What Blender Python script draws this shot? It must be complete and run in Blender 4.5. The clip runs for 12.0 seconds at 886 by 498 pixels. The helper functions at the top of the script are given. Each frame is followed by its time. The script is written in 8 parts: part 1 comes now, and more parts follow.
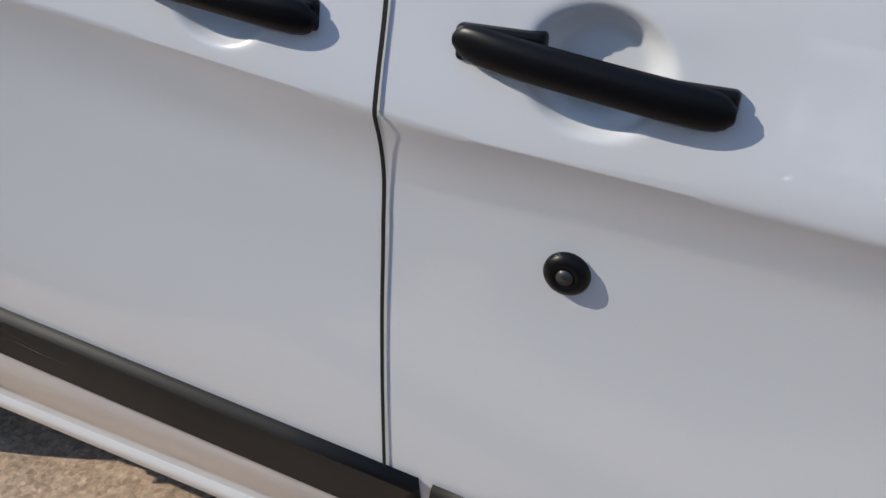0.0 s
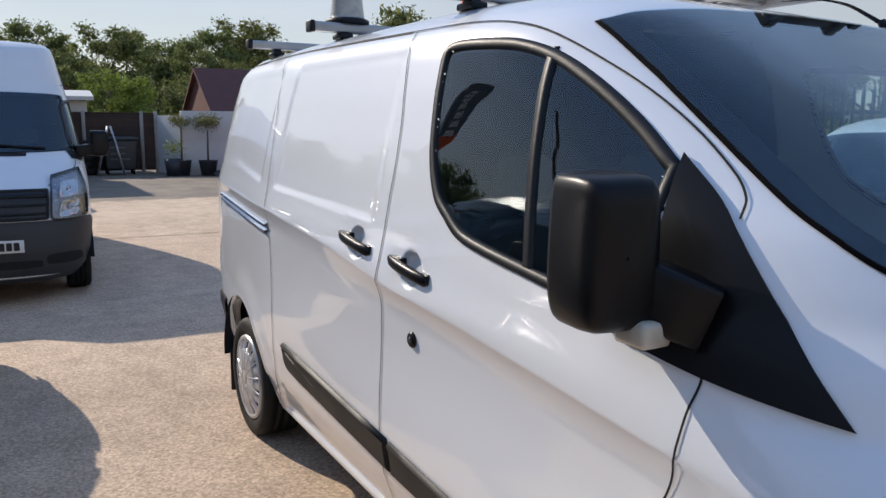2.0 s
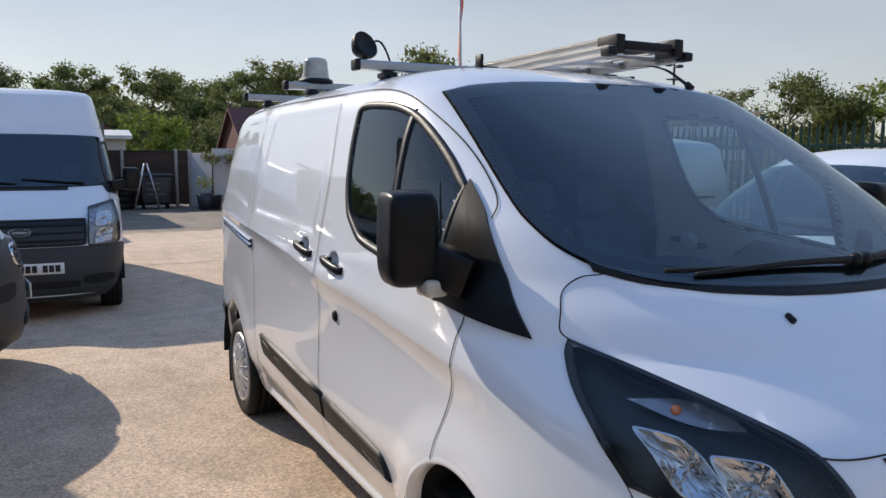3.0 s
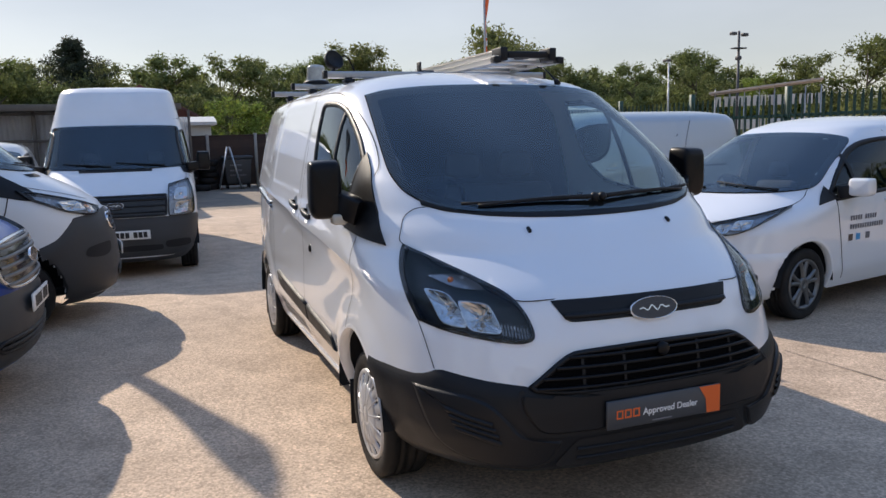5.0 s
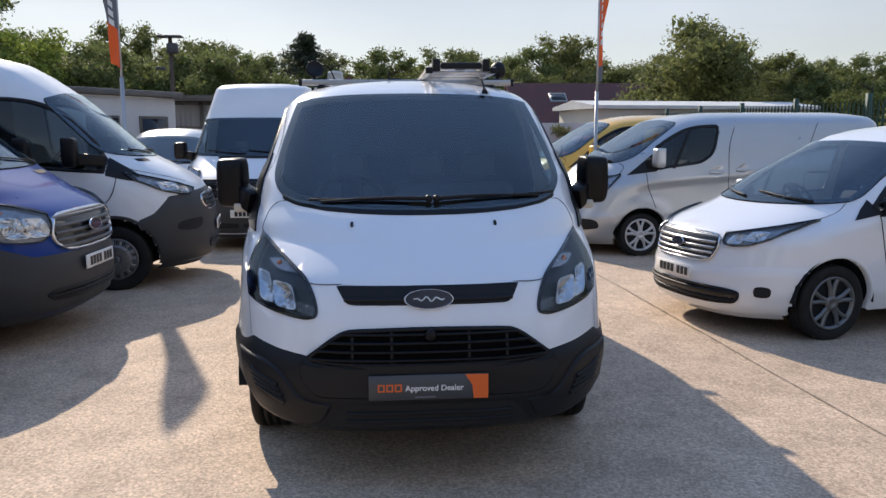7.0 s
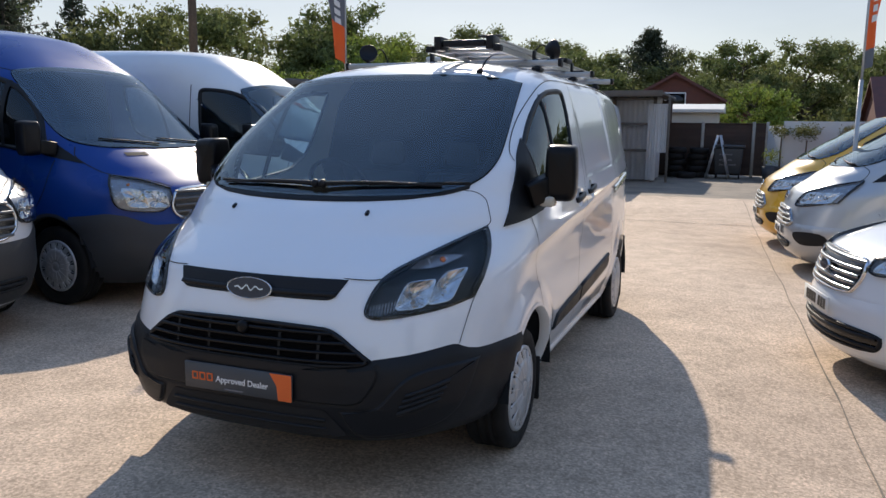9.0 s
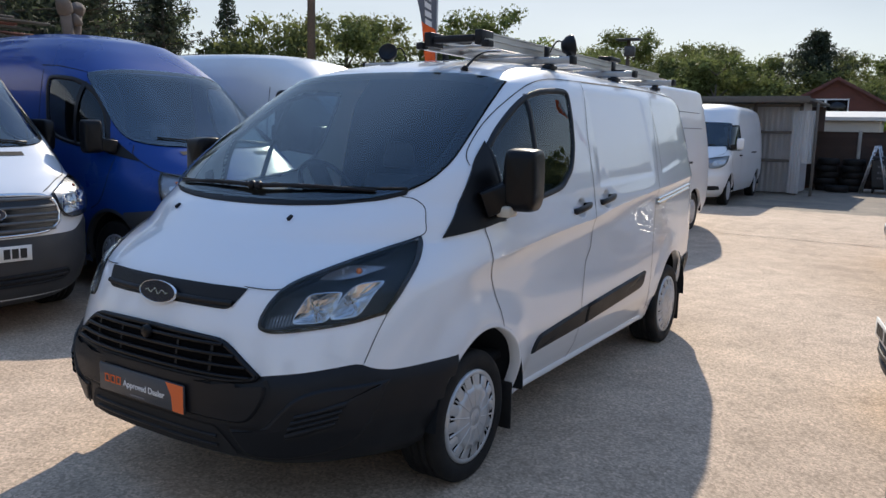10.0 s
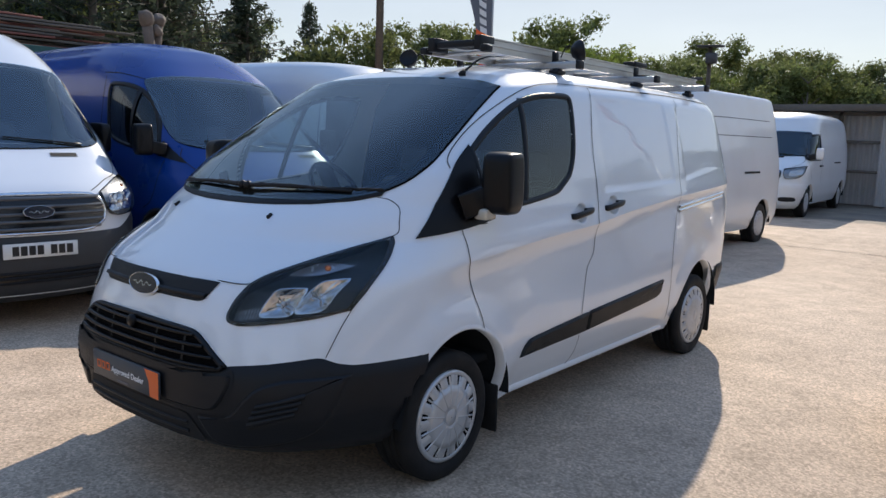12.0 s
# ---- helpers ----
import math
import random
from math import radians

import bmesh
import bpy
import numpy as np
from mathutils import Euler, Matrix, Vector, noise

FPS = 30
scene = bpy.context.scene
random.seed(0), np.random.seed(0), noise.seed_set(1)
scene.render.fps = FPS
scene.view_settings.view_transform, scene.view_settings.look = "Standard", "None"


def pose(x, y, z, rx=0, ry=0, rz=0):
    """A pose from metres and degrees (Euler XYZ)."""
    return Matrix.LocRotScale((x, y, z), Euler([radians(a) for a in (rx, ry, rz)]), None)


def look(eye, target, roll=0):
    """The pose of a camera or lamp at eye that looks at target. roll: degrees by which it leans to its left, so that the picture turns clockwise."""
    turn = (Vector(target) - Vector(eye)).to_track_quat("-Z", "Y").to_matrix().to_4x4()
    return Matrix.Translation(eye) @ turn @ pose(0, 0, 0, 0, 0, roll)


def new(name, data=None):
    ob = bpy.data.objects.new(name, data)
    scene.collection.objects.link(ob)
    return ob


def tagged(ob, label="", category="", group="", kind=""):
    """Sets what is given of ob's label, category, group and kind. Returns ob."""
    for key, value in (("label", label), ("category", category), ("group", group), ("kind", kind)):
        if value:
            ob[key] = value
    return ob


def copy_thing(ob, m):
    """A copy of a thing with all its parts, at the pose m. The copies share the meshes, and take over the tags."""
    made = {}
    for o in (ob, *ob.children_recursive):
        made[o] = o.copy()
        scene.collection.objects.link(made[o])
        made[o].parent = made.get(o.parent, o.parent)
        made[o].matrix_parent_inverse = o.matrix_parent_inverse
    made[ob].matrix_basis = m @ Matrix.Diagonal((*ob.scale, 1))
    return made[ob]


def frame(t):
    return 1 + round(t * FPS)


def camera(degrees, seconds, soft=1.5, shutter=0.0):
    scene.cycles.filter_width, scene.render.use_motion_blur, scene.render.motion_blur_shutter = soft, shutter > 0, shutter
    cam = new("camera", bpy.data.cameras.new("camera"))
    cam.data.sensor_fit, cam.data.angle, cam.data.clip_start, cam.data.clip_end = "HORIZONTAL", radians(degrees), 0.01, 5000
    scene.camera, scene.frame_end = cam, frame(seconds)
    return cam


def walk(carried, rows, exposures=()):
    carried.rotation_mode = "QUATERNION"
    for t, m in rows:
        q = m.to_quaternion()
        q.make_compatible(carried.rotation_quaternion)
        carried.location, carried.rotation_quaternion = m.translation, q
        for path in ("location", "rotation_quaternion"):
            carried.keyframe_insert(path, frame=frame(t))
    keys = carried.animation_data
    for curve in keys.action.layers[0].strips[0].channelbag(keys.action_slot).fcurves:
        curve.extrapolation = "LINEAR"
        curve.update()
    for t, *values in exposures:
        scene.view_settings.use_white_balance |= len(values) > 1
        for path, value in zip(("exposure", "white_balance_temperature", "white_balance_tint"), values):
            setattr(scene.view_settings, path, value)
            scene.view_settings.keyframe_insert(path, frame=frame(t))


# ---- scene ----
cam = camera(59.9, 12.0)
PATH = [
    (0, (-0.921, -1.563, 1.362), (-1.612, -0.005, 0.316), 0.9),
    (0.5, (-0.542, -1.768, 1.448), (-1.706, -0.349, 0.654), 0.3),
    (1, (-0.071, -1.893, 1.502), (-1.557, -0.689, 0.916), 1.7),
    (1.5, (0.334, -1.966, 1.532), (-1.304, -0.913, 1.075), 1.2),
    (2, (0.827, -1.935, 1.561), (-0.881, -0.946, 1.241), 0.5),
    (2.5, (1.314, -2.018, 1.554), (-0.428, -1.070, 1.305), 0.3),
    (3, (1.799, -1.953, 1.570), (0.039, -1.033, 1.338), 0.1),
    (3.5, (2.256, -1.995, 1.552), (0.484, -1.097, 1.312), 0.3),
    (3.7, (2.400, -1.995, 1.566), (0.623, -1.115, 1.315), -0.1),
    (5.3, (3.611, -1.679, 1.583), (1.745, -1.021, 1.295), -1.4),
    (5.5, (3.75, -1.545, 1.602), (1.868, -0.93, 1.317), -1.2),
    (6, (3.92, -1.195, 1.602), (2.003, -0.698, 1.321), -0.7),
    (6.5, (4.088, -0.754, 1.614), (2.139, -0.405, 1.328), -0.4),
    (7, (4.252, -0.219, 1.629), (2.282, -0.053, 1.325), -0.2),
    (7.2, (4.252, -0.002, 1.6), (2.278, 0.082, 1.289), -0.2),
    (8.8, (3.659, 1.652, 1.561), (1.787, 1.019, 1.25), 0.6),
    (9, (3.541, 1.873, 1.556), (1.702, 1.152, 1.245), 0.7),
    (9.5, (3.206, 2.267, 1.545), (1.457, 1.346, 1.242), 0.9),
    (10, (2.85, 2.556, 1.55), (1.184, 1.492, 1.247), 1.4),
    (10.5, (2.609, 2.822, 1.534), (1.003, 1.668, 1.235), 1.6),
    (11, (2.601, 2.921, 1.544), (1.031, 1.718, 1.249), 1.7),
    (11.5, (2.62, 2.954, 1.541), (1.067, 1.727, 1.25), 1.8),
    (12, (2.623, 2.96, 1.541), (1.081, 1.719, 1.252), 1.8),
]
walk(cam, [(t, look(eye, target, roll)) for t, eye, target, roll in PATH],
     exposures=((0, -0.39, 6300, 8), (0.5, -0.36, 6300, 8), (1, -0.19, 6400, 9), (1.5, -0.10, 6450, 10), (2.5, -0.10, 6550, 11), (3.5, -0.07, 6600, 11), (5.5, 0.0, 6700, 12), (7, 0.04, 6700, 12), (9, -0.06, 6600, 10), (12, -0.02, 6500, 9)))

# ---- light ----
SUN_FROM, SUN_UP = 201.0, 32.0  # degrees: heading from which the sun shines, height over the horizon
world = bpy.data.worlds.new("sky")
scene.world = world
world.use_nodes = True
wn, wl = world.node_tree.nodes, world.node_tree.links
wn.clear()
sky = wn.new("ShaderNodeTexSky")
sky.sky_type = "NISHITA"
sky.sun_disc = False
sky.sun_elevation = radians(SUN_UP)
sky.sun_rotation = radians(90 - SUN_FROM)
sky.dust_density = 0.3
sky.air_density = 1.0
sky.ozone_density = 1.5
back = wn.new("ShaderNodeBackground")
back.inputs["Strength"].default_value = 0.045
wl.new(sky.outputs[0], back.inputs[0])
# thin bright haze under the blue, paler towards the horizon
veil = wn.new("ShaderNodeBackground")
co = wn.new("ShaderNodeTexCoord")
sep = wn.new("ShaderNodeSeparateXYZ")
wl.new(co.outputs["Generated"], sep.inputs[0])
ramp = wn.new("ShaderNodeValToRGB")
ramp.color_ramp.elements[0].position, ramp.color_ramp.elements[0].color = 0.0, (0.425, 0.420, 0.415, 1)
ramp.color_ramp.elements[1].position, ramp.color_ramp.elements[1].color = 1.0, (0.175, 0.325, 0.67, 1)
ramp.color_ramp.elements.new(0.20).color = (0.395, 0.405, 0.435, 1)
ramp.color_ramp.elements.new(0.45).color = (0.283, 0.388, 0.59, 1)
wl.new(sep.outputs["Z"], ramp.inputs[0])
cloud = wn.new("ShaderNodeTexNoise")
cloud.inputs["Scale"].default_value, cloud.inputs["Detail"].default_value = 2.2, 7
stretch_ = wn.new("ShaderNodeMapping")
stretch_.inputs["Scale"].default_value = (1.0, 1.0, 4.0)
wl.new(co.outputs["Generated"], stretch_.inputs[0])
wl.new(stretch_.outputs[0], cloud.inputs["Vector"])
wisp = wn.new("ShaderNodeMapRange")
wl.new(cloud.outputs["Fac"], wisp.inputs["Value"])
wisp.inputs["From Min"].default_value, wisp.inputs["From Max"].default_value = 0.35, 0.75
wisp.inputs["To Min"].default_value, wisp.inputs["To Max"].default_value = 0.92, 1.18
wl.new(ramp.outputs[0], veil.inputs[0])
wl.new(wisp.outputs[0], veil.inputs["Strength"])
both = wn.new("ShaderNodeAddShader")
wl.new(back.outputs[0], both.inputs[0])
wl.new(veil.outputs[0], both.inputs[1])
wl.new(both.outputs[0], wn.new("ShaderNodeOutputWorld").inputs[0])
lamp = bpy.data.lights.new("sun", "SUN")
lamp.energy, lamp.angle, lamp.color = 5.0, radians(0.6), (1.0, 0.895, 0.755)
a, e = radians(SUN_FROM), radians(SUN_UP)
sun = new("sun", lamp)
sun.matrix_world = look((50 * math.cos(a) * math.cos(e), 50 * math.sin(a) * math.cos(e), 50 * math.sin(e)), (0, 0, 0))


# ---- materials ----
def mat(name, color, rough=0.5, metal=0.0, coat=0.0, vary=0.0, grain=0.0, scale=6.0, fine=120.0, bump=0.0, dirt=None, rand=0.0, spec=0.5, coat_ior=1.6):
    """A surface: base colour varied at two scales (vary: broad, grain: fine), fine relief, an optional dirt colour in patches."""
    m = bpy.data.materials.new(name)
    m.use_nodes = True
    n, l = m.node_tree.nodes, m.node_tree.links
    p = n["Principled BSDF"]
    p.inputs["Roughness"].default_value, p.inputs["Metallic"].default_value = rough, metal
    p.inputs["Coat Weight"].default_value, p.inputs["Coat Roughness"].default_value = coat, 0.02
    p.inputs["Specular IOR Level"].default_value = spec
    p.inputs["Coat IOR"].default_value = coat_ior
    p.inputs["Base Color"].default_value = (*color, 1)
    m.diffuse_color = (*color, 1)
    if vary or grain or bump or dirt or rand:
        co = n.new("ShaderNodeTexCoord")
        big, small = n.new("ShaderNodeTexNoise"), n.new("ShaderNodeTexNoise")
        for t, s, d in ((big, scale, 6), (small, fine, 3)):
            t.inputs["Scale"].default_value, t.inputs["Detail"].default_value = s, d
            l.new(co.outputs["Object"], t.inputs["Vector"])
        last = None

        def blend(kind, a, b, fac):
            x = n.new("ShaderNodeMix")
            x.data_type, x.blend_type = "RGBA", kind
            for sock, v in ((x.inputs["Factor"], fac), (x.inputs["A"], a), (x.inputs["B"], b)):
                if isinstance(v, bpy.types.NodeSocket):
                    l.new(v, sock)
                else:
                    sock.default_value = v
            return x.outputs["Result"]

        def span(sock, lo, hi, a=0.3, b=0.7):
            r = n.new("ShaderNodeMapRange")
            l.new(sock, r.inputs["Value"])
            r.inputs["From Min"].default_value, r.inputs["From Max"].default_value = a, b
            r.inputs["To Min"].default_value, r.inputs["To Max"].default_value = lo, hi
            return r.outputs["Result"]

        def scaled(base, sock):
            v = n.new("ShaderNodeVectorMath")
            v.operation = "SCALE"
            if isinstance(base, bpy.types.NodeSocket):
                l.new(base, v.inputs[0])
            else:
                v.inputs[0].default_value = base[:3]
            l.new(sock, v.inputs["Scale"])
            return v.outputs[0]

        last = (*color, 1)
        if vary:
            last = scaled(last, span(big.outputs["Fac"], 1 - vary, 1 + vary))
        if grain:
            last = scaled(last, span(small.outputs["Fac"], 1 - grain, 1 + grain))
        if rand:
            info = n.new("ShaderNodeObjectInfo")
            last = scaled(last, span(info.outputs["Random"], 1 - rand, 1 + rand, 0, 1))
        if dirt:
            col, amount = dirt
            pat = n.new("ShaderNodeTexNoise")
            pat.inputs["Scale"].default_value, pat.inputs["Detail"].default_value = scale * 0.6, 8
            l.new(co.outputs["Object"], pat.inputs["Vector"])
            last = blend("MIX", last, (*col, 1), span(pat.outputs["Fac"], 0, amount, 0.45, 0.75))
        if isinstance(last, bpy.types.NodeSocket):
            l.new(last, p.inputs["Base Color"])
        l.new(span(big.outputs["Fac"], rough * 0.85, min(1, rough * 1.15)), p.inputs["Roughness"])
        if bump:
            b = n.new("ShaderNodeBump")
            b.inputs["Strength"].default_value, b.inputs["Distance"].default_value = bump, 0.01
            l.new(small.outputs["Fac"], b.inputs["Height"])
            l.new(b.outputs["Normal"], p.inputs["Normal"])
    return m


def glass_mat(name, tint, rough=0.0, clear=0.75, ior=1.6):
    """Tinted vehicle glass: a mirror-like surface that lets part of the light straight through."""
    m = bpy.data.materials.new(name)
    m.use_nodes = True
    n, l = m.node_tree.nodes, m.node_tree.links
    n.clear()
    see, shine, mix, out = (n.new("ShaderNode" + k) for k in ("BsdfTransparent", "BsdfGlossy", "MixShader", "OutputMaterial"))
    see.inputs["Color"].default_value = (*[c * clear for c in tint], 1)
    shine.inputs["Roughness"].default_value = rough
    shine.inputs["Color"].default_value = (0.86, 0.95, 1, 1)
    # gloss that grows towards grazing, alike from both sides of the sheet
    base = ((ior - 1) / (ior + 1)) ** 2
    edge = n.new("ShaderNodeLayerWeight")
    edge.inputs["Blend"].default_value = 0.5
    steep, gain = n.new("ShaderNodeMath"), n.new("ShaderNodeMath")
    steep.operation, gain.operation = "POWER", "MULTIPLY_ADD"
    l.new(edge.outputs["Facing"], steep.inputs[0])
    steep.inputs[1].default_value = 5.0
    l.new(steep.outputs[0], gain.inputs[0])
    gain.inputs[1].default_value, gain.inputs[2].default_value = 1 - base, base
    l.new(gain.outputs[0], mix.inputs[0])
    l.new(see.outputs[0], mix.inputs[1])
    l.new(shine.outputs[0], mix.inputs[2])
    l.new(mix.outputs[0], out.inputs[0])
    m.diffuse_color = (*tint, 0.5)
    return m


WHITE = mat("white_paint", (0.76, 0.78, 0.81), 0.3, coat=1.0)
WHITE_DULL = mat("white_paint_dull", (0.72, 0.74, 0.76), 0.35, coat=0.5, vary=0.03, scale=2.0, dirt=((0.45, 0.43, 0.4), 0.12))
SILVER = mat("silver_paint", (0.42, 0.445, 0.47), 0.32, metal=0.45, coat=0.8, vary=0.02, scale=3)
BLUE = mat("blue_paint", (0.001, 0.036, 0.22), 0.3, spec=0.2, coat=0.5, coat_ior=1.36, vary=0.05, scale=2)
YELLOW = mat("yellow_paint", (0.75, 0.42, 0.03), 0.3, coat=0.8, vary=0.04, scale=2)
RED = mat("red_paint", (0.45, 0.03, 0.06), 0.3, coat=0.8, vary=0.04, scale=2)
PLASTIC = mat("black_plastic", (0.009, 0.0100, 0.0125), 0.45, spec=0.26, vary=0.12, grain=0.12, scale=5, fine=900, bump=0.08)
GLOSS_BLACK = mat("gloss_black", (0.008, 0.008, 0.009), 0.15, vary=0.1)
GREY_PLASTIC = mat("grey_plastic", (0.030, 0.032, 0.036), 0.55, vary=0.15, grain=0.12, scale=4, fine=700, bump=0.08)
TRIM = mat("trim_plastic", (0.013, 0.013, 0.0135), 0.5, spec=0.25, vary=0.12, grain=0.1, scale=4, fine=600, bump=0.05)
RUBBER = mat("rubber", (0.009, 0.009, 0.0095), 0.7, spec=0.3, vary=0.2, grain=0.1, scale=12, fine=300, bump=0.1, dirt=((0.06, 0.05, 0.04), 0.2))
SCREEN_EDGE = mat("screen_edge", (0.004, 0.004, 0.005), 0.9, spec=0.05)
SEAM = mat("seam_shadow", (0.008, 0.008, 0.009), 0.8)
CHROME = mat("chrome", (0.75, 0.76, 0.78), 0.12, metal=1.0, vary=0.05)
ALLOY = mat("silver_wheel_trim", (0.54, 0.55, 0.565), 0.33, metal=0.45, vary=0.08, scale=10, dirt=((0.2, 0.17, 0.14), 0.3))
ALU = mat("aluminium", (0.55, 0.56, 0.57), 0.4, metal=0.85, vary=0.1, scale=8, grain=0.06, fine=200, dirt=((0.3, 0.29, 0.27), 0.3))
DARK_IN = mat("dark_interior", (0.014, 0.016, 0.019), 0.8, spec=0.15, vary=0.2, scale=6, grain=0.1, fine=300)
SEAT_CLOTH = mat("seat_cloth", (0.045, 0.048, 0.055), 0.9, vary=0.2, scale=8, grain=0.2, fine=400)
GLASS = glass_mat("tinted_glass", (0.72, 0.84, 0.83), clear=0.86, ior=1.8)
GLASS_SCREEN = glass_mat("windscreen_glass", (0.76, 0.89, 0.91), clear=0.90, ior=1.85)
GLASS_FLEET = glass_mat("fleet_windscreen_glass", (0.72, 0.84, 0.88), clear=0.87, ior=2.15)
LENS = glass_mat("lamp_lens", (0.96, 0.97, 0.98), clear=0.95, ior=1.42)
AMBER = mat("amber_lens", (0.6, 0.16, 0.03), 0.2, coat=0.5)
PLATE_WHITE = mat("plate_white", (0.72, 0.72, 0.70), 0.4, vary=0.03)
PRINT = mat("print_black", (0.012, 0.012, 0.013), 0.5)
PRINT_GREY = mat("print_grey", (0.16, 0.16, 0.18), 0.5)
PRINT_WHITE = mat("print_white", (0.75, 0.75, 0.75), 0.5)
ORANGE = mat("orange_vinyl", (0.75, 0.13, 0.02), 0.45, vary=0.05)
MIRROR_BLACK = mat("mirror_black", (0.005, 0.005, 0.006), 0.34, spec=0.22)
LAMP_PALE = mat("pale_lamp_housing", (0.30, 0.31, 0.33), 0.25, metal=0.5, vary=0.2, scale=25)
GRILLE_DULL = mat("grille_dull", (0.13, 0.133, 0.137), 0.35, metal=0.7)
GRILLE_SILVER = mat("grille_silver", (0.36, 0.37, 0.38), 0.25, metal=0.9)
NAVY = mat("badge_navy", (0.008, 0.010, 0.025), 0.2, coat=0.2)


# ---- making meshes ----
def link(name, bm, material, parent=None, label="", smooth=True):
    me = bpy.data.meshes.new(name)
    bm.normal_update()
    bm.to_mesh(me)
    bm.free()
    mats = material if isinstance(material, (list, tuple)) else [material]
    for m in mats:
        me.materials.append(m)
    if smooth:
        me.shade_smooth()
    ob = new(name, me)
    if parent:
        ob.parent = parent
    if label:
        ob["label"] = label
    return ob


def part(name, bm, material, parent, label="", smooth=True):
    return link(name, bm, material, parent, label, smooth)


def thing(name, label, category, group="", kind="", m=None):
    ob = new(name)
    ob.empty_display_size = 0.1
    tagged(ob, label, category, group, kind)
    if m is not None:
        ob.matrix_basis = m
    return ob


def box(bm, x0, x1, y0, y1, z0, z1, bevel=0.0, seg=2, m=None):
    t = bmesh.new()
    bmesh.ops.create_cube(t, size=1)
    for v in t.verts:
        v.co = Vector(((x0 + x1) / 2 + v.co.x * (x1 - x0), (y0 + y1) / 2 + v.co.y * (y1 - y0), (z0 + z1) / 2 + v.co.z * (z1 - z0)))
    if bevel:
        bmesh.ops.bevel(t, geom=t.edges[:], offset=bevel, segments=seg, affect="EDGES", profile=0.5)
    merge(bm, t, m)


def merge(bm, t, m=None):
    me = bpy.data.meshes.new("tmp")
    if m is not None:
        t.transform(m)
    t.to_mesh(me)
    t.free()
    bm.from_mesh(me)
    bpy.data.meshes.remove(me)


def cyl(bm, p0, p1, r0, r1=None, seg=16, caps=True):
    r1 = r0 if r1 is None else r1
    p0, p1 = Vector(p0), Vector(p1)
    q = (p1 - p0).to_track_quat("Z", "Y").to_matrix()
    rings = []
    for p, r in ((p0, r0), (p1, r1)):
        rings.append([bm.verts.new(p + q @ Vector((r * math.cos(2 * math.pi * i / seg), r * math.sin(2 * math.pi * i / seg), 0))) for i in range(seg)])
    for i in range(seg):
        j = (i + 1) % seg
        bm.faces.new((rings[0][i], rings[0][j], rings[1][j], rings[1][i]))
    if caps:
        bm.faces.new(rings[0][::-1])
        bm.faces.new(rings[1])


def lathe(bm, profile, seg=48, axis="Y", centre=(0, 0, 0), closed=False):
    """Turns (radius, along) pairs round an axis through centre."""
    rings = []
    for r, h in profile:
        ring = []
        for i in range(seg):
            a = 2 * math.pi * i / seg
            p = (r * math.cos(a), h, r * math.sin(a)) if axis == "Y" else (r * math.cos(a), r * math.sin(a), h)
            ring.append(bm.verts.new(Vector(p) + Vector(centre)))
        rings.append(ring)
    for k in range(len(rings) - 1 + (1 if closed else 0)):
        a, b = rings[k], rings[(k + 1) % len(rings)]
        for i in range(seg):
            j = (i + 1) % seg
            bm.faces.new((a[i], a[j], b[j], b[i]))


def sheet(bm, grid, closed=False):
    """Quads over a grid of points, row by row."""
    vs = [[bm.verts.new(p) for p in row] for row in grid]
    for a, b in zip(vs, vs[1:]):
        n = len(a)
        for i in range(n if closed else n - 1):
            j = (i + 1) % n
            try:
                bm.faces.new((a[i], a[j], b[j], b[i]))
            except ValueError:
                pass
    return vs


def spline(points, n=8, closed=True):
    """A smooth line through points of any dimension; a point given twice makes a corner."""
    pts = [np.array(p, float) for p in points]
    out, k = [], len(pts)
    for i in range(k if closed else k - 1):
        p1, p2 = pts[i], pts[(i + 1) % k]
        if np.linalg.norm(p2 - p1) < 1e-9:
            continue
        p0 = pts[i - 1] if closed or i else p1
        p3 = pts[(i + 2) % k] if closed or i + 2 < k else p2
        d1, d2 = (p2 - p0) * 0.5, (p3 - p1) * 0.5
        if np.linalg.norm(p1 - p0) < 1e-9:
            d1 = p2 - p1
        if np.linalg.norm(p3 - p2) < 1e-9:
            d2 = p2 - p1
        lim = np.linalg.norm(p2 - p1)
        for d in (d1, d2):
            q = np.linalg.norm(d)
            if q > lim:
                d *= lim / q
        for s in range(n):
            u = s / n
            out.append((2 * u**3 - 3 * u**2 + 1) * p1 + (u**3 - 2 * u**2 + u) * d1 + (-2 * u**3 + 3 * u**2) * p2 + (u**3 - u**2) * d2)
    if not closed:
        out.append(pts[-1])
    return out


def sm(a, b, x):
    u = np.clip((x - a) / (b - a), 0, 1)
    return u * u * (3 - 2 * u)


def between(v, xs, ys):
    """The value at v on a line through points, flat past its ends."""
    if v <= xs[0]:
        return ys[0]
    for i in range(1, len(xs)):
        if v <= xs[i]:
            return ys[i - 1] + (ys[i] - ys[i - 1]) * (v - xs[i - 1]) / (xs[i] - xs[i - 1])
    return ys[-1]


def soft(a, b, x):
    u = (x - a) / (b - a)
    u = 0.0 if u < 0 else 1.0 if u > 1 else u
    return u * u * (3 - 2 * u)


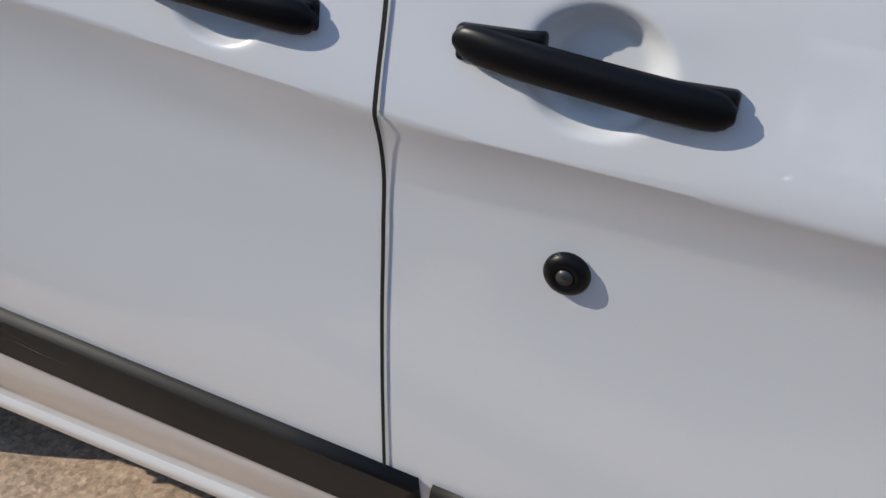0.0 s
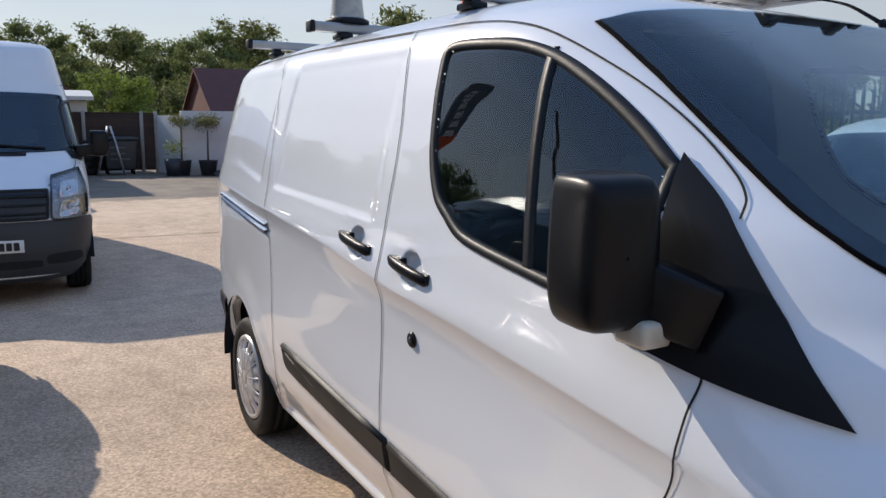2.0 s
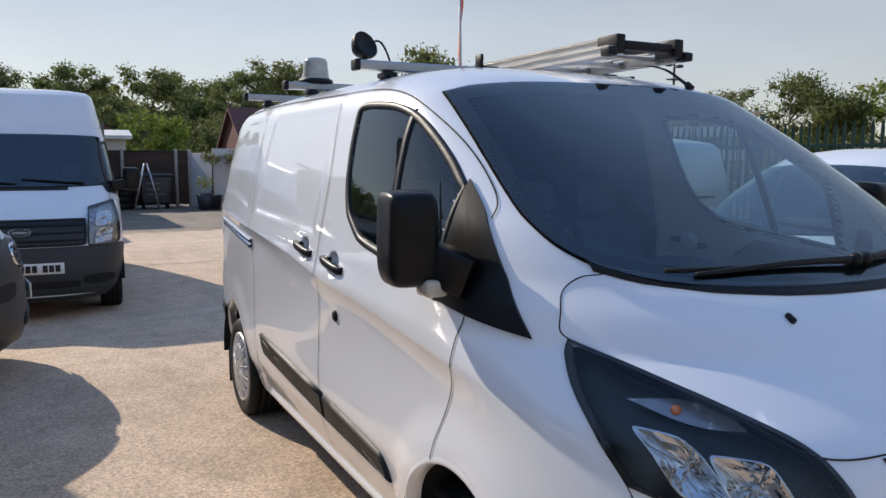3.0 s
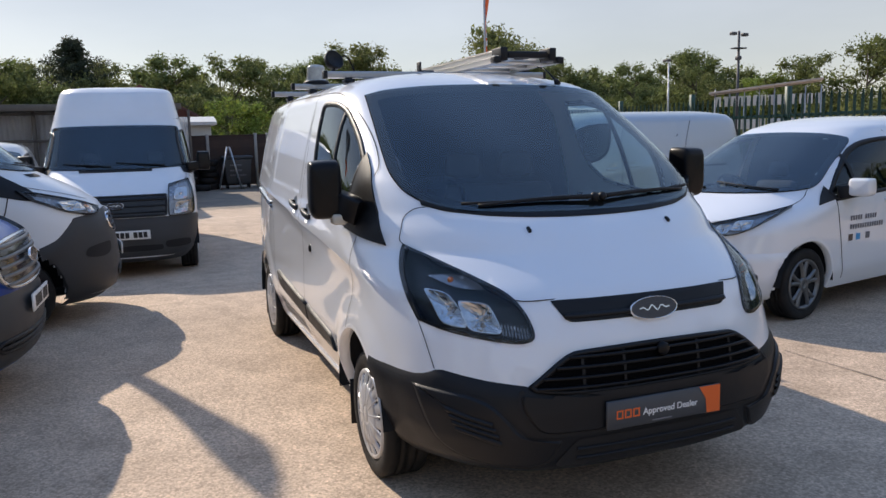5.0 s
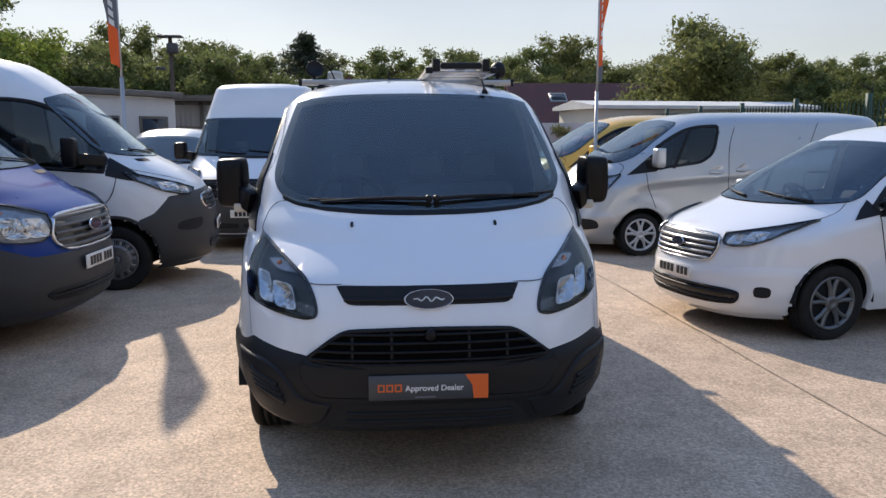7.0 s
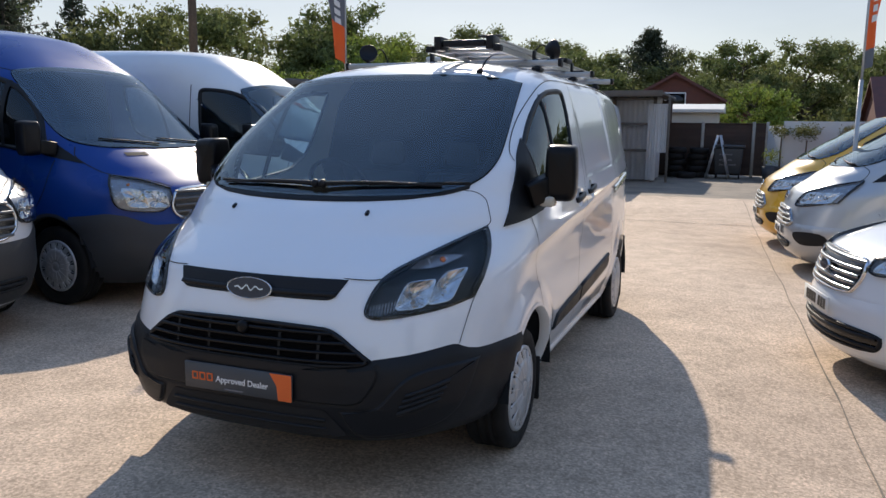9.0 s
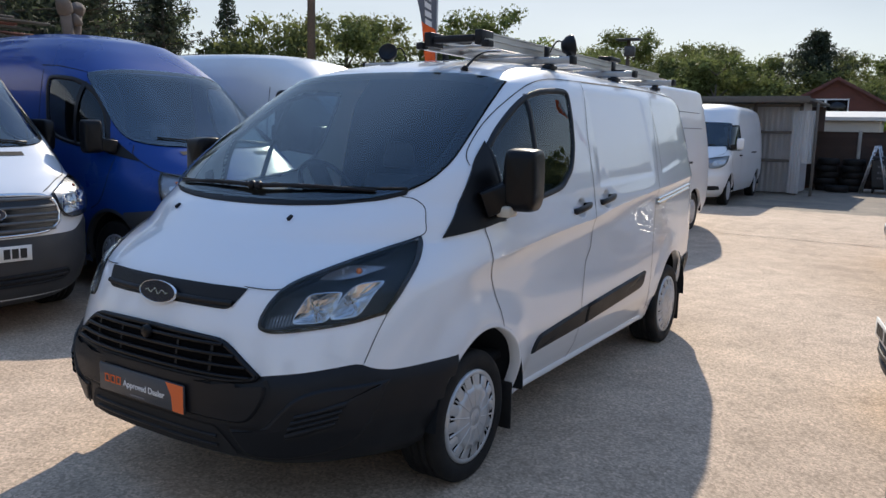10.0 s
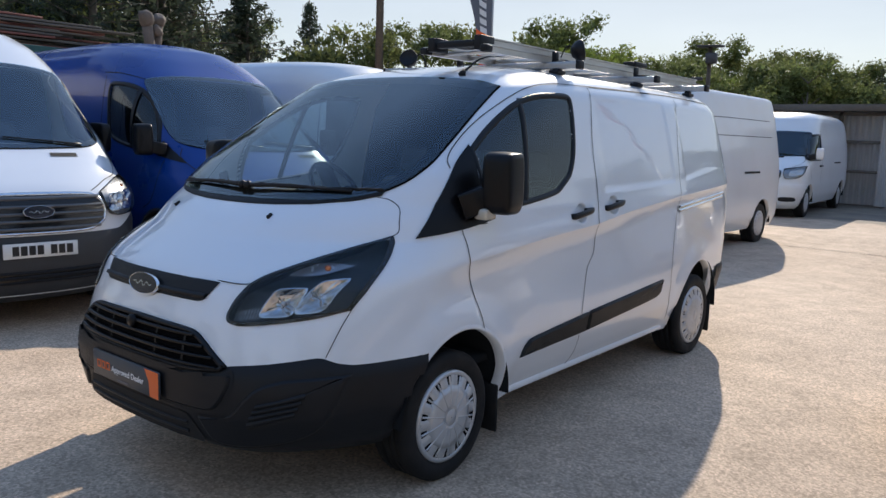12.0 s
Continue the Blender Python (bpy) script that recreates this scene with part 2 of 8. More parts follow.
class Shell:
    """A vehicle's skin, nose along +x, front axle at x = 0: half width by height, nose profile by height, rounding of the plan."""

    def __init__(self, side, nose, round_, rear, length=1.0, rear_length=0.7, rear_round=4.5, extra=None, tail=0.0):
        self.side, self.nose, self.round, self.rear = side, nose, round_, rear
        self.tables = [([p[0] for p in v], [p[1] for p in v]) for v in (side, nose, round_, rear)]
        self.L, self.LR, self.nr, self.extra, self.tail = length, rear_length, rear_round, extra, tail

    def w(self, z):
        return between(z, *self.tables[0])

    def xf(self, z):
        return between(z, *self.tables[1])

    def n(self, z):
        return between(z, *self.tables[2])

    def xr(self, z):
        return between(z, *self.tables[3])

    def keep(self, x):
        """The share of its width that the body keeps towards the tail."""
        return 1 - self.tail * soft(-2.3, -3.6, x)

    def y(self, x, z):
        """Half width at a place."""
        n = self.n(z)
        a = min(max((x - self.xf(z) + self.L) / self.L, 0), 1)
        b = min(max((self.xr(z) + self.LR - x) / self.LR, 0), 1)
        w = self.w(z) * self.keep(x) * max(0, 1 - a**n) ** (1 / n) * max(0, 1 - b**self.nr) ** (1 / self.nr)
        return w + (self.extra(x, z) * (1 - a**n) if self.extra else 0)

    def x(self, y, z):
        """How far the nose reaches at a place."""
        n, w = self.n(z), self.w(z)
        q = min(abs(y) / max(w, 1e-6), 1)
        return self.xf(z) - self.L + self.L * max(0, 1 - q**n) ** (1 / n)

    def side_point(self, x, z, s=1, off=0.0):
        d = 0.01
        y = self.y(x, z)
        if not off:
            return Vector((x, s * y, z))
        dx, dz = (self.y(x + d, z) - self.y(x - d, z)) / (2 * d), (self.y(x, z + d) - self.y(x, z - d)) / (2 * d)
        nv = Vector((-max(-3, min(3, dx)), 1, -max(-2, min(2, dz)))).normalized() * off
        return Vector((x + nv.x, s * (y + nv.y), z + nv.z))

    def front_point(self, y, z, off=0.0):
        d = 0.01
        x = self.x(y, z)
        if not off:
            return Vector((x, y, z))
        dy, dz = (self.x(y + d, z) - self.x(y - d, z)) / (2 * d), (self.x(y, z + d) - self.x(y, z - d)) / (2 * d)
        nv = Vector((1, -max(-4, min(4, dy)), -max(-6, min(6, dz)))).normalized() * off
        return Vector((x + nv.x, y + nv.y, z + nv.z))

    def outline(self, z, front=36, step=0.035, back=10):
        n, w, pts = self.n(z), self.w(z), []
        xs, xe = self.xf(z) - self.L, self.xr(z) + self.LR
        for i in range(front + 1):
            # half of the points round the nose, half evenly along the flank
            if 2 * i < front:
                t = math.acos(0.75 ** (n / 2)) * 2 * i / front
                a, q = math.cos(t) ** (2 / n), math.sin(t) ** (2 / n)
            else:
                a = 0.75 * (2 - 2 * i / front)
                q = (1 - a**n) ** (1 / n)
            x = xs + self.L * a
            pts.append((x, w * q + (self.extra(x, z) * (1 - a**n) if self.extra and i == front else (self.extra(x, z) * (1 - a**n) if self.extra else 0))))
        k = self.k
        for i in range(1, k + 1):
            x = xs + (xe - xs) * i / k
            pts.append((x, self.y(x, z)))
        for i in range(1, back + 1):
            t = math.pi / 2 * i / back
            x = xe - self.LR * math.sin(t) ** (2 / self.nr)
            pts.append((x, w * self.keep(x) * max(0, math.cos(t)) ** (2 / self.nr)))
        return pts

    def floor(self, z, share=0.93):
        """A closed underside, a little in from the skin."""
        bm = bmesh.new()
        half = self.outline(z, 20, 0.2, 6)
        ring = [(x, y * share, z) for x, y in half] + [(x, -y * share, z) for x, y in half[-2:0:-1]]
        cx = (ring[0][0] + half[-1][0]) / 2
        bm.faces.new([bm.verts.new((cx + (x - cx) * share, y, zz)) for x, y, zz in ring])
        bmesh.ops.remove_doubles(bm, verts=bm.verts[:], dist=0.001)
        return bm

    def body(self, levels, front=36, step=0.035, back=10):
        """The skin as a mesh, ring by ring, closed at roof and floor."""
        self.k = max(4, int((self.xf(levels[0]) - self.L - self.xr(levels[0]) - self.LR) / step))
        bm, rows = bmesh.new(), []
        for z in levels:
            half = self.outline(z, front, step, back)
            rows.append([(x, y, z) for x, y in half] + [(x, -y, z) for x, y in half[-2:0:-1]])
        vs = sheet(bm, rows, closed=True)
        bmesh.ops.remove_doubles(bm, verts=bm.verts[:], dist=0.0005)
        return bm


def tube(bm, line, r0, r1=None, seg=6):
    """A continuous round rod along a line of points, closed at both ends."""
    r1 = r0 if r1 is None else r1
    pts, rows = [Vector(p) for p in line], []
    for i, p in enumerate(pts):
        t = (pts[min(i + 1, len(pts) - 1)] - pts[max(i - 1, 0)]).normalized()
        u = t.cross(Vector((0, 0, 1)) if abs(t.z) < 0.9 else Vector((1, 0, 0))).normalized()
        v, r = t.cross(u), r0 + (r1 - r0) * i / max(1, len(pts) - 1)
        rows.append([p + (u * math.cos(2 * math.pi * k / seg) + v * math.sin(2 * math.pi * k / seg)) * r for k in range(seg)])
    vs = sheet(bm, rows, closed=True)
    bm.faces.new(vs[0])
    bm.faces.new(vs[-1])
    fix_normals(bm)


def inside(p, poly):
    c, n = False, len(poly)
    for i in range(n):
        (x1, y1), (x2, y2) = poly[i][:2], poly[i - 1][:2]
        if (y1 > p[1]) != (y2 > p[1]) and p[0] < (x2 - x1) * (p[1] - y1) / (y2 - y1) + x1:
            c = not c
    return c


def fill(bm, outline, place, rings=8, inner=0.0, centre=None, mi=0):
    """Fills an outline with rings of faces, each point put in place on the skin. inner > 0 leaves a hole of that share."""
    c = np.mean(outline, axis=0) if centre is None else np.array(centre)
    grid = []
    for k in range(rings + 1):
        s = 1 - (1 - inner) * k / rings
        if s < 1e-6:
            continue
        grid.append([place(*(c + (p - c) * s)) for p in outline])
    vs = sheet(bm, grid, closed=True)
    if inner < 1e-6:
        m = bm.verts.new(place(*c))
        last = vs[-1]
        for i in range(len(last)):
            bm.faces.new((last[i], last[(i + 1) % len(last)], m))
    return vs


def rim(bm, outline, place_lo, place_hi):
    """A standing edge along an outline, from one offset to another."""
    sheet(bm, [[place_hi(*p) for p in outline], [place_lo(*p) for p in outline]], closed=True)


def shrink(outline, d):
    """An outline moved inwards by d."""
    n, out = len(outline), []
    area = sum(outline[i - 1][0] * outline[i][1] - outline[i][0] * outline[i - 1][1] for i in range(n))
    s = 1 if area > 0 else -1
    for i in range(n):
        t = np.array(outline[(i + 1) % n]) - np.array(outline[i - 1])
        q = np.linalg.norm(t)
        out.append(np.array(outline[i]) + (np.array((-t[1], t[0])) / q * s * d if q > 1e-9 else 0))
    return out


def band(bm, line, place, width, lift=0.0015, closed=False):
    """A narrow band along a line on the skin: place(a, b, off)."""
    pts = [np.array(p, float) for p in line]
    grid = [[], []]
    n = len(pts)
    for i in range(n):
        a, b = pts[i - 1] if i or closed else pts[i], pts[(i + 1) % n] if i + 1 < n or closed else pts[i]
        t = (b - a) / max(np.linalg.norm(b - a), 1e-9)
        q = np.array((-t[1], t[0]))
        q = q * width / 2 * 0.002 / max((place(*(pts[i] + q * 0.001), lift) - place(*(pts[i] - q * 0.001), lift)).length, 0.002)
        grid[0].append(place(*(pts[i] + q), lift))
        grid[1].append(place(*(pts[i] - q), lift))
    sheet(bm, grid, closed)


def cut(bm, test):
    """Takes away the faces whose middle passes the test."""
    bmesh.ops.delete(bm, geom=[f for f in bm.faces if test(f.calc_center_median())], context="FACES")


def face_out(bm, way):
    """Turns every face to the side that way points to."""
    bm.normal_update()
    bmesh.ops.reverse_faces(bm, faces=[f for f in bm.faces if f.normal.dot(Vector(way)) < 0])


def fix_normals(bm):
    bmesh.ops.recalc_face_normals(bm, faces=bm.faces[:])

# ---- ground ----
def ground_material():
    """Worn concrete with pale aggregate on the yard; loose gravel past its far edge and beyond the fences."""
    m = bpy.data.materials.new("yard_ground")
    m.use_nodes = True
    n, l = m.node_tree.nodes, m.node_tree.links
    p = n["Principled BSDF"]
    co = n.new("ShaderNodeTexCoord")

    def noise_(scale, detail=5, rough=0.6):
        t = n.new("ShaderNodeTexNoise")
        t.inputs["Scale"].default_value, t.inputs["Detail"].default_value, t.inputs["Roughness"].default_value = scale, detail, rough
        l.new(co.outputs["Object"], t.inputs["Vector"])
        return t.outputs["Fac"]

    def ramp(sock, stops):
        r = n.new("ShaderNodeValToRGB")
        r.color_ramp.elements[0].position, r.color_ramp.elements[0].color = stops[0][0], (*stops[0][1], 1)
        r.color_ramp.elements[1].position, r.color_ramp.elements[1].color = stops[1][0], (*stops[1][1], 1)
        for pos, c in stops[2:]:
            r.color_ramp.elements.new(pos).color = (*c, 1)
        l.new(sock, r.inputs[0])
        return r.outputs[0]

    def mix(a, b, f, kind="MIX"):
        x = n.new("ShaderNodeMix")
        x.data_type, x.blend_type = "RGBA", kind
        for s, v in ((x.inputs["Factor"], f), (x.inputs["A"], a), (x.inputs["B"], b)):
            if isinstance(v, bpy.types.NodeSocket):
                l.new(v, s)
            else:
                s.default_value = v
        return x.outputs["Result"]

    stone = n.new("ShaderNodeTexVoronoi")
    stone.inputs["Scale"].default_value = 75
    l.new(co.outputs["Object"], stone.inputs["Vector"])
    base = ramp(noise_(0.35, 8), [(0.35, (0.475, 0.362, 0.268)), (0.68, (0.625, 0.490, 0.372))])
    base = mix(base, ramp(noise_(3.0, 8, 0.7), [(0.3, (0.75, 0.73, 0.70)), (0.62, (1.08, 1.06, 1.04))]), 1.0, "MULTIPLY")
    base = mix(base, ramp(noise_(60, 4, 0.7), [(0.3, (0.66, 0.645, 0.625)), (0.7, (1.25, 1.25, 1.24))]), 1.0, "MULTIPLY")
    speck = ramp(stone.outputs["Color"], [(0.1, (0.55, 0.53, 0.5)), (0.5, (1.0, 1.0, 1.0)), (0.93, (1.5, 1.5, 1.5))])
    base = mix(base, speck, 0.58, "MULTIPLY")
    base = mix(base, (0.16, 0.13, 0.10, 1), ramp(noise_(0.9, 7, 0.75), [(0.60, (0, 0, 0)), (0.78, (0.35, 0.35, 0.35))]))
    gravel = ramp(noise_(28, 6, 0.8), [(0.3, (0.12, 0.10, 0.08)), (0.7, (0.34, 0.28, 0.22))])
    gravel = mix(gravel, ramp(noise_(1.2, 5), [(0.3, (0.6, 0.6, 0.6)), (0.7, (1.1, 1.08, 1.02))]), 1.0, "MULTIPLY")
    sep = n.new("ShaderNodeSeparateXYZ")
    l.new(co.outputs["Object"], sep.inputs[0])
    wob = n.new("ShaderNodeMath")
    wob.operation = "MULTIPLY_ADD"
    l.new(noise_(1.5, 4), wob.inputs[0])
    wob.inputs[1].default_value = 1.2
    l.new(sep.outputs["X"], wob.inputs[2])
    edge = n.new("ShaderNodeMapRange")
    l.new(wob.outputs[0], edge.inputs["Value"])
    edge.inputs["From Min"].default_value, edge.inputs["From Max"].default_value = -15.2, -14.9
    edge.inputs["To Min"].default_value, edge.inputs["To Max"].default_value = 1, 0
    l.new(mix(base, gravel, edge.outputs[0]), p.inputs["Base Color"])
    p.inputs["Roughness"].default_value = 0.85
    b = n.new("ShaderNodeBump")
    b.inputs["Strength"].default_value, b.inputs["Distance"].default_value = 0.35, 0.008
    l.new(noise_(45, 5, 0.75), b.inputs["Height"])
    l.new(b.outputs[0], p.inputs["Normal"])
    return m


YARD = ground_material()


def rise(y, x=0.0):
    """The yard falls a little towards the row on the left and past the middle of the lane."""
    side = soft(1.2, 3.2, y)
    return -(0.09 * side * soft(8.0, 5.5, y) + 0.08 * soft(-4.0, -7.5, x) * (1 - side)) * soft(-14.0, -10.0, x)


bm = bmesh.new()
xs = [-600, -200, -80, -40] + [-30 + 0.75 * i for i in range(61)] + [30, 80, 200, 600]
grid = [[(x, y, rise(y, x) + (0 if abs(x) > 25 or abs(y) > 20 else 0.005 * noise.noise((x * 0.4, y * 0.4, 0)))) for y in xs] for x in xs]
sheet(bm, grid)
tagged(link("ground", bm, YARD), "worn sandy concrete yard with pale aggregate and gravel", "ground", kind="structure")

JOINT = mat("joint_dirt", (0.19, 0.155, 0.12), 0.95, vary=0.3, scale=9)


def joint(p0, p1, width):
    bm = bmesh.new()
    a, b = Vector(p0), Vector(p1)
    n = int((b - a).length / 0.12)
    t = (b - a).normalized()
    q = Vector((-t.y, t.x, 0))
    rows = [[], []]
    for i in range(n + 1):
        c = a + (b - a) * i / n + q * 0.018 * noise.noise((i * 0.13, p0[0], 1))
        w = width * (0.35 + 0.9 * abs(noise.noise((i * 0.4, p0[1], 5))))
        z = 0.009 + rise(c.y, c.x)
        rows[0].append((c.x + q.x * w, c.y + q.y * w, z))
        rows[1].append((c.x - q.x * w, c.y - q.y * w, z))
    sheet(bm, rows)
    tagged(link("trim", bm, JOINT), "dirt-filled joint between concrete slabs", "slab joint", kind="structure")


joint((-15, 1.85, 0), (9, 2.98, 0), 0.009)
joint((-10.6, -12, 0), (-10.85, 6, 0), 0.03)

# ---- the white van ----
HANDLES = ((-1.065, 1.152), (-1.445, 1.178))
CREASE = ([-3.6, -2.35, -1.64, -1.2, -0.75, -0.42, -0.09, 0.3], [1.245, 1.19, 1.135, 1.085, 1.058, 1.03, 1.0, 0.96])


def van_extra(x, z):
    """Crease, hollow under it, and the pressed panels of the side, as changes of the half width."""
    d = z - between(x, *CREASE)
    if d < 0:
        u = min(1.0, -d / 0.105)
        v = 0.008 - 0.027 * (1 - (1 - u) ** 2) * soft(-0.50, -0.15, d) - 0.008 * soft(-0.15, -0.50, d)
    else:
        v = 0.008 * soft(0.12, 0.0, d)
    v *= soft(0.35, -0.2, x)
    zb = between(x, [-3.4, -2.49, -1.24], [1.375, 1.285, 1.245])
    if z > zb - 0.01:
        for x0, x1 in ((-2.37, -1.34), (-3.55, -2.55)):
            v -= 0.007 * soft(x0, x0 + 0.035, x) * soft(x1, x1 - 0.035, x) * soft(zb, zb + 0.03, z) * soft(1.80, 1.775, z)
    for hx, hz in HANDLES:
        if abs(x - hx) < 0.09 and abs(z - hz) < 0.08:
            r = ((x - hx - 0.008) / 0.066) ** 2 + ((z - hz - 0.004) / 0.056) ** 2
            v -= 0.024 * soft(1.0, 0.25, r)
    for cx, amt in ((-0.03, 0.022), (-2.9, 0.016)):
        r = math.hypot(x - cx, z - 0.32)
        if r < 0.56:
            v += amt * soft(0.56, 0.40, r)
    return v


VAN = Shell(
    side=[(0.16, 0.80), (0.24, 0.845), (0.30, 0.865), (0.36, 0.89), (0.45, 0.922), (0.585, 0.943), (0.75, 0.950), (0.96, 0.957), (1.08, 0.957), (1.2, 0.943), (1.35, 0.915), (1.5, 0.882),
          (1.65, 0.842), (1.76, 0.808), (1.81, 0.785), (1.85, 0.750), (1.885, 0.700), (1.915, 0.63), (1.945, 0.50), (1.965, 0.32), (1.975, 0.0)],
    nose=[(0.16, 0.84), (0.24, 0.93), (0.32, 0.97), (0.45, 0.99), (0.60, 0.993), (0.70, 0.982), (0.80, 0.956), (0.892, 0.920), (0.94, 0.895), (0.975, 0.862), (1.10, 0.70), (1.18, 0.595), (1.255, 0.475),
          (1.5, 0.06), (1.858, -0.58), (1.895, -0.70), (1.937, -0.9), (1.965, -1.1), (1.975, -1.4)],
    round_=[(0.16, 3.0), (0.30, 3.2), (0.45, 3.3), (0.55, 3.25), (0.62, 3.0), (0.70, 2.85), (0.83, 2.72), (0.95, 2.6), (1.1, 2.25), (1.25, 2.7), (1.38, 3.6), (1.5, 4.0), (1.65, 4.8), (1.8, 5.4), (1.86, 5.0), (1.98, 3.6)],
    rear=[(0.16, -3.75), (0.5, -3.84), (1.2, -3.84), (1.8, -3.76), (1.9, -3.68), (1.975, -3.2)],
    extra=van_extra, tail=0.065,
)
VAN_WINDOW = spline([(-0.205, 1.492), (-0.205, 1.492), (-0.33, 1.580), (-0.48, 1.667), (-0.63, 1.735), (-0.77, 1.772), (-0.90, 1.786), (-1.05, 1.792), (-1.110, 1.780), (-1.122, 1.735), (-1.09, 1.58), (-1.045, 1.45), (-0.985, 1.36),
                     (-0.915, 1.312), (-0.835, 1.270), (-0.72, 1.248), (-0.50, 1.222), (-0.19, 1.188), (-0.19, 1.188)], 6)
HALF_SCREEN = [(0.33, 1.238), (0.56, 1.252), (0.68, 1.285), (0.745, 1.335), (0.770, 1.40), (0.765, 1.48), (0.745, 1.60), (0.722, 1.71), (0.702, 1.800), (0.702, 1.800), (0.60, 1.824), (0.36, 1.845)]
VAN_SCREEN = spline([(0, 1.232)] + HALF_SCREEN + [(0, 1.853)] + [(-y, z) for y, z in HALF_SCREEN[::-1]], 6)


VAN_LAMP = spline([(0.549, 0.968), (0.512, 0.908), (0.494, 0.840), (0.506, 0.808), (0.558, 0.797), (0.68, 0.812), (0.777, 0.832), (0.845, 0.858), (0.845, 0.858), (0.862, 0.95), (0.846, 1.04), (0.805, 1.127), (0.805, 1.127), (0.703, 1.067), (0.616, 1.015)], 5)


def bump_top(y):
    return float(np.interp(abs(y), [0, 0.50, 0.545, 0.69, 0.81, 0.825, 0.85, 0.88, 0.925, 0.96], [0.62, 0.625, 0.645, 0.664, 0.686, 0.684, 0.663, 0.648, 0.641, 0.640]))


def levels_of(z0, z1, top, step=0.03):
    zs = list(np.arange(z0, z1, step))
    zs += [z1 + (top - z1) * math.sin(math.pi / 2 * i / 12) for i in range(13)]
    return zs


def wheel(parent, x, y, z, r, width, rim_r, style="cover", dark=False):
    """A tyre with tread blocks and a wheel cover or alloy rim, its outer face towards the side that y lies on."""
    s = 1 if y > 0 else -1
    bm = bmesh.new()
    h = width / 2
    prof = [(rim_r * 0.98, -h * 0.8), (rim_r * 1.06, -h * 0.95), (r * 0.90, -h), (r * 0.965, -h * 0.93), (r, -h * 0.78), (r, -h * 0.42), (r - 0.008, -h * 0.40), (r - 0.008, -h * 0.34), (r, -h * 0.32), (r, -0.012), (r - 0.008, -0.010),
            (r - 0.008, 0.010), (r, 0.012), (r, h * 0.32), (r - 0.008, h * 0.34), (r - 0.008, h * 0.40), (r, h * 0.42), (r, h * 0.78), (r * 0.965, h * 0.93), (r * 0.90, h), (rim_r * 1.16, h * 0.985), (rim_r * 1.06, h * 0.90), (rim_r * 0.99, h * 0.78)]
    lathe(bm, [(a, b * s) for a, b in prof], 56)
    fix_normals(bm)
    tyre = part("tyre", bm, RUBBER, parent, "black rubber tyre with dusty tread")
    tyre.location = (x, y - s * h, z)
    bm = bmesh.new()
    f = s * h
    if style == "cover":
        lathe(bm, [(rim_r * 1.04, f * 0.80), (rim_r * 1.03, f * 0.96), (rim_r * 0.97, f * 1.0), (rim_r * 0.93, f * 0.95)], 60)
        n = 14
        for i in range(n):
            for w, a0 in ((0.62, 0.0),):
                rows = []
                for rr, lift in ((0.93, 0.955), (0.83, 1.0), (0.70, 1.045)):
                    ang = math.pi / n * w * (1.0 if rr > 0.8 else 1.25)
                    rows.append([(rim_r * rr * math.cos(2 * math.pi * i / n + q * ang), f * lift - (s * 0.006 if abs(q) == 1 else 0), rim_r * rr * math.sin(2 * math.pi * i / n + q * ang)) for q in (-1, -0.5, 0, 0.5, 1)])
                sheet(bm, rows)
        lathe(bm, [(rim_r * 0.72, f * 0.93), (rim_r * 0.715, f * 1.035), (rim_r * 0.55, f * 1.09), (rim_r * 0.30, f * 1.12), (rim_r * 0.20, f * 1.125), (rim_r * 0.19, f * 1.10), (rim_r * 0.175, f * 1.13), (0.002, f * 1.135)], 56)
    else:
        lathe(bm, [(rim_r * 1.04, f * 0.80), (rim_r * 1.03, f * 0.97), (rim_r * 0.96, f * 0.98), (rim_r * 0.90, f * 0.72)], 60)
        n = 5
        for i in range(n):
            for d in (-0.16, 0.16):
                a0 = 2 * math.pi * i / n + math.pi / 2
                rows = []
                for rr, q, w in ((0.96, d * 1.5, 0.055), (0.6, d * 1.0, 0.05), (0.22, d * 0.8, 0.06)):
                    cx, cz = rim_r * rr * math.cos(a0 + q), rim_r * rr * math.sin(a0 + q)
                    tx, tz = -math.sin(a0 + q), math.cos(a0 + q)
                    rows.append([(cx + tx * rim_r * w * k, f * (0.93 if abs(k) < 1.5 else 0.75), cz + tz * rim_r * w * k) for k in (-1.7, -1, 1, 1.7)])
                sheet(bm, rows)
        lathe(bm, [(rim_r * 0.30, f * 0.80), (rim_r * 0.27, f * 0.94), (rim_r * 0.14, f * 0.95), (rim_r * 0.12, f * 0.90), (0.002, f * 0.90)], 32)
    if style == "cover":
        for i in range(14):
            turn_ = Matrix.Rotation(2 * math.pi * (i + 0.5) / 14, 3, "Y")
            sheet(bm, [[turn_ @ Vector((rim_r * rr, f * (hh + dh), dz)) for dh, dz in ((-0.03, -0.0045), (0.02, -0.0022), (0.02, 0.0022), (-0.03, 0.0045))] for rr, hh in ((0.25, 1.125), (0.42, 1.108), (0.56, 1.085), (0.72, 1.035), (0.92, 0.96))])
    fix_normals(bm)
    part("wheel_trim" if style == "cover" else "alloy_rim", bm, ALLOY if not dark else mat("dark_alloy", (0.16, 0.165, 0.17), 0.35, metal=0.7, vary=0.1), tyre)
    bm = bmesh.new()
    lathe(bm, [(rim_r * 0.97, f * 0.6), (0.002, f * 0.55)], 32)
    part("brake_shield", bm, DARK_IN, tyre)


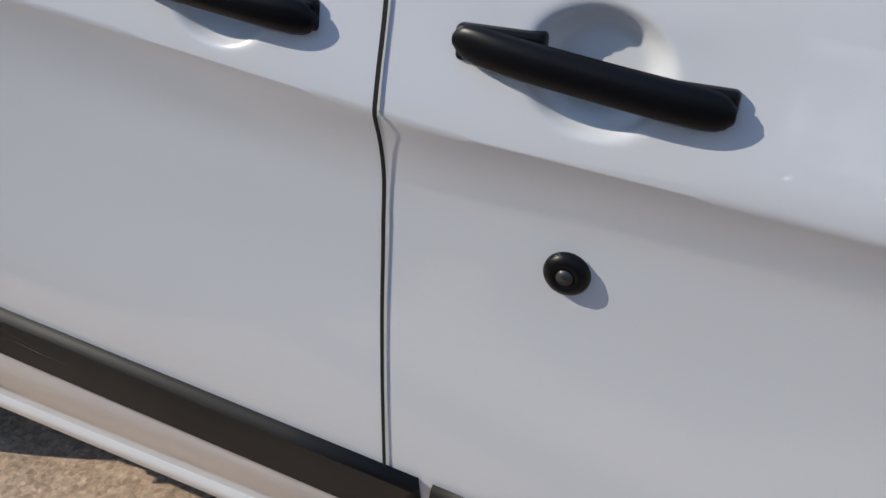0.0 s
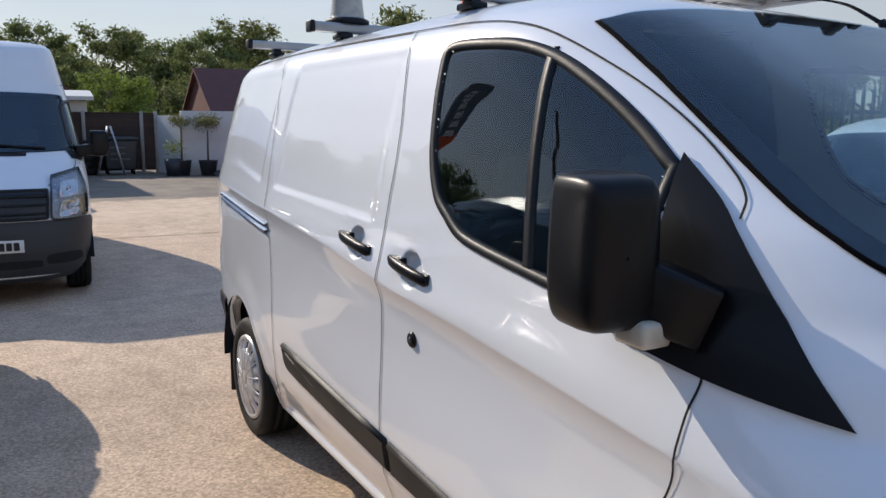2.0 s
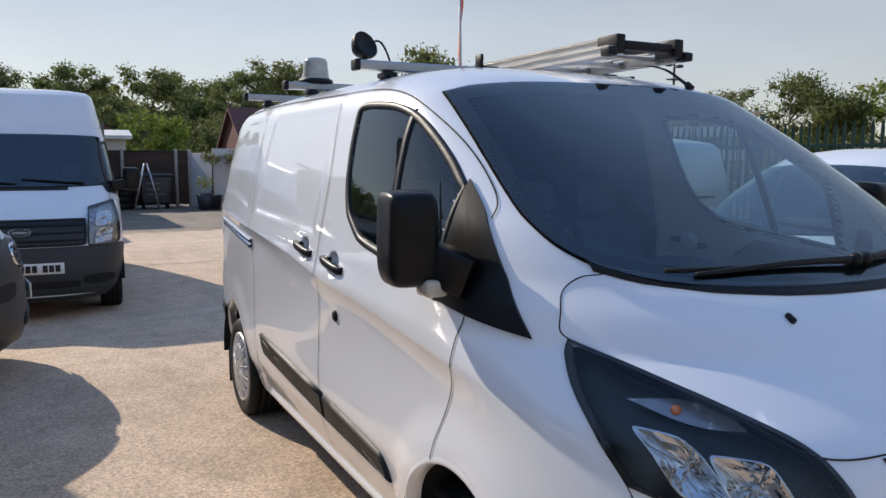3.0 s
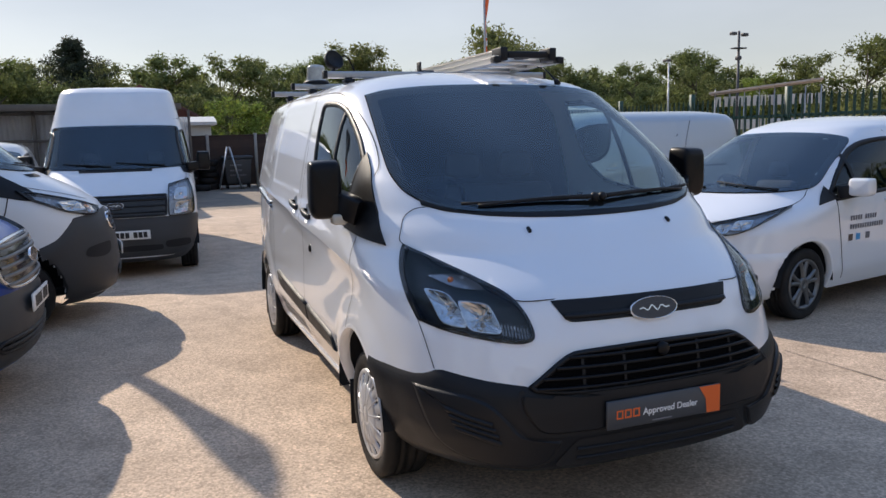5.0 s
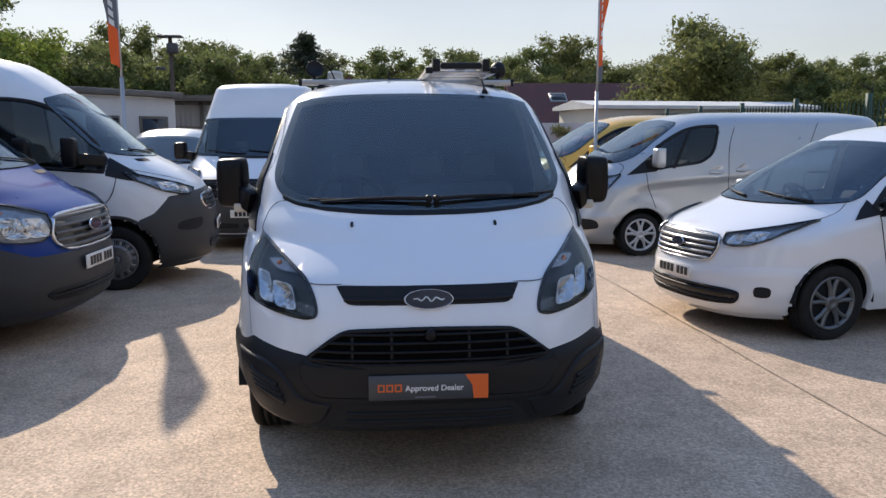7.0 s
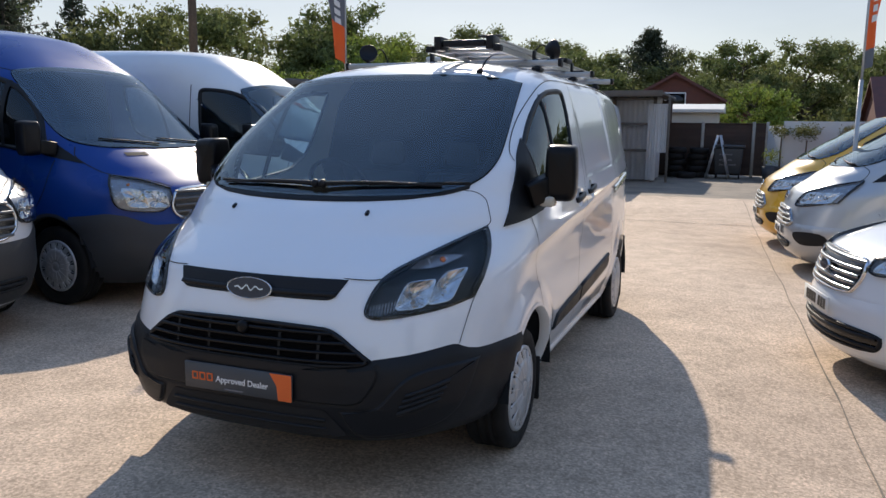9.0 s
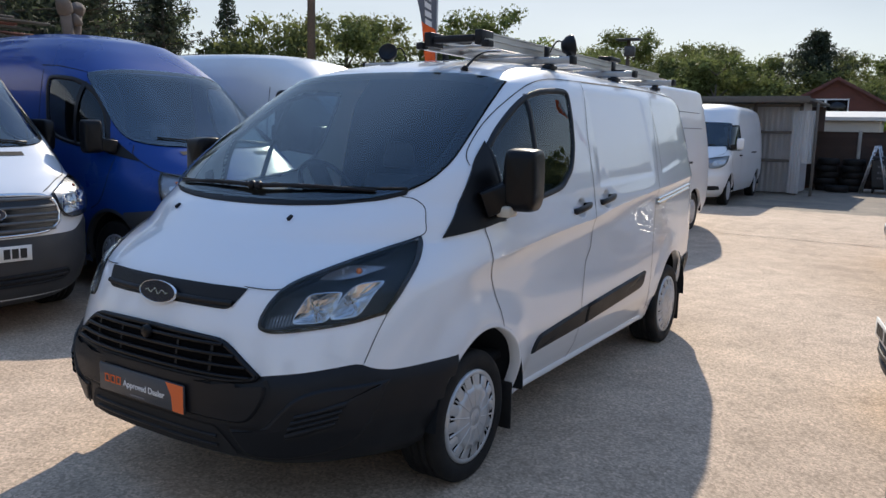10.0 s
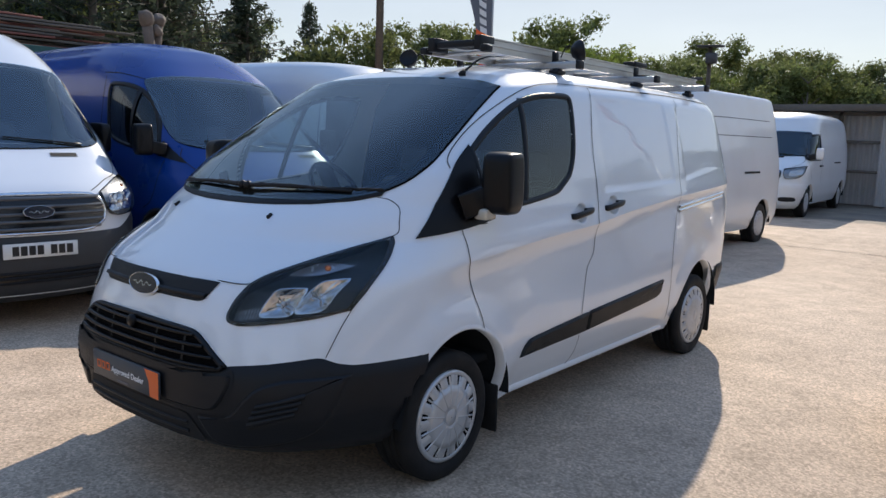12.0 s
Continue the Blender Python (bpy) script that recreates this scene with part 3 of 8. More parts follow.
def arch(parent, shell, cx, cz, r, paint, flare=0.018, z_min=0.26, inner=0.28, first=-12, last=192, liner=True):
    """Wheel-arch lips on both sides and the dark liner inside."""
    for s in (1, -1):
        bm = bmesh.new()
        rows = [[], [], [], []]
        for i in range(41):
            a = math.radians(first + (last - first) * i / 40)
            c, q = math.cos(a), math.sin(a)
            if cz + r * q < z_min:
                continue
            for k, (rr, off) in enumerate(((r + flare, 0.001), (r + flare * 0.4, 0.004), (r, 0.003), (r, -0.05))):
                p = shell.side_point(cx + rr * c, max(cz + rr * q, z_min - 0.02), s, 0)
                p.y += s * off
                rows[k].append(p)
        sheet(bm, rows)
        fix_normals(bm)
        part("arch_lip", bm, paint, parent)
        if not liner:
            continue
        bm = bmesh.new()
        y1 = shell.y(cx, cz + r) * s
        rows = [[], []]
        for i in range(29):
            a = math.radians(2 + 180 * i / 28)
            for k, yy in enumerate((y1 - s * 0.01, y1 - s * inner)):
                rows[k].append((cx + (r + 0.015) * math.cos(a), yy, cz + (r + 0.015) * math.sin(a)))
        vs = sheet(bm, rows)
        bm.faces.new(vs[1])
        part("arch_liner", bm, DARK_IN, parent)


def seat(parent, x, y, z=0.62):
    bm = bmesh.new()
    box(bm, x - 0.25, x + 0.25, y - 0.24, y + 0.24, z, z + 0.16, 0.05, 3)
    box(bm, -0.07, 0.07, y - 0.24, y + 0.24, 0, 0.62, 0.06, 3, Matrix.Translation((x - 0.26, 0, z + 0.08)) @ Matrix.Rotation(radians(-14), 4, "Y"))
    box(bm, -0.05, 0.05, y - 0.13, y + 0.13, 0.66, 0.86, 0.045, 3, Matrix.Translation((x - 0.27, 0, z + 0.08)) @ Matrix.Rotation(radians(-14), 4, "Y"))
    part("seat", bm, SEAT_CLOTH, parent, "dark cloth front seat with headrest")


def cabin(parent, shell, screen_z, roof, x_dash, x_bulk, width, seats, wheel_y):
    """Dashboard, steering wheel, seats, bulkhead and floor behind the glass."""
    bm = bmesh.new()
    z = screen_z
    prof = [(x_dash, z - 0.12), (x_dash - 0.02, z - 0.02), (x_dash - 0.30, z + 0.0), (x_dash - 0.55, z + 0.015), (x_dash - 0.66, z - 0.05), (x_dash - 0.68, z - 0.25), (x_dash - 0.60, z - 0.5)]
    rows = []
    for i in range(21):
        y = -width + 2 * width * i / 20
        bend = 0.30 * (abs(y) / width) ** 2.6
        rows.append([(px - bend, y, pz + 0.015 * math.cos(y * 9)) for px, pz in prof])
    sheet(bm, rows)
    part("dashboard", bm, DARK_IN, parent, "dark grey moulded dashboard")
    bm = bmesh.new()
    t = bmesh.new()
    rr = 0.185
    rows = []
    for i in range(32):
        a = 2 * math.pi * i / 32
        rows.append([((rr + 0.014 * math.cos(b)) * math.cos(a), (rr + 0.014 * math.cos(b)) * math.sin(a), 0.014 * math.sin(b)) for b in [2 * math.pi * k / 8 for k in range(8)]])
    rows.append(rows[0])
    sheet(t, rows, closed=True)
    box(t, -rr, rr, -0.03, 0.03, -0.02, 0.0, 0.01)
    box(t, -0.06, 0.06, -rr, 0.05, -0.03, 0.01, 0.015)
    merge(bm, t, Matrix.Translation((x_dash - 0.80, wheel_y, z + 0.01)) @ Matrix.Rotation(radians(-58), 4, "Y") @ Matrix.Rotation(radians(90), 4, "Z"))
    part("steering_wheel", bm, DARK_IN, parent)
    for y in seats:
        seat(parent, x_bulk + 0.42, y, z - 0.62)
    bm = bmesh.new()
    rows = []
    for k in range(9):
        zz = 0.5 + (roof - 0.06 - 0.5) * k / 8
        w = shell.y(x_bulk, zz) - 0.03
        rows.append([(x_bulk, -w + 2 * w * i / 8, zz) for i in range(9)])
    sheet(bm, rows)
    part("bulkhead", bm, DARK_IN, parent, "dark panelled bulkhead behind the seats")
    bm = bmesh.new()
    box(bm, x_bulk, x_dash - 0.4, -width, width, 0.46, 0.50)
    part("cab_floor", bm, DARK_IN, parent)


def plate(parent, at, back, lines, white=True, w=0.52, h=0.11):
    """A number plate: its writing is plain bars."""
    bm = bmesh.new()
    box(bm, -0.006, 0.006, -w / 2, w / 2, -h / 2, h / 2, 0.002, 1)
    ob = part("number_plate", bm, back, parent, "white number plate with black characters")
    ob.matrix_basis = at
    x = -0.20
    for k, cw in enumerate(lines):
        if cw:
            bm = bmesh.new()
            box(bm, 0.0065, 0.0085, x, x + cw, -0.035, 0.035)
            part("plate_bar", bm, PRINT, ob, smooth=False)
        x += (cw or 0.025) + 0.012
    return ob


def oval_badge(parent, at, rx=0.110, rz=0.044):
    bm = bmesh.new()
    rings = [(1.0, 0.0), (1.0, 0.010), (0.98, 0.013), (0.955, 0.011)]
    rows = [[(d, rx * k * math.cos(2 * math.pi * i / 40), rz * k * math.sin(2 * math.pi * i / 40)) for i in range(40)] for k, d in rings]
    sheet(bm, rows, closed=True)
    fix_normals(bm)
    b = part("badge", bm, CHROME, parent, "oval chrome-rimmed dark blue badge")
    b.matrix_basis = at
    bm = bmesh.new()
    bm.faces.new([bm.verts.new((0.011, rx * 0.957 * math.cos(2 * math.pi * i / 40), rz * 0.957 * math.sin(2 * math.pi * i / 40))) for i in range(40)])
    part("badge_field", bm, NAVY, b)
    bm = bmesh.new()
    line = [np.array((-0.066 + 0.132 * k / 48, 0.010 * math.sin(k * math.pi / 8) * math.sin(math.pi * k / 48))) for k in range(49)]
    band(bm, [p * rx / 0.105 for p in line], lambda u, v, o: Vector((0.0125 + o, u, v)), 0.0040 * rx / 0.105)
    part("badge_mark", bm, CHROME, b)


REFLECTOR = mat("lamp_reflector", (0.60, 0.60, 0.60), 0.08, metal=1.0, vary=0.2, scale=30)
LAMP_DARK = mat("lamp_housing", (0.016, 0.018, 0.021), 0.35, spec=0.3, vary=0.2, scale=20)


def headlamp(parent, shell, outline, s, bowls, turn=None, off=0.004, housing=None, gap=0.026, lip=0.007):
    """A lamp unit: dark housing, bright bowls, indicator, and a clear lens over all."""
    ol = [np.array((p[0] * s, p[1])) for p in outline]
    chip = random.Random(12)
    bm = bmesh.new()
    fill(bm, ol, lambda y, z: shell.front_point(y, z, off), 7)
    rim(bm, ol, lambda y, z: shell.front_point(y, z, min(-0.02, off - 0.01)), lambda y, z: shell.front_point(y, z, off))
    fix_normals(bm)
    h = part("headlamp", bm, housing or LAMP_DARK, parent, "headlamp unit with bright bowls")
    for cy, cz, ry, rz in bowls:
        shape = [(-1.0, -0.75), (-0.7, -1.0), (0.75, -0.9), (1.0, -0.6), (0.85, 0.75), (0.6, 1.0), (-0.75, 0.9), (-1.0, 0.6)]
        cell = [np.array((s * (cy + ry * u + 0.25 * rz * v), cz + rz * v)) for u, v in spline(shape, 5)]
        c = np.mean(cell, axis=0)
        bm = bmesh.new()
        rows = [[shell.front_point(*p, off + 0.002) for p in cell], [shell.front_point(*p, off + 0.62 * gap + 0.003) for p in [c + (q_ - c) * 1.06 for q_ in cell]]]
        for k in range(6):
            q = 1 - k / 5 * 0.93
            rows.append([shell.front_point(*(c + (p - c) * q), off + 0.003 + 0.62 * gap * q * q + (0.0022 * ((j // 2) % 2) + chip.uniform(-0.0012, 0.0012)) * (k > 0)) for j, p in enumerate(cell)])
        sheet(bm, rows, closed=True)
        fix_normals(bm)
        rf = part("reflector", bm, REFLECTOR, h, "chrome reflector bowl", smooth=False)
        bm = bmesh.new()
        bmesh.ops.create_uvsphere(bm, u_segments=14, v_segments=8, radius=min(ry, rz) * 0.20, matrix=Matrix.Translation(shell.front_point(*c, off + 0.008 + 0.15 * gap)))
        part("bulb_cap", bm, ALU, rf)
    if turn:
        bm = bmesh.new()
        to = [np.array((p[0] * s, p[1])) for p in spline(turn, 5)]
        fill(bm, to, lambda y, z: shell.front_point(y, z, off + 0.006 + 0.4 * (gap - 0.026)), 3)
        part("indicator", bm, LAMP_PALE, h, "clear indicator with amber bulb")
        bm = bmesh.new()
        c = np.mean(to, axis=0) * 0.7 + max(to, key=lambda p: abs(p[0])) * 0.3
        bmesh.ops.create_uvsphere(bm, u_segments=12, v_segments=8, radius=0.013, matrix=Matrix.Translation(shell.front_point(*c, off + 0.008 + 0.4 * (gap - 0.026))))
        part("indicator_bulb", bm, AMBER, h)
    bm = bmesh.new()
    fill(bm, shrink(ol, 0.004), lambda y, z: shell.front_point(y, z, off + gap), 6)
    fix_normals(bm)
    part("lens", bm, LENS, h, "clear plastic lens").visible_shadow = False
    bm = bmesh.new()
    rim(bm, ol, lambda y, z: shell.front_point(y, z, off), lambda y, z: shell.front_point(y, z, off + gap - 0.002))
    sheet(bm, [[shell.front_point(*p, off + gap - 0.002) for p in ol], [shell.front_point(*p, off + gap + 0.0005) for p in shrink(ol, lip)]], closed=True)
    fix_normals(bm)
    part("lens_edge", bm, GLOSS_BLACK, h)
    return h


def door_mirror(parent, s, at, size, arm_to, paint=MIRROR_BLACK):
    """A door mirror: housing with a slanted outer edge, glass behind, arm to the door, clear side indicator."""
    bm = bmesh.new()
    w, d, h = size
    t = bmesh.new()
    shape = spline([(-0.50, -0.40), (-0.42, -0.485), (0.22, -0.50), (0.40, -0.45), (0.485, -0.30), (0.50, -0.05), (0.465, 0.40), (0.39, 0.485), (-0.36, 0.50), (-0.46, 0.44), (-0.50, 0.25), (-0.51, -0.20)], 4)
    rows = [[(d * x, s * w * (p[0] * k + 0.02 * (1 - k)), h * p[1] * k) for p in shape] for x, k in ((-0.42, 0.02), (-0.44, 0.86), (-0.50, 0.93), (-0.50, 0.985), (-0.42, 1.0), (0.05, 0.995), (0.30, 0.97), (0.44, 0.925), (0.525, 0.84), (0.57, 0.66), (0.59, 0.02))]
    sheet(t, rows, closed=True)
    merge(bm, t, Matrix.Translation(at) @ Matrix.Rotation(radians(8 * s), 4, "Z"))
    fix_normals(bm)
    m = part("door_mirror", bm, paint, parent, "large black plastic door mirror")
    bm = bmesh.new()
    box(bm, at[0] - d * 0.515, at[0] - d * 0.45, at[1] - w * 0.34, at[1] + w * 0.34, at[2] - h * 0.38, at[2] + h * 0.38, 0.003)
    part("mirror_glass", bm, CHROME, m)
    bm = bmesh.new()
    a, b = Vector((at[0] + 0.02, at[1] - s * w * 0.35, at[2] - h * 0.22)), Vector(arm_to)
    c = (a + b) / 2
    box(bm, -0.5, 0.5, -0.045, 0.045, -0.058, 0.058, 0.014, 3, Matrix.Translation(c) @ (b - a).to_track_quat("X", "Z").to_matrix().to_4x4() @ Matrix.Diagonal(((b - a).length * 1.15, 1, 1, 1)))
    part("mirror_arm", bm, paint if paint is MIRROR_BLACK else PLASTIC, m)
    return m


white_van = thing("panel_van", "white panel van with black bumper, roof bars and ladder", "van")
van_levels = sorted(levels_of(0.25, 1.80, 1.9745, 0.021) + [1.085 + d for d in (-0.022, -0.016, -0.010, -0.005, 0.0, 0.005, 0.012)])
van_levels = [z for i, z in enumerate(van_levels) if i == 0 or z - van_levels[i - 1] > 0.002]
bm = VAN.body(van_levels, front=76, step=0.021, back=12)
for v in bm.verts:
    # rows near the crease run along it
    if 0.80 < v.co.z < 1.36 and v.co.x < 0.15 and v.co.x > -3.6:
        z = v.co.z
        hat = soft(0.80, 1.06, z) if z < 1.085 else soft(1.36, 1.10, z)
        z += (between(v.co.x, *CREASE) - 1.085) * hat * soft(0.15, -0.1, v.co.x)
        v.co = Vector((v.co.x, math.copysign(VAN.y(v.co.x, z), v.co.y), z))
win_hole = shrink(VAN_WINDOW, 0.012)
scr_hole = shrink(VAN_SCREEN, 0.018)
lamp_hole = shrink(VAN_LAMP, 0.004)


def van_open(c):
    if abs(c.y) > 0.5 and c.x < 0.0 and inside((c.x, c.z), win_hole):
        return True
    if c.z > 1.24 and c.x > -0.75 and abs(c.x - VAN.x(c.y, c.z)) < 0.08 and inside((c.y, c.z), scr_hole):
        return True
    if c.x > 0.20 and 0.78 < c.z < 1.14 and inside((abs(c.y), c.z), lamp_hole):
        return True
    if c.x > 0.12 and c.z < bump_top(c.y) - 0.04:
        return True
    if abs(c.y) > 0.7 and (math.hypot(c.x + 0.03, c.z - 0.32) < 0.385 or math.hypot(c.x + 2.9, c.z - 0.32) < 0.395):
        return True
    return False


near = [f for f in bm.faces if any(abs(f.calc_center_median().x - hx) < 0.10 and abs(f.calc_center_median().z - hz) < 0.09 for hx, hz in HANDLES)]
made = bmesh.ops.subdivide_edges(bm, edges=list({e for f in near for e in f.edges}), cuts=3, use_grid_fill=True)
for v in {v for el in made["geom"] if isinstance(el, bmesh.types.BMVert) for v in (el,)}:
    v.co.y = math.copysign(VAN.y(v.co.x, v.co.z), v.co.y)
cut(bm, van_open)
# the skin's edge round the lamps follows their outline
ring_ = np.array(lamp_hole)
for v in bm.verts:
    if v.is_boundary and v.co.x > 0.15 and 0.74 < v.co.z < 1.18 and abs(v.co.y) > 0.4:
        gap_ = np.hypot(ring_[:, 0] - abs(v.co.y), ring_[:, 1] - v.co.z)
        if gap_.min() < 0.026:
            y, z = ring_[gap_.argmin()]
            v.co = VAN.front_point(math.copysign(y, v.co.y), z)
fix_normals(bm)
body = part("body", bm, WHITE, white_van, "white painted steel body")
part("underbody", VAN.floor(0.265), DARK_IN, white_van)
arch(white_van, VAN, -0.03, 0.32, 0.375, WHITE, flare=0.020, first=49)
arch(white_van, VAN, -0.03, 0.32, 0.375, PLASTIC, first=0, last=49, liner=False)
arch(white_van, VAN, -2.9, 0.32, 0.385, WHITE, flare=0.020)
for x in (0.0, -2.9):
    for s in (1, -1):
        wheel(white_van, x, s * 0.915, 0.292, 0.298, 0.21, 0.205)
for s in (1, -1):
    sp = lambda x, z, o=0.0, s=s: VAN.side_point(x, z, s, o)
    # glass, its rubber, the bar between the panes
    bm = bmesh.new()
    fill(bm, shrink(VAN_WINDOW, 0.012), lambda x, z: sp(x, z, -0.004), 8)
    face_out(bm, (0, s, 0))
    g = part("side_window", bm, GLASS, white_van, "dark tinted door window")
    g.visible_shadow = False
    bm = bmesh.new()
    o1, o2 = VAN_WINDOW, shrink(VAN_WINDOW, 0.027)
    sheet(bm, [[sp(*p, -0.004) for p in o1], [sp(*p, 0.006) for p in shrink(o1, 0.003)], [sp(*p, 0.006) for p in shrink(o1, 0.014)], [sp(*p, 0.0045) for p in shrink(o1, 0.020)], [sp(*p, 0.0) for p in o2], [sp(*p, -0.02) for p in o2]], closed=True)
    fix_normals(bm)
    part("window_rubber", bm, PLASTIC, g)
    bm = bmesh.new()
    sheet(bm, [[sp(-0.648 + 0.1205 * t + d, 1.742 - 0.505 * t, 0.003 if abs(d) < 0.015 else -0.01) for d in (-0.016, -0.013, 0.013, 0.016)] for t in np.linspace(0, 1, 12)])
    part("window_bar", bm, PLASTIC, g)
    # black corner panel that carries the mirror
    sail = spline([(-0.212, 1.508), (-0.212, 1.508), (-0.085, 1.412), (0.088, 1.224), (0.197, 1.112), (0.197, 1.112), (0.05, 1.128), (-0.06, 1.143), (-0.25, 1.176), (-0.25, 1.176), (-0.19, 1.34)], 6)
    bm = bmesh.new()
    fill(bm, sail, lambda x, z: sp(x, z, 0.010), 6)
    rim(bm, sail, lambda x, z: sp(x, z, -0.004), lambda x, z: sp(x, z, 0.010))
    fix_normals(bm)
    part("corner_panel", bm, MIRROR_BLACK, white_van, "black plastic triangle below the door window")
    m = door_mirror(white_van, s, (-0.17, s * 1.035, 1.345), (0.155, 0.125, 0.275), (-0.06, s * 0.90, 1.24))
    bm = bmesh.new()
    box(bm, -0.16, -0.08, s * 0.985 - 0.035, s * 0.985 + 0.035, 1.185, 1.235, 0.012, 2)
    part("side_indicator", bm, mat("clear_lens", (0.50, 0.46, 0.38), 0.15, coat=0.5), m, "clear side indicator lens")
    # panel gaps
    gaps = [
        spline([(-0.20, 1.16), (-0.045, 1.15), (-0.045, 1.09), (-0.06, 0.97), (-0.115, 0.85), (-0.16, 0.745), (-0.185, 0.66)], 6, False),
        spline([(-0.062, 1.402), (-0.072, 1.435), (-0.11, 1.474), (-0.22, 1.553), (-0.36, 1.636), (-0.50, 1.704), (-0.64, 1.764), (-0.76, 1.803), (-0.90, 1.828), (-1.07, 1.842), (-1.42, 1.850)], 8, False),
        spline([(-1.385, 1.85), (-1.32, 1.70), (-1.26, 1.5), (-1.252, 1.25), (-1.258, 1.10) if s < 0 else (-1.235, 1.10), (-1.266, 0.97) if s < 0 else (-1.235, 0.93), (-1.272, 0.84) if s < 0 else (-1.17, 0.84), (-1.274, 0.58) if s < 0 else (-1.13, 0.58), (-1.29, 0.40) if s < 0 else (-1.16, 0.36), (-1.27, 0.27) if s < 0 else (-1.11, 0.28)], 26, False),
        spline([(-2.66, 1.86), (-2.55, 1.70), (-2.47, 1.5), (-2.42, 1.22), (-2.37, 0.95), (-2.35, 0.75), (-2.37, 0.55), (-2.43, 0.34)], 8, False),
    ]
    for g_ in gaps:
        bm = bmesh.new()
        band(bm, g_, sp, 0.005, 0.0028)
        fix_normals(bm)
        part("door_gap", bm, SEAM, white_van)
    bm = bmesh.new()
    band(bm, spline([(-1.42, 1.850), (-1.9, 1.860), (-2.7, 1.868), (-3.5, 1.856)], 8, False), sp, 0.014)
    fix_normals(bm)
    part("roof_gutter", bm, SEAM, white_van)
    # rubbing strips
    strips = (([(-0.545, 0.455), (-0.545, 0.455), (-0.575, 0.51), (-0.625, 0.543), (-1.205, 0.590), (-1.205, 0.590), (-1.205, 0.475), (-1.205, 0.475)]), ([(-1.225, 0.592), (-1.225, 0.592), (-2.215, 0.650), (-2.215, 0.650), (-2.185, 0.565), (-2.12, 0.535), (-1.225, 0.477), (-1.225, 0.477)]))
    for st in strips:
        ol = spline(st, 5)
        bm = bmesh.new()
        fill(bm, shrink(ol, 0.012), lambda x, z: sp(x, z, 0.016), 4)
        sheet(bm, [[sp(*p, 0.0) for p in ol], [sp(*p, 0.008) for p in shrink(ol, 0.002)], [sp(*p, 0.016) for p in shrink(ol, 0.012)]], closed=True)
        fix_normals(bm)
        part("rubbing_strip", bm, TRIM, white_van, "dark grey plastic rubbing strip")
    # sill edge
    bm = bmesh.new()
    sheet(bm, [[(x, s * (0.856 + d), z) for x in np.linspace(-0.42, -2.42, 30)] for d, z in ((0.0, 0.30), (0.012, 0.285), (0.014, 0.262), (0.0, 0.252), (-0.08, 0.25))])
    fix_normals(bm)
    part("sill", bm, WHITE, white_van, "white sill with a folded lower edge")
    # handles in their hollows
    for hx, hz in HANDLES:
        bm = bmesh.new()
        rows = []
        for i in range(21):
            u = math.sin(math.pi / 2 * (-1 + i / 10))
            bow = 0.014 * (1 - abs(u) ** 3) + 0.011
            hh = 0.0180 * max(0.10, 1 - abs(u) ** 14) ** 0.5
            x = hx + 0.002 + 0.120 * u
            z = hz + 0.004 - 0.014 * u
            y0 = VAN.w(z) + 0.003
            rows.append([(x, s * (y0 + bow * k), z + hh * q) for k, q in ((0.10, -0.75), (0.62, -1.0), (0.92, -0.78), (1.05, -0.3), (1.05, 0.3), (0.92, 0.78), (0.62, 1.0), (0.10, 0.75), (0.05, 0))])
        vs = sheet(bm, rows, closed=True)
        for end in (vs[0], vs[-1]):
            bm.faces.new(end)
        fix_normals(bm)
        hd = part("door_handle", bm, MIRROR_BLACK, white_van, "black plastic door handle")
        for q, lift, half in ((-1, -0.001, 0.040), (1, -0.003, 0.026)):
            bm = bmesh.new()
            mx_, mz_ = hx + 0.002 + q * (0.120 - half), hz + 0.004 - 0.014 * q * (1 - half / 0.120)
            yb = VAN.w(mz_)
            box(bm, mx_ - half, mx_ + half, yb - 0.012, yb + 0.009, mz_ - 0.015, mz_ + 0.018 + lift, 0.005, 3, Matrix.Diagonal((1, s, 1, 1)))
            fix_normals(bm)
            part("handle_mount", bm, MIRROR_BLACK, hd)
    # slide rail
    bm = bmesh.new()
    rows = []
    for i in range(14):
        x = -2.425 - 1.0 * i / 13
        z = 1.108 + 0.055 * i / 13
        rows.append([sp(x, z + dz, o) for dz, o in ((0.024, 0.0), (0.022, 0.014), (0.012, 0.018), (0.006, 0.004), (-0.006, 0.004), (-0.010, 0.016), (-0.020, 0.014), (-0.024, 0.0))])
    sheet(bm, rows)
    fix_normals(bm)
    part("slide_rail", bm, CHROME, white_van, "bright sliding door rail")
    # mud flaps
    for fx in (-0.40, -3.28):
        bm = bmesh.new()
        box(bm, fx - 0.008, fx + 0.008, s * 0.80 - 0.1, s * 0.80 + 0.1, 0.10, 0.34, 0.004, 1)
        part("mud_flap", bm, RUBBER, white_van)
# rear bumper round the back corners
bm = bmesh.new()
rows = []
for z, o in ((0.27, 0.0), (0.30, 0.012), (0.42, 0.016), (0.56, 0.016), (0.60, 0.012), (0.615, 0.0)):
    xs_ = list(np.linspace(-3.345, -3.70, 9)) + [-3.76, -3.80, -3.825]
    side = [(x, VAN.y(x, z) + o, z) for x in xs_]
    rows.append(side + [(-3.845 - o, y, z) for y in (0.50, 0.2, -0.2, -0.50)] + [(x, -y, zz) for x, y, zz in side[::-1]])
sheet(bm, rows)
fix_normals(bm)
part("rear_bumper", bm, PLASTIC, white_van, "black plastic rear bumper")
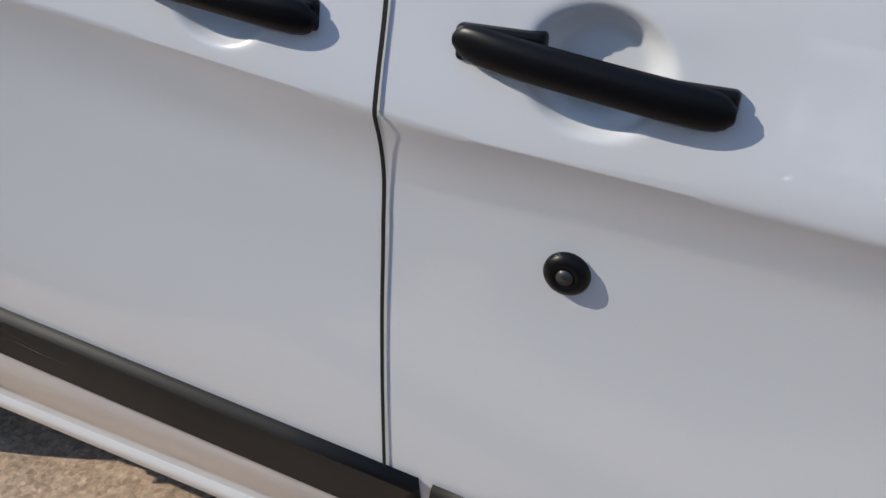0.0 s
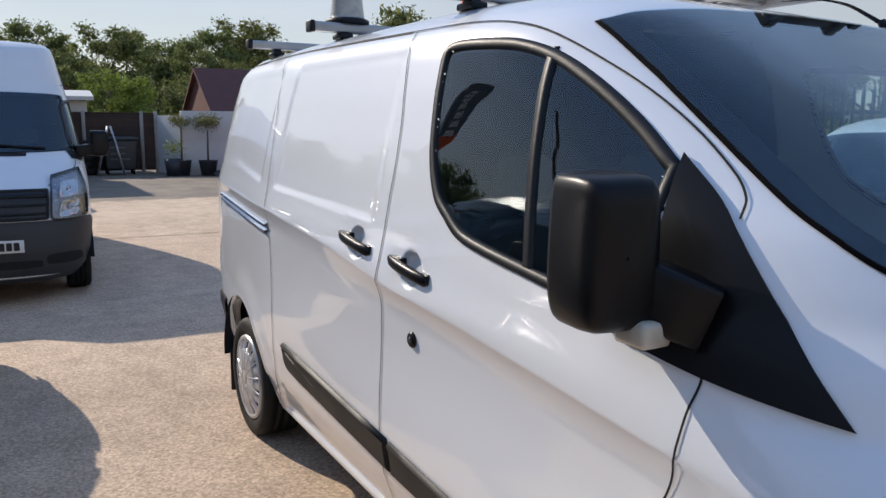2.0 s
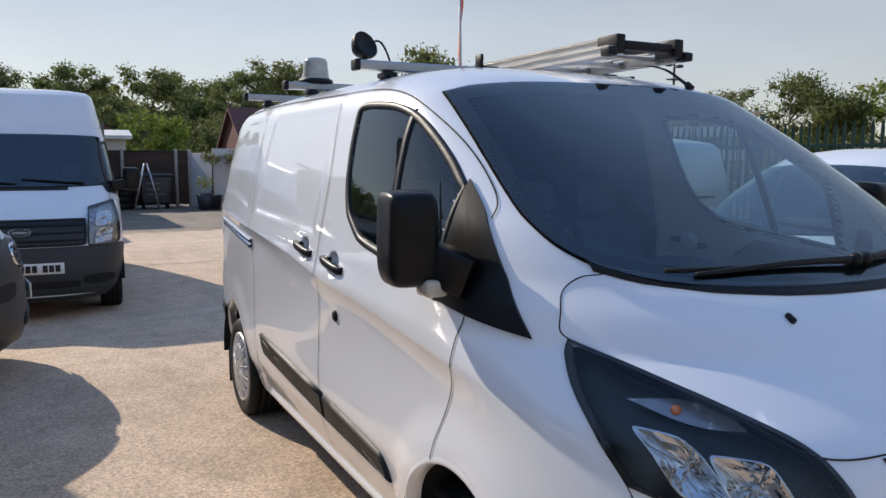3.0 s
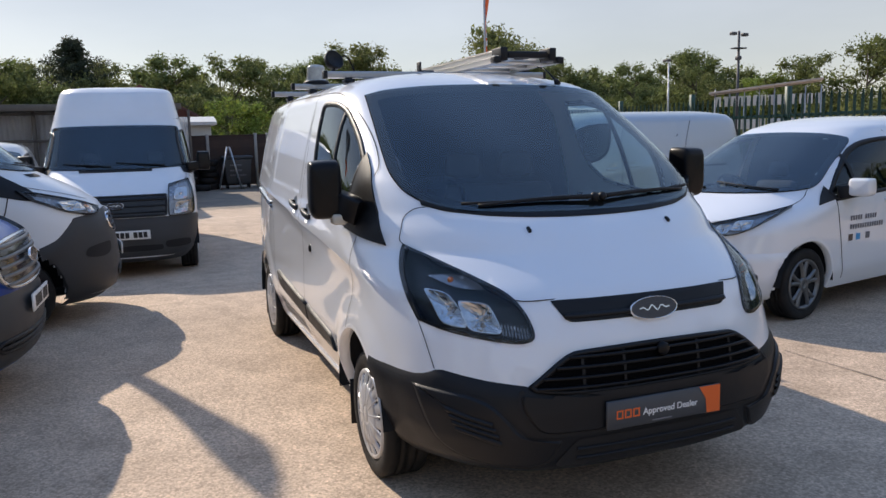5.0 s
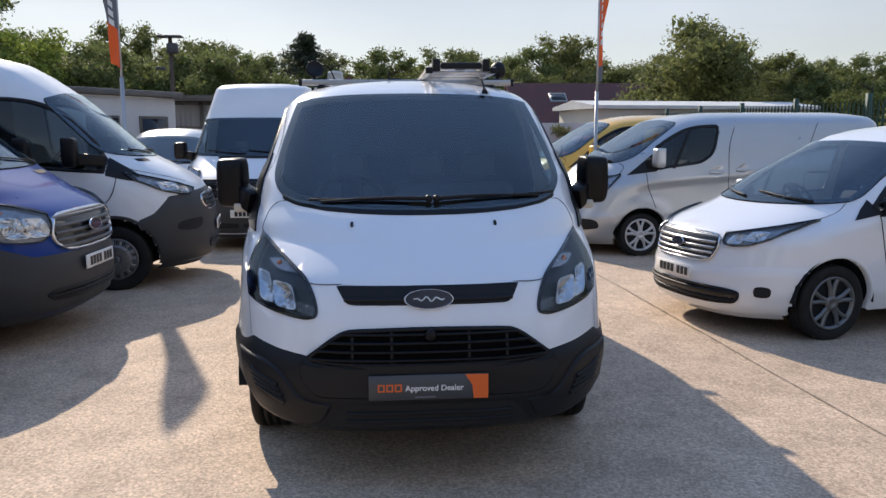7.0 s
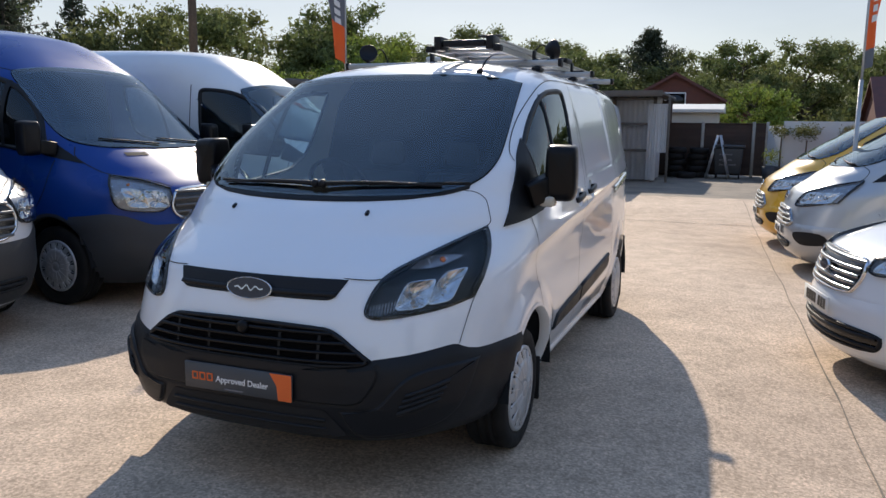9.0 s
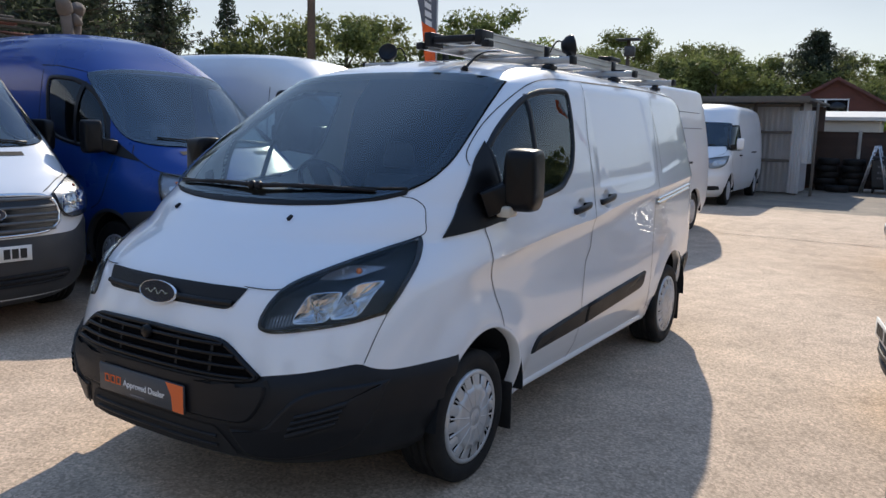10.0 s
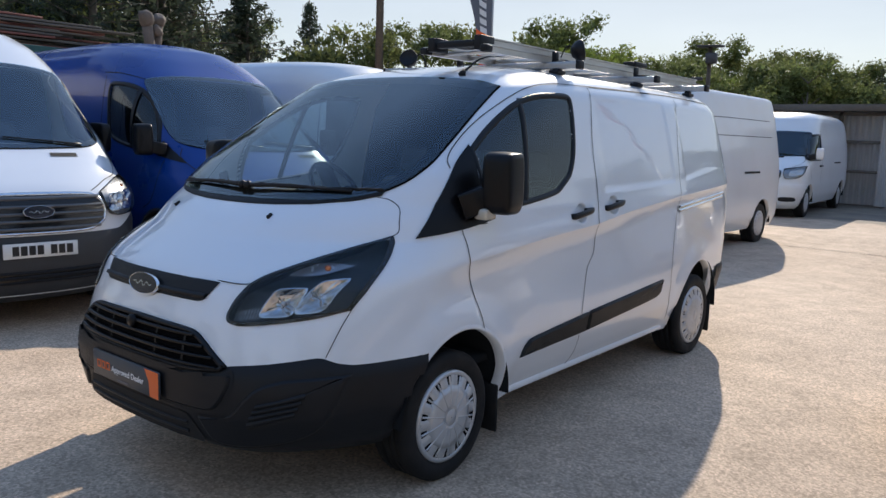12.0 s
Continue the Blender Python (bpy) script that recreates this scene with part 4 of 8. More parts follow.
# lock on the driver's door
bm = bmesh.new()
lathe(bm, [(0.024, -0.002), (0.024, 0.003), (0.0215, 0.007), (0.016, 0.010), (0.0115, 0.0108), (0.0110, 0.0095), (0.009, 0.0098), (0.001, 0.0098)], 28, "Y")
bm.transform(Matrix.Translation((-1.065, -VAN.y(-1.065, 0.95), 0.95)) @ Matrix.Rotation(math.pi, 4, "Z"))
fix_normals(bm)
lock = part("door_lock", bm, MIRROR_BLACK, white_van, "round black security lock")
bm = bmesh.new()
lathe(bm, [(0.0085, 0.009), (0.0085, 0.0108), (0.001, 0.0112)], 20, "Y")
bm.transform(Matrix.Translation((-1.065, -VAN.y(-1.065, 0.95), 0.95)) @ Matrix.Rotation(math.pi, 4, "Z"))
fix_normals(bm)
part("lock_barrel", bm, mat("lock_grey", (0.07, 0.07, 0.075), 0.4, metal=0.5), lock)
# windscreen
bm = bmesh.new()
fill(bm, shrink(VAN_SCREEN, 0.005), lambda y, z: VAN.front_point(y, z, 0.012), 26)
face_out(bm, (1, 0, 0.5))
ws = part("windscreen", bm, GLASS_SCREEN, white_van, "raked windscreen with a dark edge band")
ws.visible_shadow = False
bm = bmesh.new()
sheet(bm, [[VAN.front_point(*p, 0.0025) for p in VAN_SCREEN], [VAN.front_point(*p, 0.008) for p in shrink(VAN_SCREEN, 0.004)], [VAN.front_point(*p, 0.008) for p in shrink(VAN_SCREEN, 0.024)], [VAN.front_point(*p, 0.007) for p in shrink(VAN_SCREEN, 0.045)]], closed=True)
fix_normals(bm)
part("screen_band", bm, SCREEN_EDGE, ws)
cabin(white_van, VAN, 1.20, 1.95, 0.30, -1.25, 0.84, (-0.42, 0.12, 0.5), -0.38)
# bonnet gap
bm = bmesh.new()
edge = [(0.69, 1.278), (0.735, 1.268), (0.775, 1.235), (0.80, 1.185), (0.812, 1.135), (0.76, 1.094), (0.66, 1.038), (0.548, 0.954), (0.40, 0.950)]
edge = [tuple(VAN.front_point(y, z, 0.0)) for y, z in edge]
edge = edge + [(x, -y, z) for x, y, z in edge[::-1]]
tube(bm, spline(edge, 8, False), 0.0021)
part("bonnet_gap", bm, SEAM, white_van)
# grille slot with badge
slot = spline([(-0.36, 0.946), (0.36, 0.946), (0.412, 0.944), (0.412, 0.944), (0.375, 0.882), (0.35, 0.868), (0.30, 0.866), (-0.30, 0.866), (-0.35, 0.868), (-0.375, 0.882), (-0.412, 0.944), (-0.412, 0.944)], 5)
bm = bmesh.new()
fill(bm, slot, lambda y, z: VAN.front_point(y, z, 0.003), 5, centre=(0, 0.905))
fix_normals(bm)
gs = part("grille_slot", bm, PLASTIC, white_van, "black slotted upper grille")
for zz in (0.889,):
    bm = bmesh.new()
    rows = []
    for y in np.linspace(-0.375, 0.375, 25):
        rows.append([VAN.front_point(y, zz + dz, o) for dz, o in ((0.009, 0.002), (0.006, 0.014), (-0.008, 0.016), (-0.011, 0.002))])
    sheet(bm, rows)
    fix_normals(bm)
    part("grille_bar", bm, PLASTIC, gs)
oval_badge(white_van, Matrix.Translation(VAN.front_point(-0.003, 0.889, 0.012)) @ Matrix.Rotation(radians(-14), 4, "Y"))
# bumper
bm = bmesh.new()
rows = []
for k in range(15):
    row = []
    for i in range(-40, 41):
        s = 1 if i >= 0 else -1
        t = math.pi / 2 * abs(i) / 40 * 0.93
        y_ = 0.95 * math.sin(t) ** (2 / 3.0)
        z0 = 0.275 - 0.02 * soft(0.80, 0.94, y_)
        zt = bump_top(y_)
        z = z0 + (zt - z0) * k / 14
        n = VAN.n(z)
        a, q = max(0.0, math.cos(t)) ** (2 / n), math.sin(t) ** (2 / n)
        tuck = 0.06 * (1 - min(1, (z - z0) / 0.07)) ** 1.6
        lip = 0.012 if k < 14 else 0.0
        x = VAN.xf(z) - 1 + a + (lip - tuck) * math.cos(t)
        y = s * (VAN.w(z) * q + (lip - tuck * 0.6) * math.sin(t) + van_extra(x, z) * (1 - a**n))
        row.append((x, y, z))
    rows.append(row)
sheet(bm, rows)
cut(bm, lambda c: abs(c.y) > 0.7 and math.hypot(c.x + 0.03, c.z - 0.32) < 0.385)
fix_normals(bm)
bumper = part("bumper", bm, PLASTIC, white_van, "black moulded plastic front bumper")
fp = lambda y, z, o=0.0: VAN.front_point(y, z, o + 0.012)
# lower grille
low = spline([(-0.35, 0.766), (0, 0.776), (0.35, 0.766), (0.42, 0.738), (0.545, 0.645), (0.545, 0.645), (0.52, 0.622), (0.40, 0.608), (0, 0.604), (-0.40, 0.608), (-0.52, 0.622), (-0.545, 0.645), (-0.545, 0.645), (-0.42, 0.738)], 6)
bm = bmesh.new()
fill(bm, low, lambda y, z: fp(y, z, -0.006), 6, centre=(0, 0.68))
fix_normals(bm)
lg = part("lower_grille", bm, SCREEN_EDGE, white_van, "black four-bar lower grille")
bm = bmesh.new()
sheet(bm, [[fp(*p, -0.012) for p in low], [fp(*p, 0.006) for p in shrink(low, 0.004)], [fp(*p, 0.006) for p in shrink(low, 0.016)], [fp(*p, -0.005) for p in shrink(low, 0.02)]], closed=True)
fix_normals(bm)
part("grille_surround", bm, PLASTIC, lg)
for zz, hw in ((0.742, 0.385), (0.706, 0.440), (0.670, 0.490), (0.634, 0.510)):
    bm = bmesh.new()
    sheet(bm, [[fp(y, zz + dz, o) for dz, o in ((0.007, -0.006), (0.006, 0.012), (-0.004, 0.014), (-0.007, -0.006))] for y in np.linspace(-hw, hw, 29)])
    fix_normals(bm)
    part("grille_bar", bm, MIRROR_BLACK, lg)
for yy in (-0.34, -0.17, 0.17, 0.34):
    bm = bmesh.new()
    sheet(bm, [[fp(yy + dy - 0.0 * zz, zz, 0.002) for dy in (-0.006, 0.006)] for zz in np.linspace(0.60, 0.765, 8)])
    fix_normals(bm)
    part("grille_upright", bm, PLASTIC, lg)
bm = bmesh.new()
lathe(bm, [(0.001, 0.014), (0.020, 0.013), (0.026, 0.006), (0.027, -0.006)], 20, "Y")
bm.transform(Matrix.Translation(fp(0.0, 0.738, 0.014)) @ Matrix.Rotation(radians(-90), 4, "Z"))
fix_normals(bm)
part("grille_emblem", bm, MIRROR_BLACK, lg, "round dark emblem in the grille")
# middle panel, fog panels, vents, low intake
panel = spline([(-0.545, 0.636), (0.545, 0.636), (0.572, 0.615), (0.574, 0.572), (0.545, 0.515), (0.505, 0.474), (0.44, 0.464), (-0.44, 0.464), (-0.505, 0.474), (-0.545, 0.515), (-0.574, 0.572), (-0.572, 0.615)], 6)
bm = bmesh.new()
fill(bm, shrink(panel, 0.012), lambda y, z: fp(y, z, 0.014), 6, centre=(0, 0.55))
sheet(bm, [[fp(*p, -0.004) for p in panel], [fp(*p, 0.009) for p in shrink(panel, 0.005)], [fp(*p, 0.014) for p in shrink(panel, 0.012)]], closed=True)
cut(bm, lambda c: c.z > 0.610)
fix_normals(bm)
part("bumper_panel", bm, PLASTIC, bumper)
bm = bmesh.new()
band(bm, panel, fp, 0.020, 0.002, closed=True)
cut(bm, lambda c: c.z > 0.632)
fix_normals(bm)
part("bumper_groove", bm, SEAM, bumper)
intake = spline([(-0.35, 0.440), (0.35, 0.440), (0.375, 0.432), (0.445, 0.345), (0.43, 0.330), (-0.43, 0.330), (-0.445, 0.345), (-0.375, 0.432)], 5)
bm = bmesh.new()
fill(bm, intake, lambda y, z: fp(y, z, 0.003), 4, centre=(0, 0.385))
fix_normals(bm)
li = part("low_intake", bm, SEAM, bumper, "dark slatted low air intake")
for zz in (0.362, 0.400):
    bm = bmesh.new()
    sheet(bm, [[fp(y, zz + dz, o) for dz, o in ((0.005, 0.002), (0.003, 0.012), (-0.005, 0.012), (-0.007, 0.002))] for y in np.linspace(-0.37, 0.37, 21)])
    fix_normals(bm)
    part("intake_bar", bm, PLASTIC, li)
for s in (1, -1):
    fog = [np.array((p[0] * s, p[1])) for p in spline([(0.878, 0.616), (0.878, 0.616), (0.79, 0.611), (0.735, 0.605), (0.675, 0.580), (0.625, 0.530), (0.585, 0.478), (0.54, 0.448), (0.43, 0.440), (0.43, 0.440), (0.475, 0.355), (0.53, 0.334), (0.64, 0.338), (0.765, 0.372), (0.828, 0.435), (0.862, 0.530)], 6)]
    bm = bmesh.new()
    fill(bm, shrink(fog, 0.012), lambda y, z: fp(y, z, 0.011), 5)
    sheet(bm, [[fp(*p, 0.0) for p in fog], [fp(*p, 0.010) for p in shrink(fog, 0.006)], [fp(*p, 0.011) for p in shrink(fog, 0.012)]], closed=True)
    fix_normals(bm)
    fg = part("fog_panel", bm, PLASTIC, bumper, "black corner panel with moulded vents")
    bm = bmesh.new()
    band(bm, fog, fp, 0.016, 0.002, closed=True)
    part("fog_groove", bm, SEAM, fg)
    for k in range(4):
        bm = bmesh.new()
        z = 0.508 - 0.0235 * k
        a, b = 0.668 - 0.010 * k, 0.798 - 0.009 * k
        sheet(bm, [[fp(s * y, z + 0.05 * (y - a) / 0.15 + dz, o) for dz, o in ((0.010, 0.0125), (0.005, 0.022), (-0.004, 0.018), (-0.008, 0.0125))] for y in np.linspace(a, b, 9)])
        fix_normals(bm)
        part("vent_slat", bm, PLASTIC, fg)
        bm = bmesh.new()
        band(bm, [np.array((s * y, z - 0.013 + 0.05 * (y - a) / 0.15)) for y in np.linspace(a, b, 9)], fp, 0.010, 0.0128)
        fix_normals(bm)
        part("vent_slot", bm, SEAM, fg)
    headlamp(white_van, VAN, VAN_LAMP, s, ((0.764, 0.916, 0.036, 0.062), (0.668, 0.892, 0.050, 0.054)), [(0.612, 1.000), (0.612, 1.000), (0.626, 1.024), (0.658, 1.042), (0.708, 1.046), (0.778, 1.036), (0.778, 1.036), (0.719, 1.008), (0.67, 1.000)], off=-0.050, gap=0.058, lip=0.012)
    bm = bmesh.new()
    for k in range(9):
        for q in (0, 1):
            y, z = 0.512 + 0.011 * k, 0.815 + 0.0022 * k + 0.022 * q
            sheet(bm, [[VAN.front_point(s * (y + a), z + b, -0.030) for b in (0.0, 0.018)] for a in (0.0, 0.005)])
    part("lamp_ribs", bm, LAMP_PALE, white_van)
    bm = bmesh.new()
    band(bm, [np.array((s * (0.845 - 0.022 * k / 8), 0.858 - 0.172 * k / 8)) for k in range(9)], lambda y, z, o: VAN.front_point(y, z, o), 0.004)
    fix_normals(bm)
    part("bumper_skin_gap", bm, SEAM, white_van)
    # washer jets
    bm = bmesh.new()
    c = VAN.front_point(s * 0.347, 1.183, 0.0)
    box(bm, -0.015, 0.015, -0.007, 0.007, -0.006, 0.011, 0.004, 2, Matrix.Translation(c) @ Matrix.Rotation(radians(30), 4, "Y"))
    part("washer_jet", bm, PLASTIC, white_van)
# dealer plate
dp = Matrix.Translation((VAN.front_point(0, 0.53, 0.03).x + 0.004, -0.012, 0.522))
bm = bmesh.new()
box(bm, -0.006, 0.006, -0.262, 0.262, -0.056, 0.056, 0.003, 1)
pl = part("dealer_plate", bm, mat("plate_slate", (0.055, 0.06, 0.068), 0.45, vary=0.05), white_van, "dark dealer plate with orange corner")
pl.matrix_basis = dp
bm = bmesh.new()
vs = [bm.verts.new(p) for p in ((0.0068, 0.262, -0.055), (0.0068, 0.262, 0.055), (0.0068, 0.160, 0.055), (0.0068, 0.192, 0.005), (0.0068, 0.198, -0.055))]
bm.faces.new(vs)
part("plate_corner", bm, ORANGE, pl, smooth=False)
bm = bmesh.new()
for u0 in (-0.222, -0.185, -0.148):
    for a, b, c, d in ((0, 0.030, 0.011, 0.017), (0, 0.030, -0.017, -0.011), (0, 0.006, -0.011, 0.011), (0.024, 0.030, -0.011, 0.011)):
        box(bm, 0.0065, 0.0075, u0 + a, u0 + b, c, d)
part("plate_mark", bm, ORANGE, pl, smooth=False)
bm = bmesh.new()
box(bm, 0.0065, 0.0075, -0.06, 0.03, -0.046, -0.040)
part("plate_small_print", bm, PRINT_GREY, pl, smooth=False)


def lettering(name, text, size, m, material, parent, bold=0.0):
    c = bpy.data.curves.new(name, "FONT")
    c.body, c.size, c.align_x, c.align_y, c.extrude, c.offset = text, size, "CENTER", "CENTER", 0.0006, bold
    t = bpy.data.objects.new(name, c)
    scene.collection.objects.link(t)
    deps = bpy.context.evaluated_depsgraph_get()
    me = bpy.data.meshes.new_from_object(t.evaluated_get(deps))
    bpy.data.objects.remove(t)
    me.materials.clear()
    me.materials.append(material)
    ob = new(name, me)
    ob.parent = parent
    ob.matrix_basis = m
    return ob


lettering("plate_words", "Approved Dealer", 0.036, pose(0.0072, 0.025, -0.004, 90, 0, 90), PRINT_WHITE, pl, 0.0006)
# wipers
for y0, y1, z0, z1 in ((0.03, -0.50, 1.272, 1.268), (0.07, 0.60, 1.272, 1.286)):
    bm = bmesh.new()
    line = [VAN.front_point(y0 + (y1 - y0) * t, z0 + (z1 - z0) * t + 0.008 * math.sin(math.pi * t), 0.030 - 0.010 * t) for t in np.linspace(0, 1, 13)]
    tube(bm, line, 0.012, 0.006)
    bmesh.ops.create_uvsphere(bm, u_segments=12, v_segments=8, radius=0.020, matrix=Matrix.Translation(line[0]))
    arm = part("wiper", bm, PLASTIC, white_van, "black wiper arm and blade")
    bm = bmesh.new()
    line = [VAN.front_point(y0 + (y1 - y0) * t + 0.02, z0 + (z1 - z0) * t + 0.014, 0.012) for t in np.linspace(0.25, 1.15, 13)]
    tube(bm, line, 0.007)
    part("wiper_blade", bm, RUBBER, arm)
bm = bmesh.new()
low = [(0, 1.2215), (0.15, 1.223), (0.30, 1.2275), (0.48, 1.2385), (0.63, 1.2585), (0.705, 1.283)]
sheet(bm, [[VAN.front_point(y, between(abs(y), *zip(*low)) + h, o) for h, o in ((0.0, 0.002), (0.004, 0.007), (0.020, 0.009), (0.034, 0.006))] for y in np.linspace(-0.705, 0.705, 49)])
fix_normals(bm)
part("scuttle", bm, PLASTIC, white_van, "black plastic scuttle under the windscreen")
# aerial
bm = bmesh.new()
cyl(bm, (-0.60, 0.455, 1.86), (-0.62, 0.455, 1.885), 0.020, 0.012, 12)
tube(bm, [Vector(p) for p in spline([(-0.605, 1.870), (-0.66, 1.905), (-0.74, 1.950), (-0.85, 1.980), (-0.98, 1.990)], 4, False) for p in [(p[0], 0.455, p[1])]], 0.008, 0.002)
part("aerial", bm, PLASTIC, white_van)

# roof bars with feet
RACK = mat("rack_aluminium", (0.38, 0.39, 0.40), 0.35, metal=0.8, vary=0.1, scale=6)
bars = thing("roof_bars", "three grey aluminium roof bars with black feet", "roof rack")


def roof_z(x, y):
    lo, hi = 1.5, 1.975
    for _ in range(30):
        m = (lo + hi) / 2
        if abs(y) < VAN.y(x, m) and x < VAN.xf(m):
            lo = m
        else:
            hi = m
    return lo


BAR_Z = 1.966
for bx in (-1.31, -2.36, -3.27):
    bm = bmesh.new()
    box(bm, bx - 0.03, bx + 0.03, -0.745, 0.745, BAR_Z - 0.02, BAR_Z + 0.02, 0.006, 2)
    bar = part("bar", bm, RACK, bars)
    for s in (1, -1):
        bm = bmesh.new()
        box(bm, bx - 0.032, bx + 0.032, s * 0.745 - 0.012, s * 0.745 + 0.012, BAR_Z - 0.024, BAR_Z + 0.024, 0.006, 2)
        part("end_cap", bm, PLASTIC, bar)
        bm = bmesh.new()
        z = roof_z(bx, 0.60)
        box(bm, bx - 0.05, bx + 0.05, s * 0.60 - 0.03, s * 0.60 + 0.03, z - 0.004, z + 0.02, 0.008, 2)
        box(bm, bx - 0.03, bx + 0.03, s * 0.60 - 0.018, s * 0.60 + 0.018, z + 0.01, BAR_Z - 0.015, 0.006, 2)
        part("foot", bm, PLASTIC, bar)
# ladder in two sections, lying along the roof
ladder = thing("extension_ladder", "aluminium extension ladder strapped to the roof bars", "ladder")
LADDER = Matrix.Translation((-0.70, 0.32, 1.987))
LIGHT_ALU = mat("ladder_aluminium", (0.62, 0.60, 0.57), 0.38, metal=0.75, vary=0.08, scale=8)
for z0, half, x0, x1 in ((0.0, 0.205, 0.0, -3.05), (0.043, 0.158, -0.01, -3.02)):
    for s in (1, -1):
        bm = bmesh.new()
        y = s * half
        sec = [(y - 0.014, z0 - 0.0), (y + 0.014, z0), (y + 0.014, z0 + 0.008), (y - s * 0.0 + 0.004, z0 + 0.009), (y + 0.004, z0 + 0.032), (y + 0.014, z0 + 0.034), (y + 0.014, z0 + 0.041), (y - 0.014, z0 + 0.041), (y - 0.014, z0 + 0.034), (y - 0.004, z0 + 0.032), (y - 0.004, z0 + 0.009), (y - 0.014, z0 + 0.008)]
        rows = [[LADDER @ Vector((x, a, b)) for a, b in sec] for x in np.linspace(x0, x1, 8)]
        vs = sheet(bm, rows, closed=True)
        for end in (vs[0], vs[-1]):
            bm.faces.new(end)
        fix_normals(bm)
        st = part("stile", bm, LIGHT_ALU, ladder, smooth=False)
        bm = bmesh.new()
        box(bm, x0 - (0.11 if z0 else 0.04), x0 + 0.02, y - 0.022, y + 0.022, z0 - (0.03 if z0 else 0.0), z0 + (0.046 if z0 else 0.036), 0.006, 2, LADDER)
        part("end_boot", bm, PLASTIC, st, "black plastic end boot")
    for k in range(11):
        bm = bmesh.new()
        x = x0 - 0.16 - k * 0.25
        cyl(bm, LADDER @ Vector((x, -half, z0 + 0.02)), LADDER @ Vector((x, half, z0 + 0.02)), 0.013, 0.013, 8)
        part("rung", bm, LIGHT_ALU, ladder)
bm = bmesh.new()
box(bm, -0.05, 0.0, -0.13, 0.13, 0.03, 0.068, 0.01, 2, LADDER)
box(bm, -0.14, -0.05, -0.03, 0.04, 0.03, 0.075, 0.01, 2, LADDER)
part("stay_block", bm, PLASTIC, ladder, "black stay and catch block")
bm = bmesh.new()
box(bm, -1.99, -1.79, 0.10, 0.20, 0.085, 0.118, 0.008, 2, LADDER)
part("catch", bm, PLASTIC, ladder, "black sliding catch")
for x, y in ((-0.63, -0.45), (-0.63, 0.25), (-1.66, 0.27)):
    # angled stops on the bars
    bm = bmesh.new()
    box(bm, x - 0.03, x + 0.03, y - 0.006, y + 0.006, -0.002, 0.062, 0.003, 1, LADDER)
    box(bm, x - 0.03, x + 0.03, y - 0.006, y + 0.09, -0.002, 0.008, 0.003, 1, LADDER)
    part("load_stop", bm, PLASTIC, ladder)
# work lamp on a bracket
for lx, ly, turn in ((-1.36, -0.66, 1), (-1.36, 0.66, -1)):
    wlamp = thing("work_lamp", "round black work lamp on a roof bar bracket", "lamp")
    bm = bmesh.new()
    d = Vector((0.75, 0.3, 0.35)).normalized() if turn > 0 else Vector((-0.6, 0.78, 0.2)).normalized()
    c = Vector((lx - 0.08, ly, BAR_Z + 0.095))
    lathe(bm, [(0.001, -0.048), (0.030, -0.043), (0.056, -0.012), (0.063, 0.01), (0.063, 0.024), (0.056, 0.028), (0.052, 0.020), (0.001, 0.018)], 28, "Z")
    bm.transform(Matrix.Translation(c) @ d.to_track_quat("Z", "Y").to_matrix().to_4x4())
    fix_normals(bm)
    part("housing", bm, PLASTIC, wlamp)
    bm = bmesh.new()
    box(bm, lx - 0.095, lx - 0.065, ly - 0.012, ly + 0.012, BAR_Z + 0.018, BAR_Z + 0.075, 0.006, 2)
    box(bm, lx - 0.095, lx + 0.02, ly - 0.015, ly + 0.015, BAR_Z + 0.018, BAR_Z + 0.026, 0.003, 1)
    part("bracket", bm, PLASTIC, wlamp)
    bm = bmesh.new()
    tube(bm, [c + Vector((-0.02, -turn * -0.05 * 0 + turn * (0.05 + 0.10 * t), 0.02 + 0.03 * math.sin(3 * t) - 0.11 * t * t)) for t in np.linspace(0, 1, 10)], 0.005)
    part("cable", bm, RUBBER, wlamp)
beacon = thing("warning_beacon", "clear ribbed warning beacon on a roof bar", "beacon", m=pose(-2.40, -0.56, BAR_Z + 0.020))
bm = bmesh.new()
lathe(bm, [(0.001, 0.0), (0.095, 0.0), (0.095, 0.018), (0.08, 0.026), (0.001, 0.026)], 28, "Z")
part("base", bm, PLASTIC, beacon)
bm = bmesh.new()
prof = [(0.078, 0.024)]
for k in range(9):
    z = 0.03 + k * 0.011
    prof += [(0.076 - k * 0.0012, z), (0.072 - k * 0.0012, z + 0.006)]
prof += [(0.058, 0.135), (0.03, 0.142), (0.001, 0.142)]
lathe(bm, prof, 32, "Z")
fix_normals(bm)
part("dome", bm, mat("frosted_lens", (0.42, 0.42, 0.39), 0.22, coat=0.6, vary=0.15, scale=30), beacon, "frosted clear ribbed dome")

# ---- the other vehicles ----
GLASS_DARK = glass_mat("dark_glass", (0.45, 0.52, 0.54), clear=0.75)


def mirrored(half):
    """A closed outline, symmetrical in y, from its right half (top middle to bottom middle)."""
    return half + [(-y, z) for y, z in half[::-1] if abs(y) > 1e-6]


def stretch(points, k=6):
    return spline(points, k)


